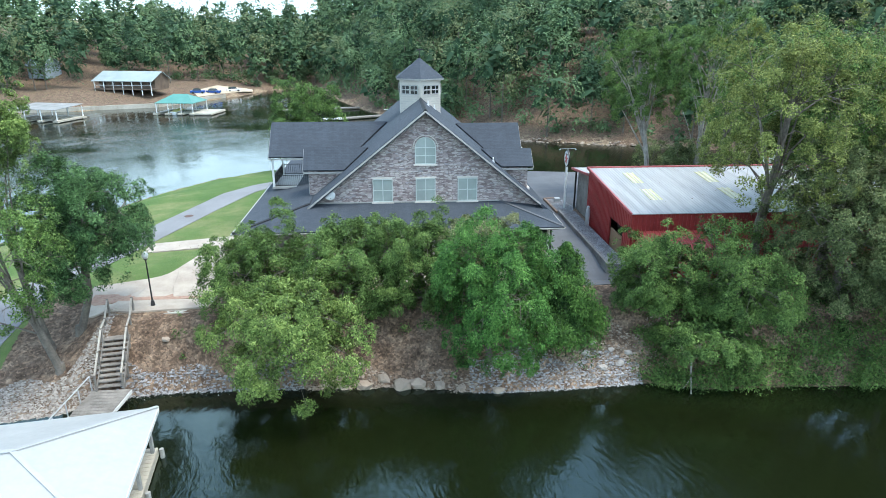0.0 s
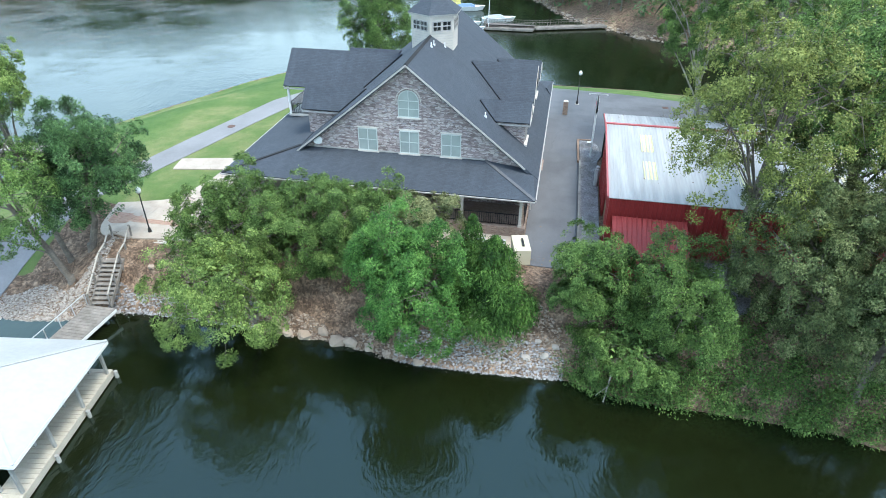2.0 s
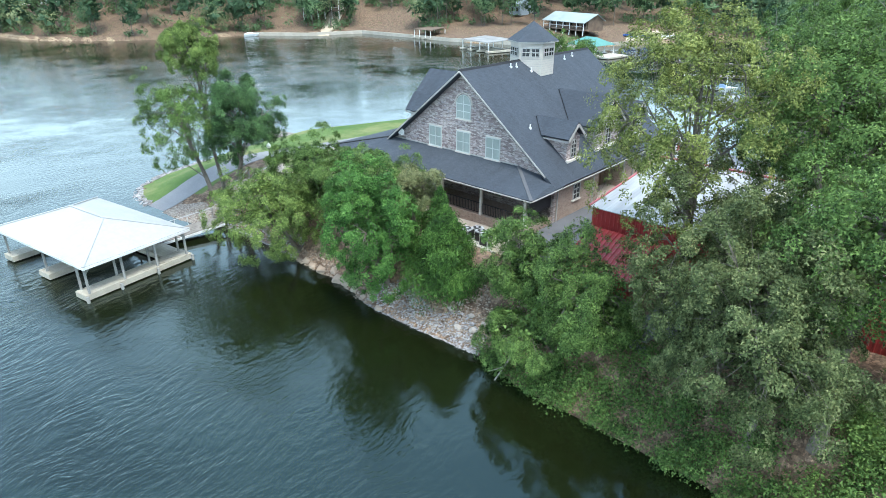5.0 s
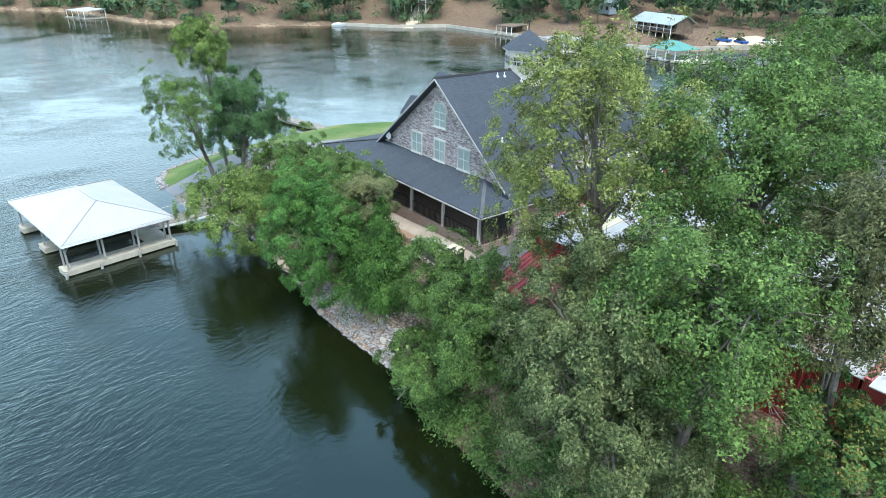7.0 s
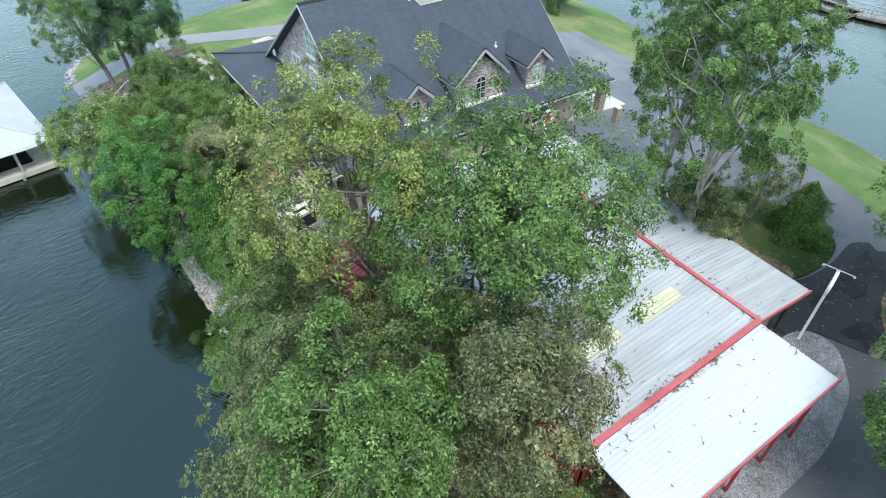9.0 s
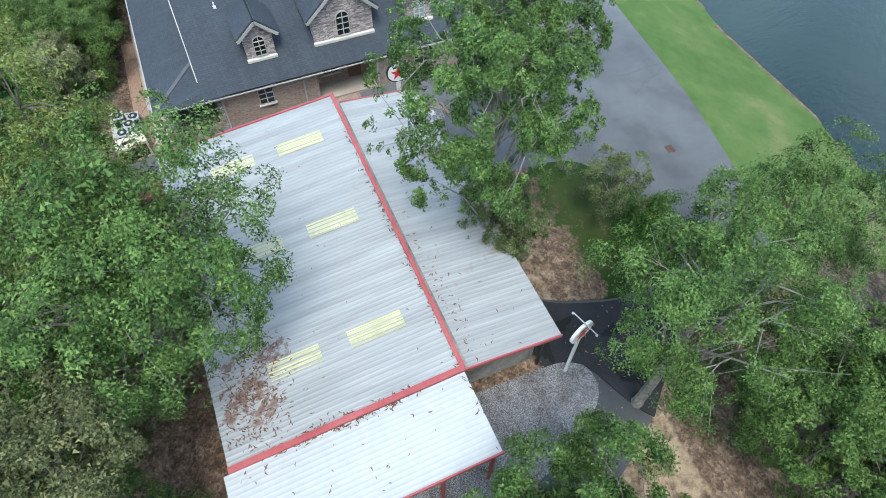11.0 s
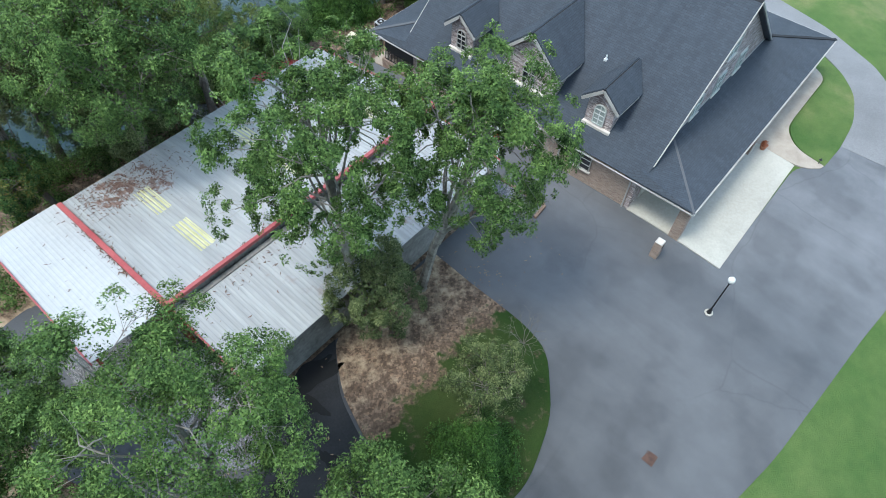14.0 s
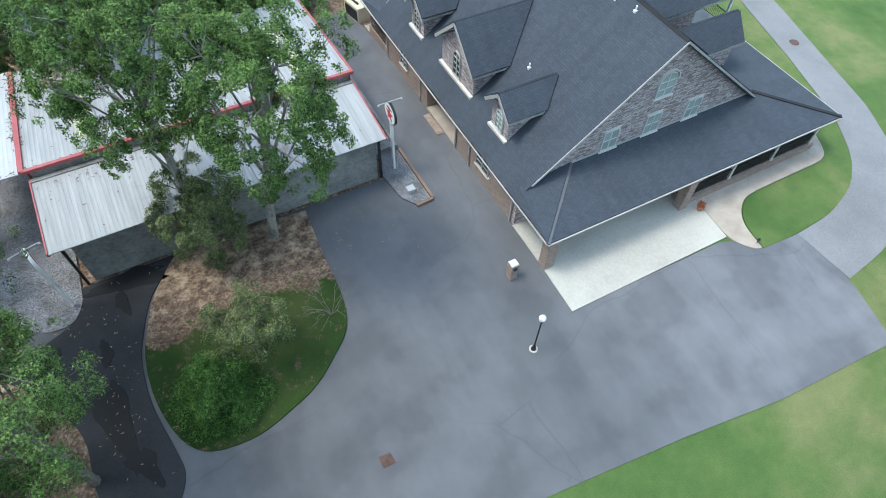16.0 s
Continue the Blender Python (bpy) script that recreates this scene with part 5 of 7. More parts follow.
def crown_clumps(rng, c, rx, ry, rz, n, clump):
    """Clump centres spread through an egg-shaped crown, thicker towards its skin, with gaps."""
    d = unit(rng.normal(size=(n, 3)))
    f = rng.random(n) ** 0.45
    lump = 1 + 0.22 * np.sin(3.1 * d[:, 0] + rng.random() * 6) * np.cos(2.7 * d[:, 1] + rng.random() * 6) + 0.10 * rng.normal(size=n)
    p = np.array(c) + d * f[:, None] * lump[:, None] * np.array([rx - clump * 0.6, ry - clump * 0.6, rz - clump * 0.5])
    r = clump * (0.55 + 0.75 * rng.random(n))
    return p, r


def crown_lobes(rng, c, rx, ry, rz, n, clump, full=0.27):
    """Rounded boughs over an egg-shaped crown, each skinned with leaf sprays that turn outwards and up."""
    m = max(14, n // 9)
    i = np.arange(m) + 0.5
    zz = 1 - 1.8 * i / m
    a = i * 2.39996 + rng.random() * 6
    s = np.sqrt(np.maximum(0, 1 - zz * zz))
    d = unit(np.stack([s * np.cos(a), s * np.sin(a), zz], 1) + rng.normal(size=(m, 3)) * 0.2)
    egg = np.array([rx, ry, rz])
    boughs = d * (0.52 + 0.40 * rng.random(m))[:, None] * egg
    boughs[: m // 6] *= 0.5
    lobe = full * (0.6 + 0.8 * rng.random(m))
    k = rng.integers(0, m, n)
    u = unit(rng.normal(size=(n, 3)) + 0.75 * d[k] + np.array([0, 0, 0.25]))
    q = boughs[k] + u * (lobe[k] * (0.35 + 0.75 * rng.random(n) ** 0.6))[:, None] * egg
    far = np.linalg.norm(q / egg, axis=1)
    q *= np.where(far > 1.14, 1.14 / far, 1.0)[:, None]
    r = clump * (0.4 + 0.75 * rng.random(n))
    facing = unit(u * 0.6 + d[k] * 0.3 + np.array([0, 0, 0.42]) + rng.normal(size=(n, 3)) * 0.16)
    return np.array(c) + q, r, np.array(c) + boughs, k, facing


def branch_set(rng, sh, base, top_pts, r0, twigs=(), start=0.35):
    """A leaning trunk with limbs out to clump centres."""
    base = Vector(base)
    mean = Vector(np.mean(top_pts, 0))
    crown_top = Vector((mean.x, mean.y, max(p[2] for p in top_pts)))
    axis = [base, base.lerp(mean, 0.35) + Vector((rng.normal() * 0.15, rng.normal() * 0.15, 0)), base.lerp(mean, 0.75), mean, mean.lerp(crown_top, 0.6)]
    rr = [r0, r0 * 0.82, r0 * 0.62, r0 * 0.42, r0 * 0.15]
    for a, b, ra, rb in zip(axis[:-1], axis[1:], rr[:-1], rr[1:]):
        sh.tube(a, b, ra, rb, 8)
    sh.tube(base - Vector((0, 0, 0.4)), base + Vector((0, 0, 0.5)), r0 * 1.5, r0, 8)
    ends, mains = [], []
    for n_, p in enumerate(top_pts):
        p = Vector(p)
        t = min(0.95, start + 0.6 * rng.random())
        a = base.lerp(mean, t)
        if p.z < a.z - 0.5:
            a = base.lerp(mean, start * 0.9)
        w = r0 * 0.36 * (1 - 0.4 * t)
        if len(mains) >= 11 and n_ % 4:
            a = min(mains, key=lambda q: (q - p).length)
            w *= 0.5
        m_ = a.lerp(p, 0.5) + Vector((rng.normal() * 0.2, rng.normal() * 0.2, 0.1 + 0.08 * (p - a).length))
        if w > r0 * 0.2:
            mains += [m_, m_.lerp(p, 0.5)]
        sh.tube(a, m_, w, w * 0.65, 5)
        sh.tube(m_, p, w * 0.65, w * 0.3, 5)
        ends.append((m_, p, w * 0.3))
    for q, k in twigs:
        m_, p, w = ends[k]
        a = m_.lerp(p, 0.4 + 0.6 * rng.random())
        q = Vector(q)
        sh.tube(a, q + (q - a) * 0.15, w * 0.8, 0.008, 3)


TREES = 0


def tree(x, y, cz, rx, rz, size, palette, label, name="tree", ry=None, lean=(0, 0), r0=0.2, clumps=60, clump=1.0, bark=BARK, base=None, squash=0.8, droop=0.3, shell=0.5, group="", dens=0, full=0.29):
    global TREES
    TREES += 1
    rng = np.random.default_rng(100 + TREES)
    ry = ry or rx
    bx, by = base or (x - lean[0], y - lean[1])
    bz = hz(bx, by)
    root = thing(name, (bx, by, bz), label, "tree" if name != "shrub" else "shrub", group)
    size, clumps, clump = size * 0.335, int(clumps * 5.2), clump * 0.46
    layers = 0.66 * (dens or (8.0 if shell < 0.7 else 3.6))
    leaves = int(layers * math.pi * (rx * ry + rx * rz + ry * rz) / 3 / (0.42 * size * size))
    p, r, boughs, k, facing = crown_lobes(rng, (x, y, cz), rx, ry, rz, clumps, clump, full)
    p[:, 2] = np.maximum(p[:, 2], bz + 0.3 + r * 0.3)
    sh = Shape()
    boughs[:, 2] = np.maximum(boughs[:, 2], bz + 0.6)
    branch_set(rng, sh, (bx, by, bz), [tuple(q) for q in boughs], r0, list(zip([tuple(q) for q in p], k))[:180])
    part("trunk", sh, bark, root)
    v = leaf_cloud(rng, p, r, leaves, size, squash, droop, shell, facing) - np.array([bx, by, bz])
    if shell < 0.7:
        q, qr = crown_clumps(rng, (x, y, cz), rx * 0.66, ry * 0.66, rz * 0.66, 60, 0.9)
        q[:, 2] = np.maximum(q[:, 2], bz + 0.9)
        v = np.concatenate([v, leaf_cloud(rng, q, qr, int(90 * rx * rz), 0.2, 0.8, 0.2, 0.3) - np.array([bx, by, bz])])
    ob = new("crown", array_mesh("crown", v, np.arange(len(v)).reshape(-1, 3), LEAF[palette]))
    ob.parent = root
    return root


def conifer(x, y, h, r, leaves, size, palette, label, z0=None, name="tree"):
    global TREES
    TREES += 1
    rng = np.random.default_rng(100 + TREES)
    bz = hz(x, y) if z0 is None else z0
    root = thing(name, (x, y, bz), label, "tree")
    n = 260
    t = rng.random(n) ** 1.25
    a = rng.random(n) * 2 * math.pi
    rad = r * (1 - t) ** 0.7 * (0.35 + 0.75 * rng.random(n)) * (1 + 0.18 * np.sin(3 * a + 9 * t))
    p = np.stack([x + rad * np.cos(a), y + rad * np.sin(a), bz + 0.4 + t * (h - 0.6)], 1)
    cr = 0.22 * r * (1.25 - t) + 0.12
    sh = Shape().tube((x, y, bz - 0.3), (x, y, bz + h * 0.9), 0.13, 0.02, 8)
    for q, tt in zip(p[:40], t[:40]):
        sh.tube((x, y, q[2] - 0.1), tuple(q), 0.035, 0.01, 4)
    part("trunk", sh, BARK, root)
    axis = np.stack([np.full(n, x), np.full(n, y), p[:, 2]], 1)
    facing = unit(unit(p - axis) * 0.7 + np.array([0, 0, 0.6]) + rng.normal(size=(n, 3)) * 0.15)
    v = leaf_cloud(rng, p, cr * 1.1, int(leaves * 2.6), size * 0.72, 0.9, 1.2, 0.7, facing, 0.55) - np.array([x, y, bz])
    ob = new("crown", array_mesh("crown", v, np.arange(len(v)).reshape(-1, 3), LEAF[palette]))
    ob.parent = root
    return root


# south bank, from the stairs eastwards
tree(-8.1, 30.9, 5.1, 4.1, 3.9, 0.29, "light", "light green broadleaf tree leaning over the water", dens=7, lean=(0, -2.8), clumps=75, clump=1.0, full=0.38)
tree(-10.8, 37.3, 6.2, 3.9, 3.85, 0.28, "bank", "dense green ornamental tree on the bank", group="bank trees", dens=8.5, clumps=75, clump=0.95, full=0.38)
tree(-5.6, 37.1, 6.4, 3.8, 3.95, 0.28, "bank", "dense green ornamental tree on the bank", group="bank trees", dens=8.5, clumps=75, clump=0.95, full=0.38)
tree(-0.9, 37.3, 6.4, 3.4, 3.85, 0.28, "bank", "dense green ornamental tree on the bank", group="bank trees", dens=8.5, clumps=65, clump=0.95, full=0.38)
tree(3.2, 31.9, 6.0, 3.1, 5.2, 0.28, "bright", "vivid green upright broadleaf tree on the bank", dens=9.5, clumps=100, clump=0.95, lean=(0, -1.4), full=0.4)
tree(3.0, 36.3, 8.0, 2.4, 2.2, 0.24, "pale", "pale seeded small tree beside the porch", clumps=55, clump=0.7)
conifer(7.8, 34.4, 5.9, 2.6, 17000, 0.22, "conifer", "feathery green juniper on the bank")
conifer(6.3, 35.7, 5.2, 1.8, 9000, 0.22, "conifer", "feathery green juniper on the bank")
tree(14.0, 35.4, 5.3, 2.9, 4.2, 0.27, "mid", "dark green tree at the water's edge beside the drive", dens=8, clumps=60, clump=0.9, lean=(0, -1.2), full=0.36)
tree(19.0, 34.3, 4.9, 3.4, 4.1, 0.27, "mid", "broad green tree at the water's edge", dens=7, clumps=75, clump=0.95, lean=(0, -1.5), full=0.36)
tree(17.6, 35.3, 8.0, 1.5, 2.5, 0.25, "mid", "young feathery cypress rising above the bank growth", dens=2.6, clumps=34, clump=0.6, r0=0.1, shell=0.85)
tree(16.3, 32.6, 2.4, 3.0, 1.9, 0.26, "mid", "low green shrub overhanging the water", name="shrub", clumps=50, clump=0.8, lean=(0, -0.8), r0=0.1)
tree(26.2, 35.4, 8.8, 4.9, 6.4, 0.28, "olive", "grey-green oak on the bank", dens=7.5, clumps=140, clump=1.0, r0=0.3, full=0.36)
tree(21.9, 37.2, 15.6, 4.9, 7.2, 0.30, "yellow", "tall yellow-green tree with open crown", dens=4.2, clumps=130, clump=1.0, r0=0.3, shell=0.8, base=(22.6, 39.0))
tree(28.1, 41.4, 16.0, 5.2, 6.1, 0.31, "mid", "tall green tree beside the barn", dens=5.2, clumps=160, clump=1.15, r0=0.34, base=(27.9, 39.2), full=0.32, ry=5.3)
tree(31.2, 33.0, 12.9, 3.7, 4.6, 0.29, "mid", "tall green tree on the bank", dens=5.5, clumps=95, clump=1.05, r0=0.3, full=0.33)
tree(28.6, 31.4, 9.2, 4.1, 5.4, 0.28, "olive", "grey-green oak with browning leaves at the shore", dens=6.5, clumps=90, clump=1.0, lean=(0, -1), full=0.34)
tree(33.7, 37.3, 14.6, 2.7, 4.0, 0.28, "brown", "oak with browning leaves behind the barn", dens=6, clumps=75, clump=0.95)
tree(35.1, 37.0, 8.2, 2.4, 3.0, 0.29, "turning", "small green tree turning orange behind the barn", clumps=45, clump=0.85)
# by the boat ramp
tree(-20.9, 37.2, 9.4, 4.0, 4.9, 0.29, "dark", "dark green oak beside the boat ramp", clumps=85, clump=1.05, r0=0.26, base=(-22.0, 36.6))
tree(-23.4, 32.4, 9.6, 3.9, 5.4, 0.29, "mid", "open green tree beside the boat ramp", clumps=75, clump=0.9, r0=0.24, base=(-22.3, 34.2), shell=0.8)
tree(-24.6, 35.2, 15.6, 2.9, 3.5, 0.28, "light", "tall light green tree beside the boat ramp", clumps=50, clump=0.9, base=(-23.6, 36.0))
# between barn and turning area
tree(21.5, 61.0, 16.6, 3.8, 6.3, 0.29, "mid", "tall pale-barked sycamore beside the drive", clumps=115, clump=0.8, r0=0.3, bark=PALEBARK, base=(22.8, 58.7), shell=0.85, dens=5.4, full=0.24)
tree(26.4, 56.6, 17.2, 4.8, 6.2, 0.29, "mid", "tall pale-barked sycamore beside the lean-to", clumps=125, clump=0.8, r0=0.28, bark=PALEBARK, base=(26.8, 57.3), shell=0.85, dens=5.6, full=0.24)
tree(26.3, 58.4, 8.0, 2.5, 3.4, 0.25, "olive", "leafy grey-green understorey tree by the lean-to", clumps=60, clump=0.7, r0=0.12, dens=6.5)
tree(26.0, 65.9, 7.3, 2.1, 2.5, 0.24, "olive", "sparse dull green tree on the lawn island", clumps=45, clump=0.65, r0=0.12, shell=0.9)
conifer(28.5, 67.3, 4.4, 2.1, 16000, 0.17, "conifer", "dark bushy juniper on the lawn island")
# east of the drive
tree(37.4, 61.0, 15.4, 4.3, 5.2, 0.24, "mid", "tall green tree east of the drive", dens=4.4, clumps=90, clump=1.05, r0=0.28, bark=PALEBARK, shell=0.8)
tree(35.2, 68.6, 13.6, 3.7, 4.6, 0.24, "mid", "green tree east of the drive", clumps=75, clump=1.0, r0=0.24, shell=0.8)
tree(43.0, 52.9, 11.4, 4.5, 4.8, 0.26, "mid", "green tree beyond the open bay", clumps=80, clump=1.1, r0=0.24)
tree(42.5, 66.5, 9.5, 4.4, 4.6, 0.31, "mid", "green tree east of the drive", clumps=80, clump=1.1, r0=0.24)
tree(47.0, 70.5, 13.2, 5.4, 7.4, 0.55, "light", "tall light green tree east of the turning area", clumps=90, clump=1.3, r0=0.3)
tree(53.5, 66.0, 12.6, 5.8, 7.6, 0.55, "mid", "tall green tree east of the turning area", clumps=90, clump=1.3, r0=0.3)
tree(42.0, 77.5, 11.6, 4.8, 6.6, 0.55, "yellow", "yellow-green tree at the edge of the north lawn", clumps=80, clump=1.3, r0=0.26)
tree(-13.6, 84.2, 9.0, 4.6, 6.6, 0.38, "mid", "dense green tree on the north lawn", clumps=90, clump=1.3, r0=0.26)


def woods():
    """The wooded hills across the water, as one mass of small leaf clumps with trunks."""
    rng = np.random.default_rng(5)
    pts = []
    for (x0, x1, y0, y1, gap, dmin, dmax) in ((-34, 150, 100, 300, 7.0, 1.6, 80), (-330, -34, 70, 420, 8.2, 2.0, 95), (-560, -330, 0, 330, 13.0, 2.0, 170), (-330, -225, 0, 70, 9.0, 2.0, 95), (66, 150, 28, 104, 8.5, 4, 200)):
        for gx in np.arange(x0, x1, gap):
            for gy in np.arange(y0, y1, gap):
                pts.append((gx + rng.normal() * gap * 0.3, gy + rng.normal() * gap * 0.3, dmin, dmax))
    a = np.array(pts)
    d = shore(a[:, 0], a[:, 1])
    keep = (d > a[:, 2]) & (d < a[:, 3])
    x, y = a[:, 0], a[:, 1]
    keep &= ~((x > -112) & (x < -50) & (y < 226) & (d < 17))
    keep &= (np.hypot(x + 79, y - 196) > 15) & (np.hypot(x + 56, y - 214) > 10) & (np.hypot(x + 185, y - 205) > 11) & (np.hypot(x + 262, y - 96) > 11)
    keep &= ~((x > -178) & (x < -140) & (y < 200) & (d < 24) & (rng.random(len(x)) < 0.5))
    keep &= ~((x > 0) & (x < 66) & (y < 98))
    keep &= ~((x > -48) & (x < 0) & (y < 97))
    a, d = a[keep], d[keep]
    z = height(a[:, 0], a[:, 1])
    kinds = (("forest", "mixed green woods on the hills across the lake", 0.52), ("forest_dark", "darker evergreen part of the wooded hills", 0.28), ("forest_pale", "pale yellow-green trees among the wooded hills", 0.20))
    V, C, trunks = [[] for _ in kinds], [], Shape()
    for (x, y, _, _), zz, dd in zip(a, z, d):
        pick = rng.choice(3, p=[k[2] for k in kinds])
        h = (12 + 11 * rng.random() + min(dd, 40) * 0.06) * (0.7 if dd < 5 else 1)
        r = 4.2 + 3.6 * rng.random()
        k = 40
        p, cr = crown_clumps(rng, (x, y, zz + h * 0.62), r, r, h * (0.44 if pick != 1 else 0.5), k, r * 0.27)
        if pick == 1:
            taper = np.clip((zz + h * 1.1 - p[:, 2]) / h, 0.15, 1)[:, None]
            p[:, :2] = np.array([x, y]) + (p[:, :2] - np.array([x, y])) * taper
        n = int(950 if math.hypot(x, y) < 230 else 300 if x > -330 else 150)
        turn = unit(unit(p - np.array([x, y, zz + h * 0.5])) * 0.7 + np.array([0, 0, 0.45]) + rng.normal(size=(k, 3)) * 0.15)
        V[pick].append(leaf_cloud(rng, p, cr * 1.25, n, 0.43 if n > 300 else 0.85, 0.7, 0.3, 0.45, turn, 1.0, 0.3))
        # large dark leaves in each crown's middle, shade put in as colour
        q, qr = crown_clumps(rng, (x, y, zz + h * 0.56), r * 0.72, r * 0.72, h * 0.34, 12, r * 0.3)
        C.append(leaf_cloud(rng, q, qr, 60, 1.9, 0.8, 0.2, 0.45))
        if dd < 30:
            for _ in range(3):
                ux, uy = x + rng.normal() * 3.2, y + rng.normal() * 3.2
                us = 1.2 + 1.6 * rng.random()
                if shore(np.array([ux]), np.array([uy]))[0] > 1.0 and not (-112 < ux < -48 and uy < 225):
                    V[0].append(leaf_cloud(rng, np.array([[ux, uy, zz + us * 0.7]]), np.array([us]), 70, 0.6, 0.8, 0.2, 0.45))
        if dd < 22:
            trunks.tube((x, y, zz - 0.5), (x, y, zz + h * 0.6), 0.17, 0.08, 5)
    for key, label, part_v in [(k[0], k[1], v) for k, v in zip(kinds, V)] + [("forest_shade", "big dark leaves inside the far crowns, painted as their inner shade", C)]:
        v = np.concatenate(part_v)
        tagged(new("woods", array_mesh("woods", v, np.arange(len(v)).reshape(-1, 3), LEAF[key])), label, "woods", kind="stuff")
    solo("woods_trunks", trunks, BARK, "thin grey-brown trunks at the edge of the woods", "tree trunks", "stuff", origin=(0, 0, 0))


woods()

# ---- boat dock on the south side ----
def frame_at(cx, cy, yaw):
    c, s = math.cos(radians(yaw)), math.sin(radians(yaw))
    return lambda u, v, z: (cx + c * u - s * v, cy + s * u + c * v, z)


GREYWOOD = plain("greyed_timber", (0.22, 0.215, 0.20), (0.36, 0.355, 0.33), 0.8, 1.2, 14, relief=0.3)
dock = thing("boat_dock", (-20.2, 21.9, 0), "covered floating boat dock with white hipped metal roof", "boat dock")
G = frame_at(-20.2, 21.9, 8.5)
ra, rb, rl, ze, zr = 6.85, 4.45, 2.4, 2.9, 4.35
cor = [G(-ra, -rb, ze), G(ra, -rb, ze), G(ra, rb, ze), G(-ra, rb, ze)]
top0, top1 = G(-rl, 0, zr), G(rl, 0, zr)
for pts in ([cor[0], cor[1], top1, top0], [cor[1], cor[2], top1], [cor[2], cor[3], top0, top1], [cor[3], cor[0], top0]):
    part("roof", Shape().slab(pts, 0.07), DOCKROOF, dock, "white sheet-metal roof slope")
for a, b in ((cor[0], top0), (cor[1], top1), (cor[2], top1), (cor[3], top0), (top0, top1)):
    part("hip_cap", Shape().beam(Vector(a) + Vector((0, 0, 0.03)), Vector(b) + Vector((0, 0, 0.03)), 0.2, 0.04), DOCKROOF, dock)
for a, b in zip(cor, cor[1:] + cor[:1]):
    part("fascia", Shape().beam(Vector(a) - Vector((0, 0, 0.14)), Vector(b) - Vector((0, 0, 0.14)), 0.06, 0.2), WHITEPAINT, dock)


def deck(u0, u1, v0, v1, along_u):
    """A floating finger of boards on a pale frame."""
    fl = Shape()
    p = [G(u0, v0, 0), G(u1, v0, 0), G(u1, v1, 0), G(u0, v1, 0)]
    fl.hexa([(x, y, 0.1) for x, y, _ in p], [(x, y, 0.5) for x, y, _ in p])
    fr = part("float", fl, DECKWOOD, dock, "pale dock frame")
    L = (u1 - u0) if along_u else (v1 - v0)
    n = int(L / 0.3)
    for k in range(n):
        a, b = L * k / n + 0.012, L * (k + 1) / n - 0.012
        q = [G(u0 + a, v0, 0), G(u0 + b, v0, 0), G(u0 + b, v1, 0), G(u0 + a, v1, 0)] if along_u else [G(u0, v0 + a, 0), G(u1, v0 + a, 0), G(u1, v0 + b, 0), G(u0, v0 + b, 0)]
        part("plank", Shape().hexa([(x, y, 0.5) for x, y, _ in q], [(x, y, 0.55) for x, y, _ in q]), DECKWOOD, fr)


deck(5.1, 6.5, -4.6, 4.5, False)
deck(-0.9, 0.7, -4.3, 2.6, False)
deck(-6.6, -5.2, -4.3, 2.6, False)
deck(-6.6, 5.05, 2.65, 4.4, True)
for u, v in [(5.25, t) for t in (-4.2, -1.4, 1.4, 4.1)] + [(6.35, t) for t in (-4.2, -1.4, 1.4, 4.1)] + [(-0.1, t) for t in (-4.0, 0.0, 3.6)] + [(-6.3, t) for t in (-4.0, 0.0, 3.8)] + [(-3.2, 4.1), (2.4, 4.1)]:
    z1 = min(ze + (zr - ze) * min((ra - abs(u)) / (ra - rl), (rb - abs(v)) / rb), zr) - 0.12
    part("post", Shape().beam(G(u, v, 0.5), G(u, v, z1), 0.15, 0.15, up=(0, 1, 0)), GREYWOOD, dock, "weathered grey timber post")
    if abs(v) > 3.5:
        sv = -1 if v > 0 else 1
        part("brace", Shape().beam(G(u, v, z1 - 0.8), G(u, v + 0.7 * sv, z1 + 0.05), 0.1, 0.1), GREYWOOD, dock)
for u0, u1, v in ((0.7, 4.5, -1.4), (0.7, 4.5, 1.4), (-5.2, -0.9, 0.0)):
    part("tie_beam", Shape().beam(G(u0, v, 2.45), G(u1, v, 2.45), 0.12, 0.2), GREYWOOD, dock)
for v in (-4.55, -1.9, 1.2, 4.4):
    part("bumper", Shape().tube(G(6.68, v, 0.0), G(6.68, v, 0.5), 0.12, 0.12, 8), GREYWOOD, dock)

gang = thing("gangway", (-18.9, 29, 0.5), "weathered timber gangway between dock and stairs", "gangway")
ga, gb = [(-20.3, 26.4, 0.56), (-18.3, 26.4, 0.56)], [(-19.75, 32.3, 0.95), (-17.6, 32.3, 0.95)]
n = 22
for k in range(n):
    t0, t1 = k / n + 0.002, (k + 1) / n - 0.002
    a0, a1 = Vector(ga[0]).lerp(Vector(gb[0]), t0), Vector(ga[1]).lerp(Vector(gb[1]), t0)
    b0, b1 = Vector(ga[0]).lerp(Vector(gb[0]), t1), Vector(ga[1]).lerp(Vector(gb[1]), t1)
    dn = Vector((0, 0, -0.05))
    part("plank", Shape().hexa([a0 + dn, a1 + dn, b1 + dn, b0 + dn], [a0, a1, b1, b0]), WOOD, gang)
for i in (0, 1):
    part("stringer", Shape().beam(Vector(ga[i]) - Vector((0, 0, 0.16)), Vector(gb[i]) - Vector((0, 0, 0.16)), 0.08, 0.22), WHITEPAINT if i else WOOD, gang, "pale edge board" if i else "")
hr = Shape().beam(Vector(ga[0]) + Vector((0, 0, 0.9)), Vector(gb[0]) + Vector((0, 0, 0.9)), 0.05)
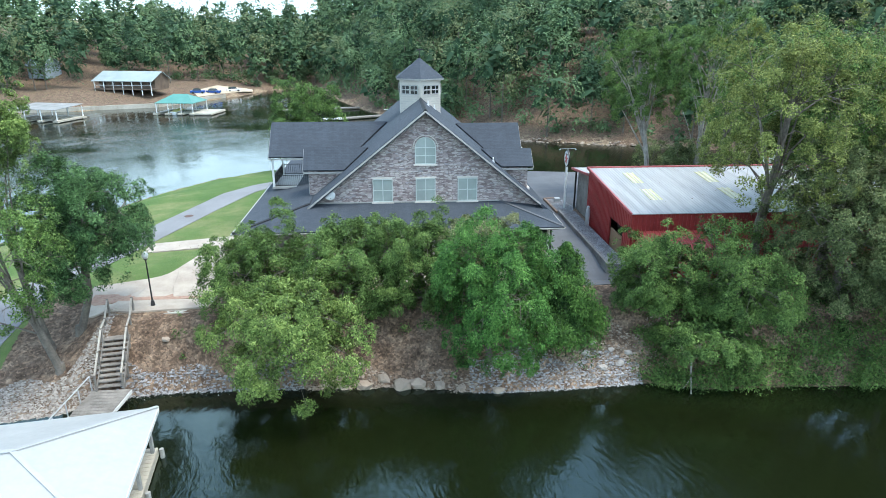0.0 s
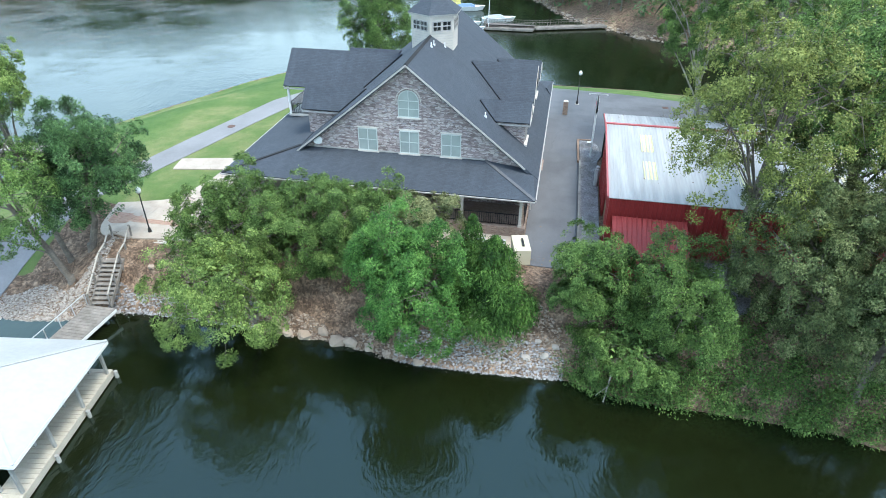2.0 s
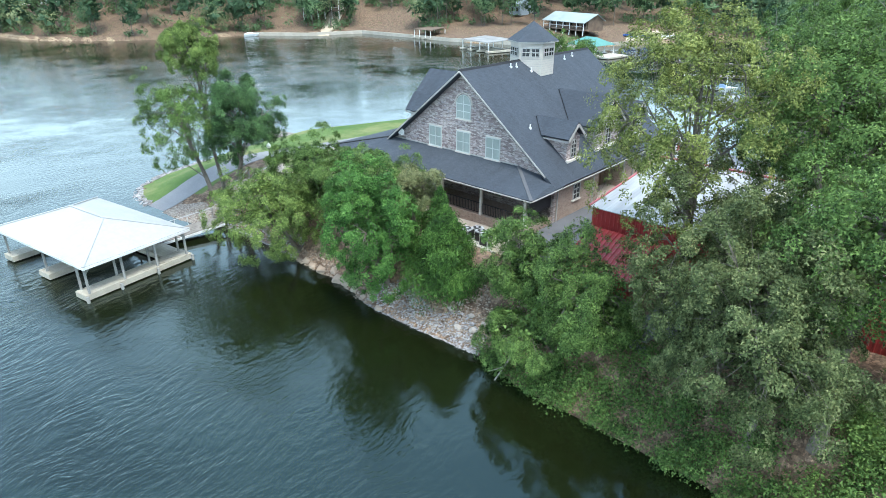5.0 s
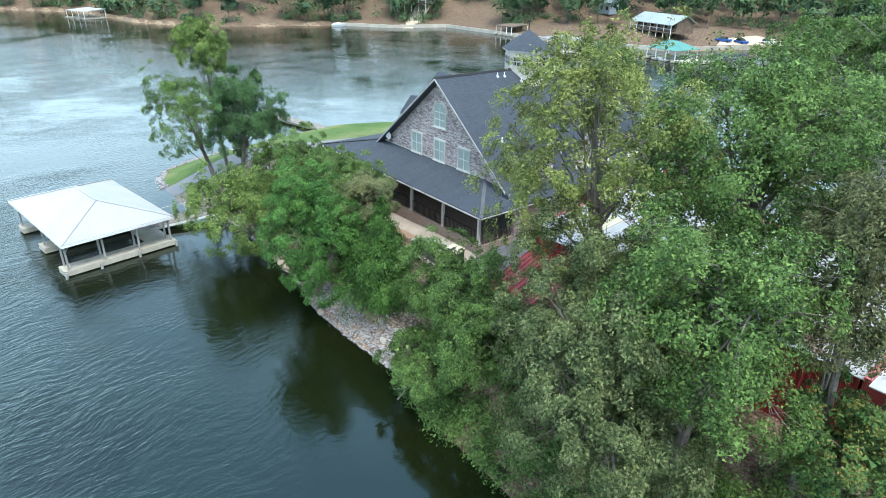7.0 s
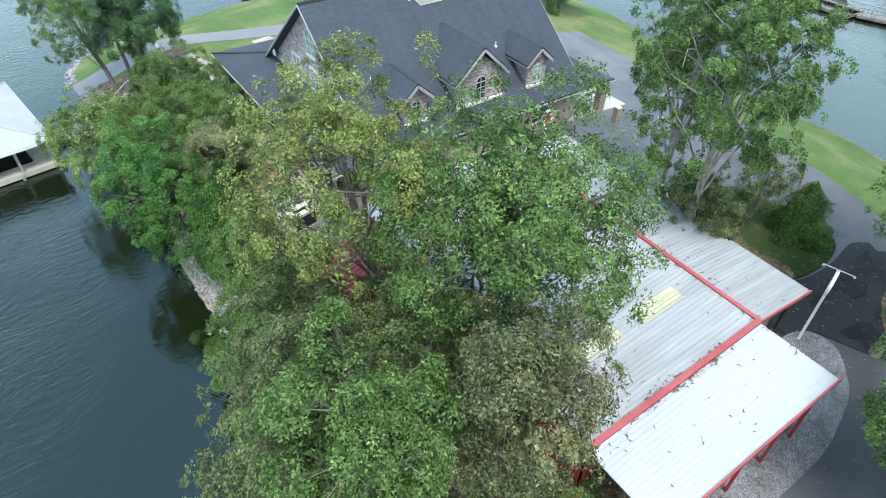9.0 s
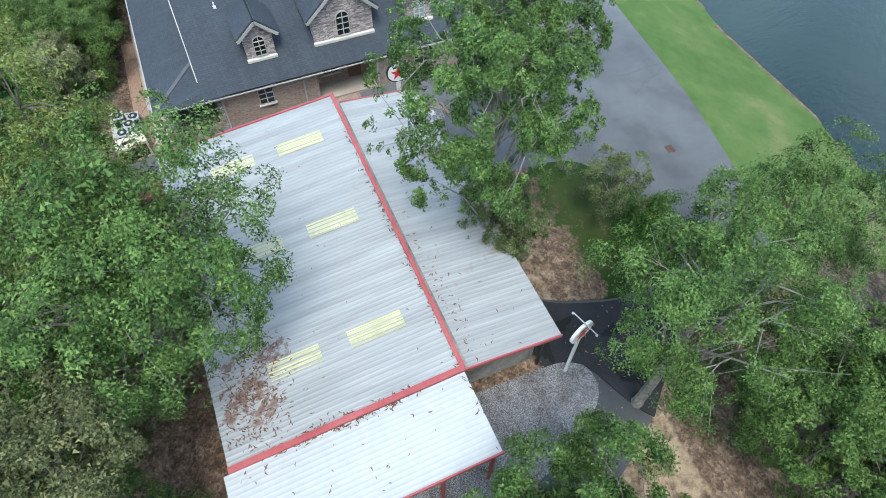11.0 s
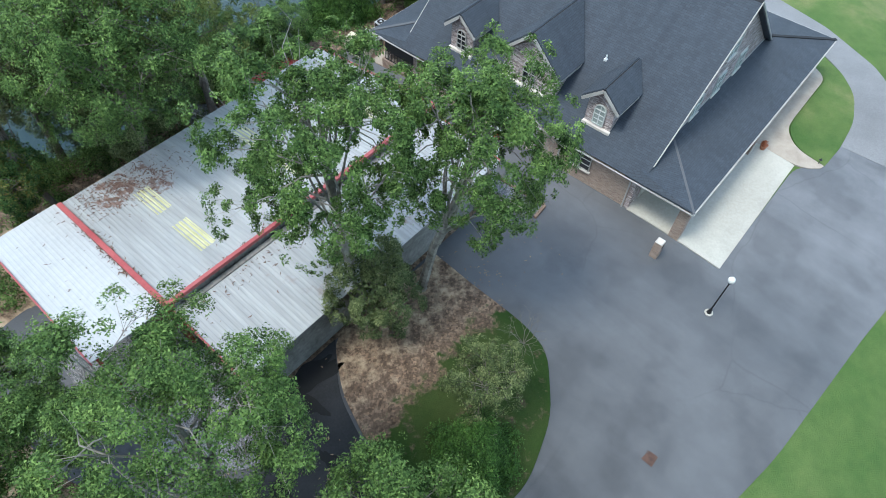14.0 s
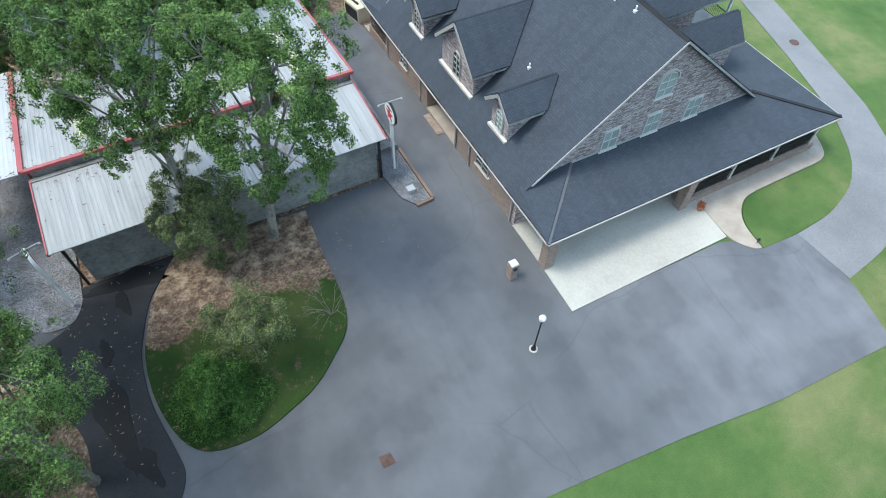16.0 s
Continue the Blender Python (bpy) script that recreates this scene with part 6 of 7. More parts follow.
for k in range(6):
    q = Vector(ga[0]).lerp(Vector(gb[0]), k / 5)
    hr.beam(q, q + Vector((0, 0, 0.9)), 0.05, 0.05, up=(0, 1, 0))
part("handrail", hr, WHITEMETAL, gang, "grey metal handrail")

stairs = thing("bank_stairs", (-19, 33, 0.5), "weathered grey timber stairs up the bank", "stairs")
sd = (Vector((-19.6, 37.2, 0)) - Vector((-18.75, 32.4, 0))).normalized()
sn = Vector((sd.y, -sd.x, 0))
q0 = Vector((-18.75, 32.35, 0.95))
steps, levels = [], []
run, rise = 0.29, 0.187
d_, z_ = 0.0, 0.95
for k in range(14):
    long = 1.05 if k == 9 else run
    z_ += rise
    c = q0 + sd * (d_ + long / 2)
    a, b = c - sd * (long / 2 - 0.01), c + sd * (long / 2 + 0.02)
    w = 0.66
    ring = [a - sn * w, a + sn * w, b + sn * w, b - sn * w]
    ring = ring[::-1] if (ring[1] - ring[0]).cross(ring[2] - ring[0]).z < 0 else ring
    part("tread", Shape().hexa([Vector((p.x, p.y, z_ - 0.06)) for p in ring], [Vector((p.x, p.y, z_)) for p in ring]), WOOD, stairs)
    levels.append((d_ + long / 2, z_))
    d_ += long
end_d, end_z = d_, z_
knots = [(0.0, 0.95), (9 * run, 0.95 + 9 * rise), (9 * run + 1.05, 0.95 + 10 * rise), (end_d, end_z)]
for s in (-1, 1):
    st, rl_ = Shape(), Shape()
    for (d0, z0), (d1, z1) in zip(knots[:-1], knots[1:]):
        a, b = q0 + sd * d0 + sn * (0.7 * s), q0 + sd * d1 + sn * (0.7 * s)
        st.beam((a.x, a.y, z0 - 0.05), (b.x, b.y, z1 - 0.05), 0.06, 0.28)
        rl_.beam((a.x, a.y, z0 + 0.95), (b.x, b.y, z1 + 0.95), 0.1, 0.06)
    part("stringer", st, WOOD, stairs)
    part("handrail", rl_, plain("sun_bleached_rail", (0.30, 0.27, 0.23), (0.42, 0.39, 0.34), 0.85), stairs, "sun-bleached handrail")
    for d0, z0 in knots + [(4.5 * run, 0.95 + 4.5 * rise)]:
        a = q0 + sd * d0 + sn * (0.7 * s)
        part("post", Shape().beam((a.x, a.y, z0 - 0.9), (a.x, a.y, z0 + 1.0), 0.1, 0.1, up=(0, 1, 0)), WOOD, stairs)


# ---- lamps, signs and small fixtures ----
GLOBE = plain("milky_globe", (0.66, 0.66, 0.62), (0.78, 0.78, 0.74), 0.3, 2, 8, relief=0.02)


def street_lamp(x, y, h=3.62):
    z = hz(x, y) + 0.06
    lamp = thing("street_lamp", (x, y, z), "black iron lamp post with milky globe", "lamp post", "yard lamps")
    part("footing", Shape().tube((x, y, z - 0.3), (x, y, z + 0.05), 0.27, 0.25, 14), CONCRETE, lamp, "round concrete footing")
    part("base", Shape().tube((x, y, z + 0.05), (x, y, z + 0.4), 0.15, 0.09, 10), DARKMETAL, lamp)
    part("pole", Shape().tube((x, y, z + 0.35), (x, y, z + h - 0.42), 0.05, 0.04, 8).tube((x, y, z + h - 0.5), (x, y, z + h - 0.36), 0.05, 0.13, 10), DARKMETAL, lamp)
    part("globe", Shape().ball((x, y, z + h - 0.16), 0.2, 12, 8, 1.15), GLOBE, lamp, "milky white globe")
    part("cap", Shape().tube((x, y, z + h + 0.05), (x, y, z + h + 0.16), 0.08, 0.01, 8), GLOBE, lamp)


street_lamp(12.55, 72.3)
street_lamp(-18.05, 38.15)

pz_ = hz(11.3, 67.8)
pier = thing("brick_pier", (11.3, 67.8, pz_), "square brick pier with pale stone cap", "pier")
part("shaft", Shape().box(11.05, 11.55, 67.55, 68.05, pz_ - 0.1, pz_ + 1.42), BRICK, pier)
part("cap", Shape().hexa([(11.05, 67.55, pz_ + 1.42), (11.55, 67.55, pz_ + 1.42), (11.55, 68.05, pz_ + 1.42), (11.05, 68.05, pz_ + 1.42)], [(11.1, 67.6, pz_ + 1.5), (11.5, 67.6, pz_ + 1.5), (11.5, 68.0, pz_ + 1.5), (11.1, 68.0, pz_ + 1.5)]), LEDGE, pier, "pale stone cap")
part("plaque", Shape().tube((11.3, 68.05, pz_ + 1.1), (11.3, 68.09, pz_ + 1.1), 0.13, 0.13, 12), DARKMETAL, pier, "round dark plaque")

SIGNRED = plain("sign_red", (0.42, 0.02, 0.02), (0.5, 0.03, 0.03), 0.4)


def roundel(x, y, z0, zc, r, label, rim=DARKMETAL, half=0.13):
    """A round painted sign on a pale post, facing along x, with a small lamp bar over it."""
    s_ = thing("pole_sign", (x, y, z0), label, "sign")
    part("post", Shape().box(x - 0.07, x + 0.07, y - half, y + half, z0 - 0.3, zc - r + 0.1), WHITEPAINT, s_)
    ang = [2 * math.pi * k / 28 for k in range(28)]
    part("rim", Shape().hexa([(x - 0.07, y + r * math.cos(t), zc + r * math.sin(t)) for t in ang], [(x + 0.07, y + r * math.cos(t), zc + r * math.sin(t)) for t in ang]), rim, s_, "painted rim")
    for sx_ in (-1, 1):
        a0, a1 = (x + 0.07 * sx_, x + 0.085 * sx_)
        lo, hi = min(a0, a1), max(a0, a1)
        part("face", Shape().hexa([(lo, y + 0.9 * r * math.cos(t), zc + 0.9 * r * math.sin(t)) for t in ang], [(hi, y + 0.9 * r * math.cos(t), zc + 0.9 * r * math.sin(t)) for t in ang]), WHITEPAINT, s_, "white sign face")
        star = []
        for k in range(10):
            rr = r * (0.68 if k % 2 == 0 else 0.28)
            t = math.pi / 2 + k * math.pi / 5
            star.append((y + rr * math.cos(t), zc - 0.08 * r + rr * math.sin(t)))
        st = Shape()
        lo, hi = (x + 0.086, x + 0.1) if sx_ > 0 else (x - 0.1, x - 0.086)
        for k in range(10):
            (y0, za), (y1, zb) = star[k], star[(k + 1) % 10]
            st.hexa([(lo, y, zc - 0.08 * r), (lo, y0, za), (lo, y1, zb)], [(hi, y, zc - 0.08 * r), (hi, y0, za), (hi, y1, zb)])
        part("emblem", st, SIGNRED, s_, "plain red star shape")
        part("band", Shape().box(lo, hi, y - 0.42 * r, y + 0.42 * r, zc + 0.42 * r, zc + 0.56 * r), DARKMETAL, s_, "dark bar of lettering")
    part("lamp_bar", Shape().beam((x - 0.75, y, zc + r + 0.12), (x + 0.75, y, zc + r + 0.12), 0.04).beam((x, y, zc + r), (x, y, zc + r + 0.14), 0.04, 0.04, up=(0, 1, 0)).ball((x - 0.75, y, zc + r + 0.06), 0.07, 8, 5).ball((x + 0.75, y, zc + r + 0.06), 0.07, 8, 5), WHITEMETAL, s_, "thin lamp bar")
    return s_


roundel(13.85, 56.92, 4.2, 9.05, 0.78, "round white sign with red star shape on a pale post")
old = roundel(34.4, 58.4, hz(34.4, 58.4), 8.7, 0.72, "old round white sign on a thin post over the gravel", WHITEPAINT, 0.07)
old.rotation_euler = (0, 0, radians(16))

# gravel bed and raised walk beside the barn
bed = Shape()
ring = [(12.85, 60.35), (12.95, 55.6), (14.4, 55.6), (14.85, 57.2), (14.5, 59.6), (13.9, 60.45)]
bed.hexa([(x, y, 3.7) for x, y in ring], [(x, y, 4.26) for x, y in ring])
gb_ = thing("gravel_bed", (13.7, 58, 3.9), "raised gravel bed with a timber kerb", "planting bed")
part("gravel", bed, GRAVEL, gb_)
TIMBER = plain("brown_sleeper", (0.16, 0.10, 0.07), (0.28, 0.19, 0.13), 0.85, 1, 12)
for a, b in (((12.82, 55.5, 4.15), (12.72, 60.4, 4.15)), ((12.72, 60.45, 4.15), (13.95, 60.55, 4.15))):
    part("kerb", Shape().beam(a, b, 0.18, 0.36), TIMBER, gb_, "brown timber kerb")
solo("utility_box", Shape().box(13.55, 14.0, 59.1, 59.5, 4.25, 4.55).box(13.52, 14.03, 59.07, 59.53, 4.55, 4.6), WHITEMETAL, "small grey utility box standing in the gravel bed", "utility box")
rw = thing("raised_walk", (13.7, 48, 3.9), "raised concrete walk along the barn wall", "walkway")
part("top", Shape().box(13.05, 14.4, 41.2, 55.2, 3.8, 4.42), GRAVEL, rw, "grey slab surface")
part("kerb", Shape().box(12.85, 13.04, 41.1, 55.3, 3.8, 4.5), GREYWALL, rw, "stained kerb")
# simple figure shape added where a pale rack stands against the wall
solo("rack_figure", Shape().tube((14.2, 50.6, 4.42), (14.2, 50.6, 5.3), 0.16, 0.2, 8).tube((14.2, 50.6, 5.3), (14.2, 50.6, 5.9), 0.2, 0.16, 8).ball((14.2, 50.6, 6.05), 0.14, 8, 6), WHITEMETAL, "plain pale upright shape standing in for a rack by the barn wall", "statue")

# cooling units south of the porch
UNIT = plain("grey_unit_casing", (0.34, 0.35, 0.36), (0.46, 0.47, 0.48), 0.5, 1, 30)


def cooling_unit(x, y):
    z = hz(x, y) + 0.1
    u = thing("cooling_unit", (x, y, z), "grey outdoor cooling unit with a round fan grille", "air conditioner", "cooling units")
    part("casing", Shape().box(x - 0.38, x + 0.38, y - 0.38, y + 0.38, z, z + 0.88), UNIT, u)
    part("louvres", Shape().box(x - 0.39, x + 0.39, y - 0.33, y + 0.33, z + 0.12, z + 0.78).box(x - 0.33, x + 0.33, y - 0.39, y + 0.39, z + 0.12, z + 0.78), DARKMETAL, u, "dark louvred sides")
    part("grille", Shape().tube((x, y, z + 0.88), (x, y, z + 0.9), 0.31, 0.31, 16), DARKMETAL, u, "dark fan grille")
    part("fan_hub", Shape().tube((x, y, z + 0.9), (x, y, z + 0.93), 0.12, 0.1, 10), UNIT, u)


for x, y in ((7.75, 39.1), (7.6, 40.0), (6.0, 39.0), (6.2, 39.95), (6.9, 39.6)):
    cooling_unit(x, y)
gen = thing("generator", (8.9, 39.5, 4.1), "cream metal generator housing with dark vents", "generator")
CREAM = plain("cream_casing", (0.52, 0.47, 0.33), (0.62, 0.57, 0.42), 0.5)
GF = frame_at(9.1, 39.5, 12)
gz = hz(9.1, 39.5)
q = [GF(-0.55, -1.0, 0), GF(0.55, -1.0, 0), GF(0.55, 1.0, 0), GF(-0.55, 1.0, 0)]
part("casing", Shape().hexa([(x, y, gz) for x, y, _ in q], [(x, y, gz + 1.35) for x, y, _ in q]), CREAM, gen)
q = [GF(0.55, -0.85, 0), GF(0.57, -0.85, 0), GF(0.57, 0.85, 0), GF(0.55, 0.85, 0)]
part("vent", Shape().hexa([(x, y, gz + 0.2) for x, y, _ in q], [(x, y, gz + 1.15) for x, y, _ in q]), DARKMETAL, gen, "dark vent opening")
part("exhaust", Shape().beam(GF(0.1, -0.5, gz + 1.42), GF(0.1, 0.4, gz + 1.42), 0.14, 0.12), DARKMETAL, gen)

# block retaining wall and covers in the paving
wall_t = thing("retaining_wall", (-15.4, 37.2, 2.6), "low grey block retaining wall above the bank", "retaining wall")
BLOCK = plain("grey_blocks", (0.22, 0.22, 0.215), (0.36, 0.355, 0.34), 0.9, 1.0, 9)
rng_ = np.random.default_rng(3)
for row in range(4):
    for k in range(8):
        x0 = -16.9 + 0.42 * k + (0.21 if row % 2 else 0)
        dy = float(rng_.normal()) * 0.012
        part("block", Shape().box(x0, x0 + 0.405, 36.95 + dy, 37.25 + dy, 2.55 + 0.22 * row, 2.755 + 0.22 * row), BLOCK, wall_t)
part("coping", Shape().box(-17.0, -13.3, 36.9, 37.3, 3.43, 3.52), CONCRETE, wall_t)
RUST = plain("rusted_grate", (0.05, 0.03, 0.025), (0.13, 0.07, 0.05), 0.8, 3, 20)
dr = thing("drain_grate", (22.27, 74.0, hz(22.27, 74)), "rusty square drain grate set in asphalt", "drain grate")
dz_ = hz(22.27, 74) + 0.05
part("frame", Shape().box(21.95, 22.6, 73.68, 74.32, dz_ - 0.1, dz_ + 0.02), RUST, dr)
for k in range(5):
    part("bar", Shape().box(22.0 + 0.12 * k, 22.06 + 0.12 * k, 73.72, 74.28, dz_ + 0.02, dz_ + 0.045), RUST, dr)
solo("manhole_cover", Shape().tube((-21.9, 58.45, hz(-21.9, 58.45) + 0.02), (-21.9, 58.45, hz(-21.9, 58.45) + 0.075), 0.42, 0.4, 18), RUST, "dark round manhole cover in the drive", "manhole cover")
path_l = thing("path_light", (-4.0, 72.6, hz(-4, 72.6)), "small dark path light at the end of the walk", "path light")
part("stem", Shape().tube((-4.0, 72.5, hz(-4, 72.5)), (-4.0, 72.5, hz(-4, 72.5) + 0.5), 0.03, 0.03, 6), DARKMETAL, path_l)
part("hood", Shape().tube((-4.0, 72.5, hz(-4, 72.5) + 0.48), (-4.0, 72.5, hz(-4, 72.5) + 0.6), 0.12, 0.04, 8), DARKMETAL, path_l)
pl = thing("flower_pot", (-2.3, 68.9, hz(-2.3, 68.9)), "terracotta pot of orange flowers by the pier", "flower pot")
fz = hz(-2.3, 68.9) + 0.1
part("pot", Shape().tube((-2.3, 68.9, fz), (-2.3, 68.9, fz + 0.36), 0.16, 0.24, 12), plain("terracotta", (0.30, 0.12, 0.07), (0.4, 0.18, 0.1), 0.8), pl)
rg = np.random.default_rng(8)
fv = leaf_cloud(rg, np.array([[-2.3, 68.9, fz + 0.55]]), np.array([0.26]), 200, 0.08, 0.7) - np.array(ORIGIN[pl])
fo = new("blooms", array_mesh("blooms", fv, np.arange(len(fv)).reshape(-1, 3), plain("orange_petals", (0.20, 0.05, 0.02), (0.34, 0.10, 0.035), 0.7)))
fo.parent = pl

# ---- stones along the shore ----
OCTA = np.array([(1, 0.1, 0.1), (-0.1, 1, 0), (-1, -0.1, 0.1), (0.1, -1, 0), (0.15, 0.1, 0.9), (0, 0, -0.9)])
OCTAF = [(0, 1, 4), (1, 2, 4), (2, 3, 4), (3, 0, 4), (1, 0, 5), (2, 1, 5), (3, 2, 5), (0, 3, 5)]
ICO = np.array([(0, 0, 1), (0.894, 0, 0.447), (0.276, 0.851, 0.447), (-0.724, 0.526, 0.447), (-0.724, -0.526, 0.447), (0.276, -0.851, 0.447),
                (0.724, 0.526, -0.447), (-0.276, 0.851, -0.447), (-0.894, 0, -0.447), (-0.276, -0.851, -0.447), (0.724, -0.526, -0.447), (0, 0, -1)])
ICOF = [(0, 1, 2), (0, 2, 3), (0, 3, 4), (0, 4, 5), (0, 5, 1), (1, 6, 2), (2, 7, 3), (3, 8, 4), (4, 9, 5), (5, 10, 1), (6, 7, 2), (7, 8, 3), (8, 9, 4), (9, 10, 5), (10, 6, 1),
        (11, 7, 6), (11, 8, 7), (11, 9, 8), (11, 10, 9), (11, 6, 10)]


def stone_material(name, lo, hi):
    m, n, l, p = nodes_of(name)
    geo = n.new("ShaderNodeNewGeometry")
    f = math_node(n, l, 'ADD', math_node(n, l, 'MULTIPLY', geo.outputs["Random Per Island"], 0.7), math_node(n, l, 'MULTIPLY', noise_node(n, l, 6, 4, 0.6, geo.outputs["Position"]), 0.3))
    l.new(ramp(n, l, f, [(0.1, lo), (0.9, hi)]), p.inputs["Base Color"])
    p.inputs["Roughness"].default_value = 0.9
    return m


STONEGREY = stone_material("grey_riprap", (0.11, 0.106, 0.106), (0.38, 0.37, 0.37))
STONEPALE = stone_material("pale_limestone_rubble", (0.15, 0.125, 0.105), (0.44, 0.40, 0.355))
STONECLOD = stone_material("brown_clods", (0.09, 0.06, 0.045), (0.26, 0.19, 0.14))
STONETAN = stone_material("tan_rubble", (0.12, 0.092, 0.07), (0.40, 0.325, 0.255))


def stones(name, x0, x1, dmin, dmax, count, size, material, label, seed, ymin=-1e9, ymax=1e9):
    rng = np.random.default_rng(seed)
    V, F = [], []
    tries = rng.random((count * 12, 2))
    xs = x0 + (x1 - x0) * tries[:, 0]
    ys = (29 if ymin < 0 else ymin) + ((39 if ymax > 1e8 else ymax) - (29 if ymin < 0 else ymin)) * tries[:, 1]
    d = shore(xs, ys)
    lim = dmax * (0.75 + 0.35 * np.sin(xs * 0.9) * np.cos(xs * 0.37 + 1))
    ok = np.where((d > dmin) & (d < lim))[0][:count]
    zs = height(xs[ok], ys[ok])
    for x, y, z in zip(xs[ok], ys[ok], zs):
        s = size * (0.45 + rng.random() ** 2 * 1.3)
        a = rng.random() * 6.28
        v = OCTA * (1 + 0.22 * rng.normal(size=(6, 1))) * np.array([1.2, 0.85, 0.62]) * s
        c, sn_ = math.cos(a), math.sin(a)
        v = np.stack([c * v[:, 0] - sn_ * v[:, 1], sn_ * v[:, 0] + c * v[:, 1], v[:, 2]], 1) + np.array([x, y, max(z, -0.1) + 0.2 * s])
        k = len(V) * 6
        V.append(v)
        F += [(p + k, q + k, r + k) for p, q, r in OCTAF]
    me = bpy.data.meshes.new(name)
    me.from_pydata(np.concatenate(V).tolist(), [], F)
    me.materials.append(material)
    tagged(new(name, me), label, "stones", kind="stuff")


stones("shore_stones", -19, -8, -0.5, 1.5, 2800, 0.085, STONEGREY, "grey riprap stones along the waterline", 1)
stones("rubble_stones", -27, -19.8, -0.4, 4.0, 6000, 0.065, STONEPALE, "pale limestone rubble between ramp and stairs", 2)
stones("shore_stones", 2.0, 12.6, -0.4, 2.0, 4600, 0.075, STONEGREY, "grey riprap stones along the waterline", 3)
stones("shore_stones", -8, 2.5, -0.3, 1.1, 1300, 0.085, STONETAN, "tan broken stones along the waterline", 4)
stones("shore_stones", 7, 14.5, 0.4, 4.2, 2200, 0.07, STONETAN, "tan broken stones on the bank", 5)
stones("tip_stones", -41, -30, -0.5, 0.7, 700, 0.15, STONEGREY, "grey stones edging the lawn point", 6, 29, 44)
stones("far_shore_stones", -10, 45, -0.6, 1.0, 900, 0.27, STONETAN, "pale stones edging the far bank", 7, 108, 150)


stones("bank_clods", -27, 30, 0.8, 6.0, 2000, 0.05, STONECLOD, "small stones and clods scattered over the bank", 8, 31, 38.5)


def boulder(x, y, s, seed, material):
    rng = np.random.default_rng(seed)
    sh = Shape()
    v = ICO * (1 + 0.24 * rng.normal(size=(12, 1))) * np.array([1.15, 0.9, 0.8]) * s
    z = max(hz(x, y), 0)
    v = v + np.array([x, y, z + 0.2 * s])
    bm = bmesh.new()
    vs = [bm.verts.new(p) for p in v]
    for f in ICOF:
        bm.faces.new([vs[i] for i in f])
    bmesh.ops.subdivide_edges(bm, edges=bm.edges[:], cuts=1, use_grid_fill=True)
    for q in bm.verts:
        q.co += Vector(rng.normal(size=3)) * 0.06 * s
    bm.verts.index_update()
    sh.v = [tuple(q.co) for q in bm.verts]
    sh.f = [tuple(q.index for q in f.verts) for f in bm.faces]
    bm.free()
    solo("boulder", sh, material, "broken tan boulder at the water's edge", "boulder", group="shore boulders")


for k, (x, y, s) in enumerate(((-5.6, 33.1, 0.6), (-4.4, 33.0, 0.75), (-3.2, 33.4, 0.55), (-2.2, 33.0, 0.8), (-1.1, 32.9, 0.6), (0.2, 32.7, 0.5), (-6.6, 33.3, 0.5), (1.4, 32.4, 0.45), (3.6, 32.0, 0.4), (9.2, 33.5, 0.36), (9.8, 33.9, 0.3), (10.3, 33.0, 0.42), (10.9, 33.7, 0.3), (11.4, 33.2, 0.38), (12.0, 33.6, 0.3), (8.6, 33.9, 0.26), (-16.5, 35.4, 0.32), (-13.4, 35.2, 0.3))):
    boulder(x, y, s * 0.72, 40 + k, STONETAN if x < 5 else STONEPALE)
solo("dead_branch", Shape().tube((15.4, 32.2, 1.5), (15.0, 30.9, 0.0), 0.06, 0.05, 6).tube((15.2, 31.5, 0.75), (14.5, 31.0, 0.35), 0.035, 0.015, 5), PALEBARK, "bleached dead branch dipping into the water", "branch", origin=(15.0, 31, 0))


# ---- low growth on the banks ----
def undergrowth():
    rng = np.random.default_rng(21)
    P, R = [], []
    for x0, x1, y0, y1, n, zmax in ((12.5, 34, 31.2, 36.5, 210, 0.9), (33, 46, 36, 42.5, 60, 0.8), (43, 47, 44, 60, 60, 0.7), (-17, 2, 34.5, 37.2, 26, 0.35), (36.5, 41, 63, 74, 60, 0.7), (-1, 8, 35, 38, 26, 0.5), (31.5, 34, 28.5, 34, 30, 0.9), (12.8, 22, 29.6, 32.4, 130, 0.7), (21, 34, 27.6, 31.6, 150, 0.7), (13, 25, 32, 36, 70, 0.5)):
        for _ in range(n):
            x, y = x0 + (x1 - x0) * rng.random(), y0 + (y1 - y0) * rng.random()
            if shore(np.array([x]), np.array([y]))[0] < -0.2:
                continue
            r = zmax * (0.4 + 0.8 * rng.random())
            P.append((x, y, max(hz(x, y), 0) + r * 0.6))
            R.append(r)
    v = leaf_cloud(rng, np.array(P), np.array(R), 130000, 0.11, 0.8, 0.3, 0.7)
    tagged(new("undergrowth", array_mesh("undergrowth", v, np.arange(len(v)).reshape(-1, 3), LEAF["mid"])), "low green weeds and saplings along the bank", "undergrowth", kind="stuff")


undergrowth()


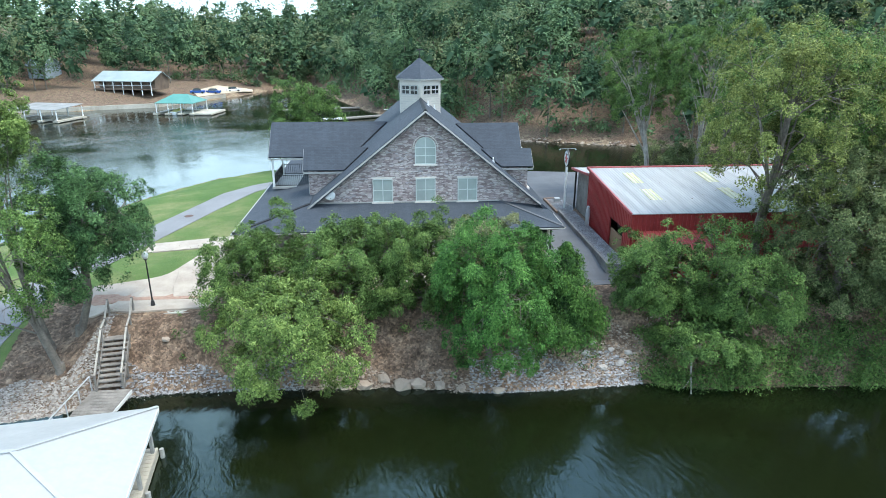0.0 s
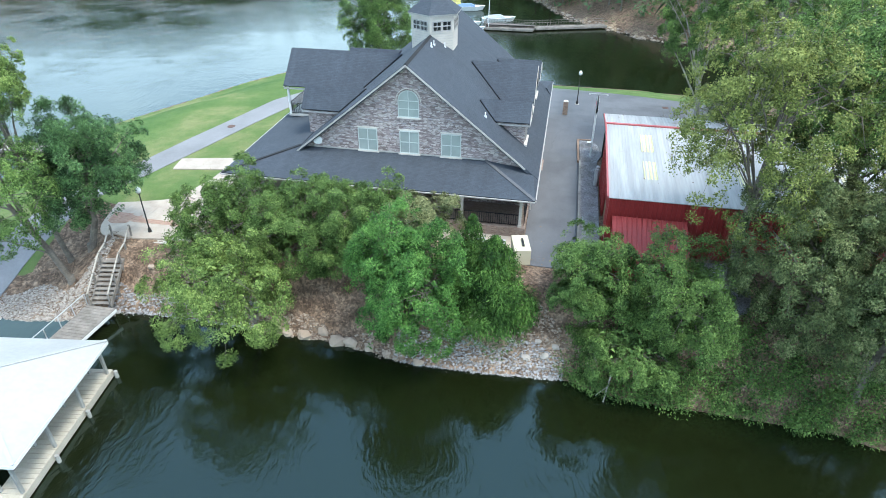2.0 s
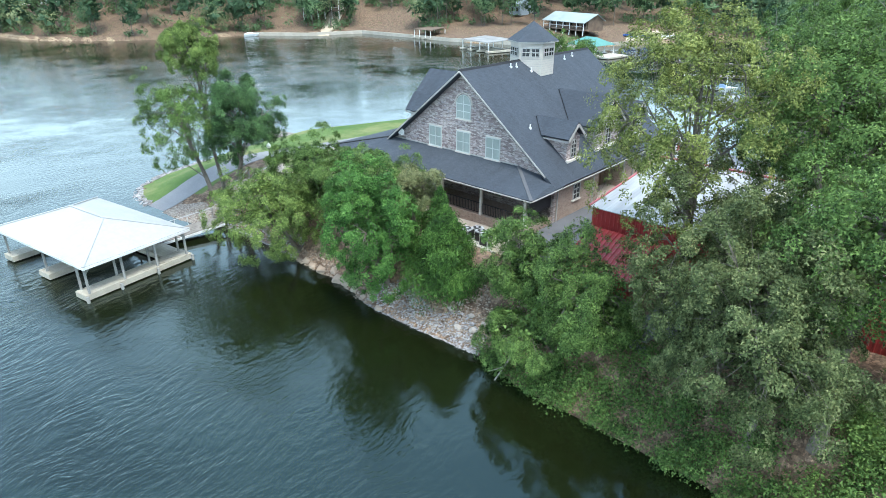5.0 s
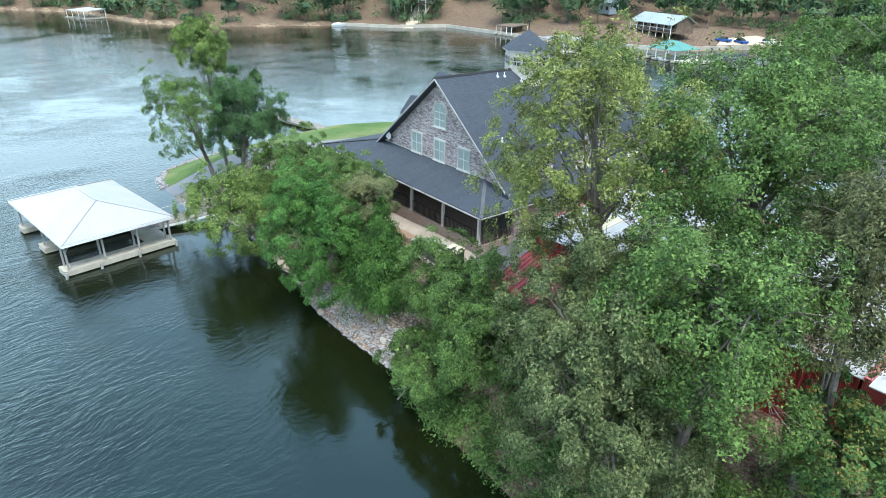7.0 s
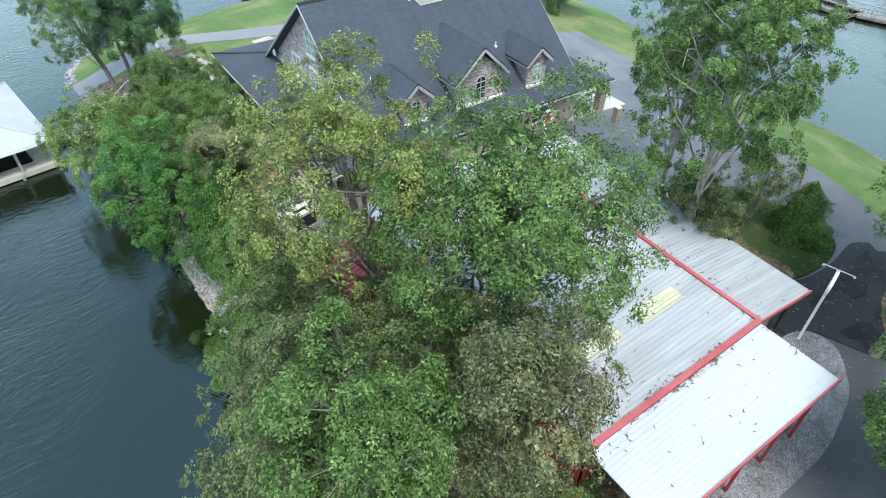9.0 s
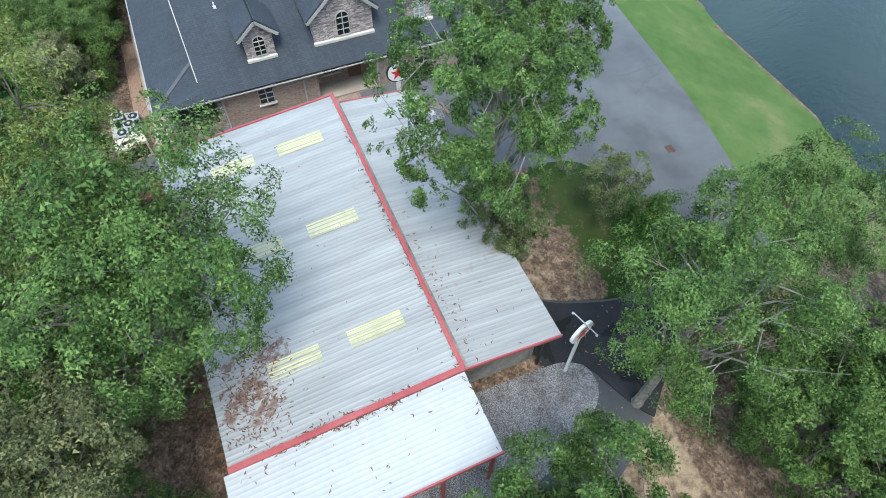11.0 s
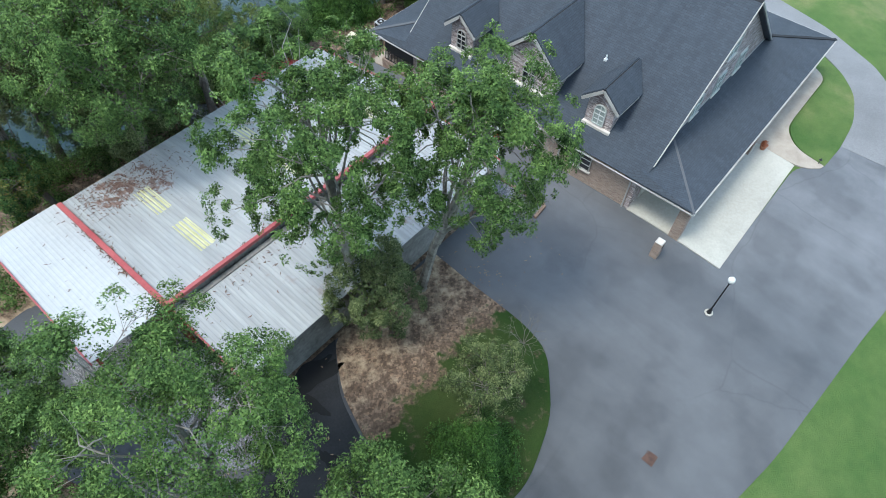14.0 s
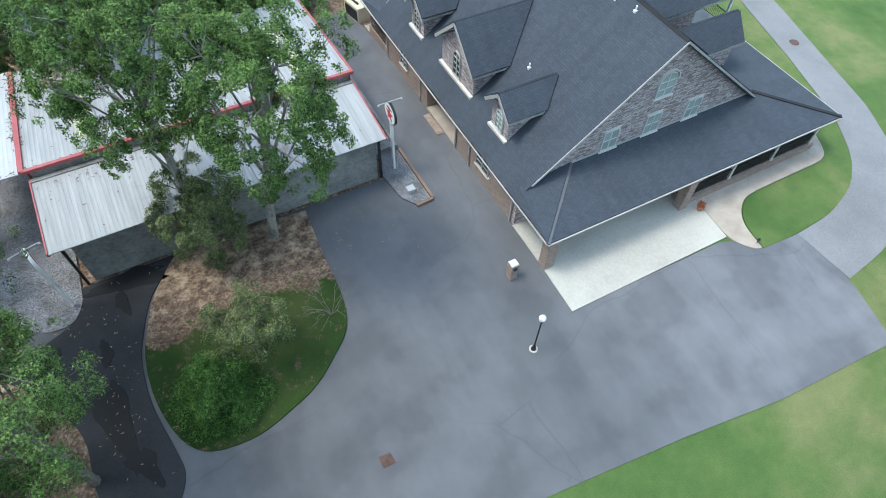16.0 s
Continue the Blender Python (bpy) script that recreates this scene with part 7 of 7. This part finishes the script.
def bare_shrub(x, y, h, seed, label):
    rng = np.random.default_rng(seed)
    sh = Shape()
    z = hz(x, y) + 0.1
    todo = []
    for k in range(9):
        a = rng.random() * 6.28
        todo.append((Vector((x, y, z)), Vector((math.cos(a) * 0.6, math.sin(a) * 0.6, 0.9)).normalized(), h * 0.4, 0.026, 0))
    while todo:
        p, d, ln, r, lv = todo.pop()
        q = p + d * ln
        sh.tube(p, q, r, r * 0.6, 4)
        if lv < 4:
            for j in range(2):
                todo.append((q, (d + Vector(rng.normal(size=3)) * 0.42).normalized(), ln * (0.6 + 0.25 * rng.random()), r * 0.6, lv + 1))
    solo("bare_shrub", sh, BARK, label, "shrub", origin=(x, y, z))


bare_shrub(21.7, 65.4, 1.9, 4, "bare twiggy shrub on the lawn island")


def roof_litter():
    """Dead leaves and twigs caught on the barn roofs."""
    rng = np.random.default_rng(31)
    P = []
    for cx, cy, sx_, sy_, n in ((30.4, 43.6, 1.6, 0.8, 420), (31.6, 42.6, 1.2, 0.5, 220), (34.1, 46.0, 0.15, 1.3, 200), (34.1, 48.6, 0.15, 0.9, 150), (26, 52.2, 5.0, 0.1, 160), (30, 53.2, 2.5, 0.4, 90), (26, 47, 6.0, 3.0, 60), (36, 47, 1.2, 2.8, 22), (25, 55, 5.0, 1.2, 40)):
        for _ in range(n):
            x, y = cx + rng.normal() * sx_, cy + rng.normal() * sy_
            if 14.8 < x < 37.9 and (41.7 < y < 52.5 or 52.9 < y < 57.6 and x < 33.7):
                z = barn_roof_z(y) + 0.06 if y < 52.6 else 8.5 - 0.52 * (y - 52.8) / 4.95 + 0.06
                P.append((x, y, z))
    P = np.array(P)
    n = len(P)
    a = rng.random(n) * 6.28
    s = 0.05 + 0.10 * rng.random(n)
    t = np.stack([np.cos(a) * s, np.sin(a) * s, rng.normal(size=n) * 0.02], 1)
    b = np.stack([-np.sin(a) * s * 0.5, np.cos(a) * s * 0.5, rng.normal(size=n) * 0.02], 1)
    v = np.stack([P - t, P + b, P + t], 1).reshape(-1, 3)
    tagged(new("roof_litter", array_mesh("roof_litter", v, np.arange(len(v)).reshape(-1, 3), plain("dead_leaves", (0.07, 0.04, 0.03), (0.19, 0.11, 0.075), 0.9, 3, 20))), "brown dead leaves scattered on the barn roof", "leaf litter", kind="stuff")


roof_litter()


def fallen_leaves():
    """Loose brown and pale leaves on the gravel yard, the drive and the island edge."""
    rng = np.random.default_rng(77)
    P = []
    for cx, cy, sx_, sy_, n, lift in ((36.4, 52.0, 1.4, 4.0, 420, 0.13), (35.6, 57.5, 1.0, 1.2, 160, 0.13), (10.9, 40.2, 0.9, 1.1, 60, 0.07), (33.2, 64.5, 0.9, 3.5, 90, 0.15), (24.5, 60.0, 2.2, 1.5, 420, 0.16), (17.5, 60.5, 2.0, 1.5, 60, 0.07), (-19.5, 45.0, 2.0, 3.0, 40, 0.11)):
        for _ in range(n):
            x, y = cx + rng.normal() * sx_, cy + rng.normal() * sy_
            P.append((x, y, hz(x, y) + lift))
    P = np.array(P)
    n = len(P)
    a = rng.random(n) * 6.28
    s = 0.05 + 0.07 * rng.random(n)
    t = np.stack([np.cos(a) * s, np.sin(a) * s, rng.random(n) * 0.02], 1)
    b = np.stack([-np.sin(a) * s * 0.6, np.cos(a) * s * 0.6, rng.random(n) * 0.02], 1)
    v = np.stack([P - t, P + b, P + t], 1).reshape(-1, 3)
    tagged(new("fallen_leaves", array_mesh("fallen_leaves", v, np.arange(len(v)).reshape(-1, 3), plain("dry_fallen_leaves", (0.10, 0.06, 0.04), (0.34, 0.25, 0.15), 0.9, 3, 20))), "dry brown leaves scattered on gravel and asphalt", "leaf litter", kind="stuff")


fallen_leaves()

# ---- across the water ----
TEAL = plain("green_roof_metal", (0.06, 0.20, 0.17), (0.10, 0.27, 0.23), 0.5, 0.3, 3)
PALEGREEN = plain("weathered_green_roof", (0.24, 0.285, 0.275), (0.33, 0.375, 0.36), 0.5, 0.3, 3)
BROWNWOOD = plain("brown_boards", (0.10, 0.07, 0.05), (0.19, 0.14, 0.10), 0.85, 0.5, 6)
SANDY = plain("sandy_bank", (0.42, 0.34, 0.24), (0.58, 0.50, 0.38), 0.95, 0.3, 4)
BLUEGREY = plain("blue_grey_siding", (0.26, 0.32, 0.38), (0.34, 0.40, 0.46), 0.7, 0.4, 5)
GREYDOCK = plain("weathered_grey_dock", (0.18, 0.18, 0.17), (0.30, 0.30, 0.285), 0.8, 0.4, 5)
SEAWALL = plain("pale_seawall", (0.34, 0.30, 0.24), (0.50, 0.46, 0.39), 0.9, 0.3, 3)


def oriented(cx, cy, yaw, z0):
    c, s = math.cos(radians(yaw)), math.sin(radians(yaw))
    return lambda u, v, z: Vector((cx + c * u - s * v, cy + s * u + c * v, z0 + z))


def obox(sh, F, u0, u1, v0, v1, z0, z1):
    r = [(u0, v0), (u1, v0), (u1, v1), (u0, v1)]
    return sh.hexa([F(u, v, z0) for u, v in r], [F(u, v, z1) for u, v in r])


def gabled(name, cx, cy, yaw, L, W, H, R, wall_m, roof_m, label, z0=None, porch=False, stilts=0.0, category="house"):
    """A simple gabled building with real roof slopes, windows and an optional front porch."""
    z0 = hz(cx, cy) if z0 is None else z0
    F = oriented(cx, cy, yaw, z0)
    b = thing(name, (cx, cy, z0), label, category)
    part("wall", obox(Shape(), F, -L / 2, L / 2, -W / 2, W / 2, stilts - 0.5, H + stilts), wall_m, b)
    for s in (-1, 1):
        gb = Shape().hexa([F(s * L / 2 - 0.1, -W / 2, H + stilts), F(s * L / 2 + 0.0, -W / 2, H + stilts), F(s * L / 2, W / 2, H + stilts), F(s * L / 2 - 0.1, W / 2, H + stilts)],
                [F(s * L / 2 - 0.1, -0.05, R + stilts), F(s * L / 2, -0.05, R + stilts), F(s * L / 2, 0.05, R + stilts), F(s * L / 2 - 0.1, 0.05, R + stilts)])
        part("gable", gb, wall_m, b)
    o = 0.6
    front = W / 2 + (2.6 if porch else o)
    drop = (R - H) / (W / 2)
    for s, w in ((-1, front), (1, W / 2 + o)):
        e = [F(-L / 2 - o, 0, R + stilts + 0.1), F(L / 2 + o, 0, R + stilts + 0.1), F(L / 2 + o, s * w, R + stilts + 0.1 - drop * w * (0.75 if porch and s < 0 else 1)), F(-L / 2 - o, s * w, R + stilts + 0.1 - drop * w * (0.75 if porch and s < 0 else 1))]
        part("roof", Shape().slab(e if s > 0 and (e[1] - e[0]).cross(e[2] - e[0]).z > 0 else e[::-1], 0.15), roof_m, b)
    n = max(2, int(L / 2.6))
    for k in range(n):
        u = -L / 2 + L * (k + 0.5) / n
        part("window", obox(Shape(), F, u - 0.55, u + 0.55, -W / 2 - 0.06, -W / 2 + 0.02, stilts + 0.9, stilts + 2.1), DARKPANE, b)
    if porch:
        part("porch_floor", obox(Shape(), F, -L / 2, L / 2, -W / 2 - 2.3, -W / 2, stilts - 0.3, stilts + 0.05), BROWNWOOD, b)
        for k in range(n + 1):
            u = -L / 2 + L * k / n
            part("post", obox(Shape(), F, u - 0.09, u + 0.09, -W / 2 - 2.3, -W / 2 - 2.12, -1.0, H + stilts - 0.5), WHITEPAINT, b)
        rl_ = obox(Shape(), F, -L / 2, L / 2, -W / 2 - 2.26, -W / 2 - 2.18, stilts + 0.9, stilts + 1.0)
        part("railing", rl_, WHITEPAINT, b)
    return b


gabled("cabin", -79, 196, -12, 17.5, 7, 2.6, 4.5, BROWNWOOD, PALEGREEN, "long lakeside cabin with pale green roof and dark porch", porch=True, stilts=0.8)
gabled("shed_house", -112, 212, -12, 6, 7, 3.6, 5.6, BLUEGREY, BLUEGREY, "small blue-grey house among trees")
gabled("house", -170, 162, 60, 13, 8, 5.0, 8.0, BROWNWOOD, BROWNWOOD, "brown timber house on the wooded slope", porch=True, stilts=2.0)
gabled("house", -185, 205, 50, 14, 7, 3.2, 5.2, BROWNWOOD, SEAWALL, "low brown cabin above a sandy drive", porch=True, stilts=1.0)
gabled("house", -262, 96, 70, 12, 8, 5.0, 7.5, WHITEPAINT, SEAWALL, "white two-storey house on the far shore", porch=True)


def boathouse(cx, cy, yaw, L, W, roof_m, label, hip=True, z=3.0, extra=0.0):
    F = oriented(cx, cy, yaw, 0)
    b = thing("boathouse", (cx, cy, 0), label, "boathouse")
    c = [F(-L / 2, -W / 2, z), F(L / 2, -W / 2, z), F(L / 2, W / 2, z), F(-L / 2, W / 2, z)]
    if hip:
        t0, t1 = F(-L * 0.18, 0, z + 1.9), F(L * 0.18, 0, z + 1.9)
        for pts in ([c[0], c[1], t1, t0], [c[1], c[2], t1], [c[2], c[3], t0, t1], [c[3], c[0], t0]):
            part("roof", Shape().slab(pts, 0.1), roof_m, b)
    else:
        part("roof", Shape().slab([c[0], c[1], c[2] + Vector((0, 0, 0.5)), c[3] + Vector((0, 0, 0.5))], 0.12), roof_m, b)
    for u in (-L / 2 + 0.3, -L / 6, L / 6, L / 2 - 0.3):
        for v in (-W / 2 + 0.3, W / 2 - 0.3):
            part("post", Shape().beam(F(u, v, -0.5), F(u, v, z), 0.2, 0.2, up=(0, 1, 0)), WHITEPAINT, b)
        part("float", obox(Shape(), F, u - 0.7, u + 0.7, -W / 2 - 0.4, W / 2, 0.15, 0.55), DECKWOOD, b)
    part("float", obox(Shape(), F, -L / 2, L / 2 + extra, W / 2 - 1.6, W / 2, 0.15, 0.56), DECKWOOD, b)
    if extra:
        part("float", obox(Shape(), F, L / 2, L / 2 + extra, -W / 2, W / 2 - 1.6, 0.15, 0.56), DECKWOOD, b)
    return b


boathouse(-57, 168, -8, 10, 9, TEAL, "boathouse with green hipped roof on the far shore", extra=4.5)
boathouse(-85, 157, -14, 13, 9, GREYDOCK, "open boathouse with weathered grey flat roof", hip=False)
boathouse(-243, 64, 20, 12, 9, WHITEMETAL, "white boathouse far down the lake", hip=False)
boathouse(-121, 171, 0, 8, 8, BROWNWOOD, "small timber boathouse on the far shore", hip=False)


def seawall(pts, label):
    sh = Shape()
    for a, b in zip(pts[:-1], pts[1:]):
        sh.beam((*a, 0.45), (*b, 0.45), 0.5, 1.3)
    solo("seawall", sh, SEAWALL, label, "seawall", "structure", origin=(*pts[0], 0))


seawall([(-109, 167.8), (-87, 173.8), (-68, 181.8), (-56, 207)], "low pale seawall along the far lawn")
seawall([(-175.5, 134.5), (-158, 147.5), (-151, 166.5), (-128, 167.6), (-109, 167.8)], "low pale seawall along the far shore")
draped("sand_beach", [(-62, 199), (-55, 213), (-50, 221), (-53.5, 226), (-62, 222), (-66, 208)], 0.12, SANDY, "pale sandy launch beach", "beach", step=6)
draped("far_drive", [(-156, 149), (-153, 151.5), (-172, 178), (-188, 190), (-190, 186), (-176, 174)], 0.2, SANDY, "pale sandy drive up the far bank", "drive", step=6)


def vehicle(x, y, yaw, m, label):
    z = hz(x, y)
    F = oriented(x, y, yaw, z)
    v = thing("car", (x, y, z), label, "car", "parked cars")
    body = obox(Shape(), F, -2.2, 2.2, -0.9, 0.9, 0.35, 0.95)
    part("body", body, m, v)
    part("cabin", Shape().hexa([F(-1.5, -0.85, 0.95), F(1.1, -0.85, 0.95), F(1.1, 0.85, 0.95), F(-1.5, 0.85, 0.95)], [F(-1.1, -0.7, 1.55), F(0.6, -0.7, 1.55), F(0.6, 0.7, 1.55), F(-1.1, 0.7, 1.55)]), DARKPANE, v)
    for u in (-1.4, 1.4):
        for w in (-0.88, 0.88):
            part("wheel", Shape().tube(F(u, w - 0.1, 0.33), F(u, w + 0.1, 0.33), 0.33, 0.33, 10), DARKMETAL, v)


BLUEPAINT = plain("blue_car_paint", (0.02, 0.07, 0.28), (0.03, 0.10, 0.36), 0.3)
vehicle(-64, 206, 10, BLUEPAINT, "blue parked car beside the cabin")
vehicle(-60, 209, -20, BLUEPAINT, "blue parked pickup under trees")
vehicle(-55.5, 216, 30, WHITEPAINT, "white parked car above the beach")


def float_dock(pts, w, label, rails=False, z=0.5):
    """Straight floating sections with boards, and rails where the frames show them."""
    d = thing("floating_dock", (*pts[0], 0), label, "dock")
    for a, b in zip(pts[:-1], pts[1:]):
        part("deck", Shape().beam((*a, z - 0.15), (*b, z - 0.15), w, 0.3), WOOD, d)
        if rails:
            A, B = Vector((*a, 0)), Vector((*b, 0))
            sd_ = (B - A).normalized().cross(Vector((0, 0, 1))) * (w / 2 - 0.05)
            for s in (-1, 1):
                p, q = A + sd_ * s, B + sd_ * s
                railing((p.x, p.y), (q.x, q.y), d, z, 1.0, 0.5, WOOD)
    return d


float_dock([(-54.5, 54.2), (-42.2, 57.0)], 2.1, "long grey timber dock off the west lawn")
float_dock([(-4.2, 121.6), (4.8, 121.9), (17.4, 126.4)], 1.8, "timber dock with railings on the north cove", rails=True)
nd = thing("dock_platform", (0.3, 122, 0), "square timber platform with railings on the cove", "dock")
part("deck", Shape().box(-4.4, 4.6, 119.8, 123.6, 0.15, 0.5), WOOD, nd)
for a, b in (((-4.3, 119.9), (4.5, 119.9)), ((-4.3, 119.9), (-4.3, 123.5)), ((4.5, 119.9), (4.5, 121))):
    railing(a, b, nd, 0.5, 1.0, 0.35, WOOD)
part("pole", Shape().tube((-3.6, 120.6, 0.5), (-3.6, 120.6, 6.2), 0.09, 0.07, 8).beam((-4.3, 120.6, 6.2), (-2.9, 120.6, 6.2), 0.1), WHITEPAINT, nd, "pale lamp pole")
float_dock([(-20, 150), (-3, 159)], 2.2, "timber dock further up the cove")
float_dock([(-33, 170), (-12, 175)], 2.2, "timber dock further up the cove")


def boat(x, y, yaw, L, W, m, cover, label, pontoon=False):
    F = oriented(x, y, yaw, 0.05)
    b = thing("boat", (x, y, 0), label, "boat", "moored boats")
    if pontoon:
        for s in (-1, 1):
            part("pontoon", Shape().tube(F(-L / 2, s * W * 0.36, 0.15), F(L / 2, s * W * 0.36, 0.15), 0.32, 0.3, 8), WHITEMETAL, b)
        part("deck", obox(Shape(), F, -L / 2, L / 2, -W / 2, W / 2, 0.45, 0.58), m, b)
        part("fence", obox(obox(Shape(), F, -L / 2 + 0.4, L / 2 - 0.4, -W / 2, -W / 2 + 0.06, 0.58, 1.25), F, -L / 2 + 0.4, L / 2 - 0.4, W / 2 - 0.06, W / 2, 0.58, 1.25), m, b)
        part("canopy", obox(Shape(), F, -L / 4, L / 3, -W / 2, W / 2, 2.2, 2.3), cover, b)
        for u in (-L / 4 + 0.1, L / 3 - 0.1):
            for s in (-1, 1):
                part("canopy_pole", Shape().beam(F(u, s * (W / 2 - 0.1), 0.6), F(u, s * (W / 2 - 0.1), 2.2), 0.05, 0.05, up=(0, 1, 0)), WHITEMETAL, b)
    else:
        lo = [F(-L / 2, -W * 0.38, 0.0), F(L * 0.2, -W * 0.36, 0), F(L * 0.45, 0, 0.1), F(L * 0.2, W * 0.36, 0), F(-L / 2, W * 0.38, 0.0)]
        hi = [F(-L / 2, -W / 2, 0.75), F(L * 0.22, -W / 2, 0.85), F(L * 0.55, 0, 0.95), F(L * 0.22, W / 2, 0.85), F(-L / 2, W / 2, 0.75)]
        part("hull", Shape().hexa(lo, hi), m, b)
        part("cover", Shape().hexa([F(-L / 2 + 0.2, -W * 0.42, 0.78), F(L * 0.2, -W * 0.42, 0.86), F(L * 0.2, W * 0.42, 0.86), F(-L / 2 + 0.2, W * 0.42, 0.78)], [F(-L * 0.25, -W * 0.15, 1.25), F(L * 0.05, -W * 0.15, 1.35), F(L * 0.05, W * 0.15, 1.35), F(-L * 0.25, W * 0.15, 1.25)]), cover, b)


YELLOW = plain("yellow_gel_coat", (0.55, 0.50, 0.16), (0.64, 0.60, 0.26), 0.35)
BLUECOVER = plain("blue_canvas", (0.10, 0.17, 0.28), (0.16, 0.24, 0.36), 0.8)
GREYCOVER = plain("grey_canvas", (0.28, 0.31, 0.33), (0.38, 0.41, 0.43), 0.8)
boat(-15.5, 137.5, 12, 8.5, 2.6, YELLOW, WHITEPAINT, "yellow pontoon boat with white canopy", True)
boat(-9.6, 136.2, 10, 6.0, 2.2, WHITEPAINT, BLUECOVER, "white runabout under blue canvas")
boat(-8.6, 121.5, 18, 6.8, 2.3, WHITEPAINT, BLUECOVER, "white runabout moored in the cove")
boat(-2.5, 127.0, 18, 6.2, 2.2, WHITEPAINT, GREYCOVER, "white boat under grey canvas")
boat(-7.2, 117.6, 18, 6.4, 2.0, WHITEPAINT, WHITEPAINT, "low white boat moored in the cove")
boat(-57.5, 167, 75, 5.5, 2.0, WHITEPAINT, YELLOW, "small boat inside the green boathouse")
boat(-172, 133, 60, 5.0, 2.0, WHITEPAINT, WHITEPAINT, "small white boat moored at the far shore")
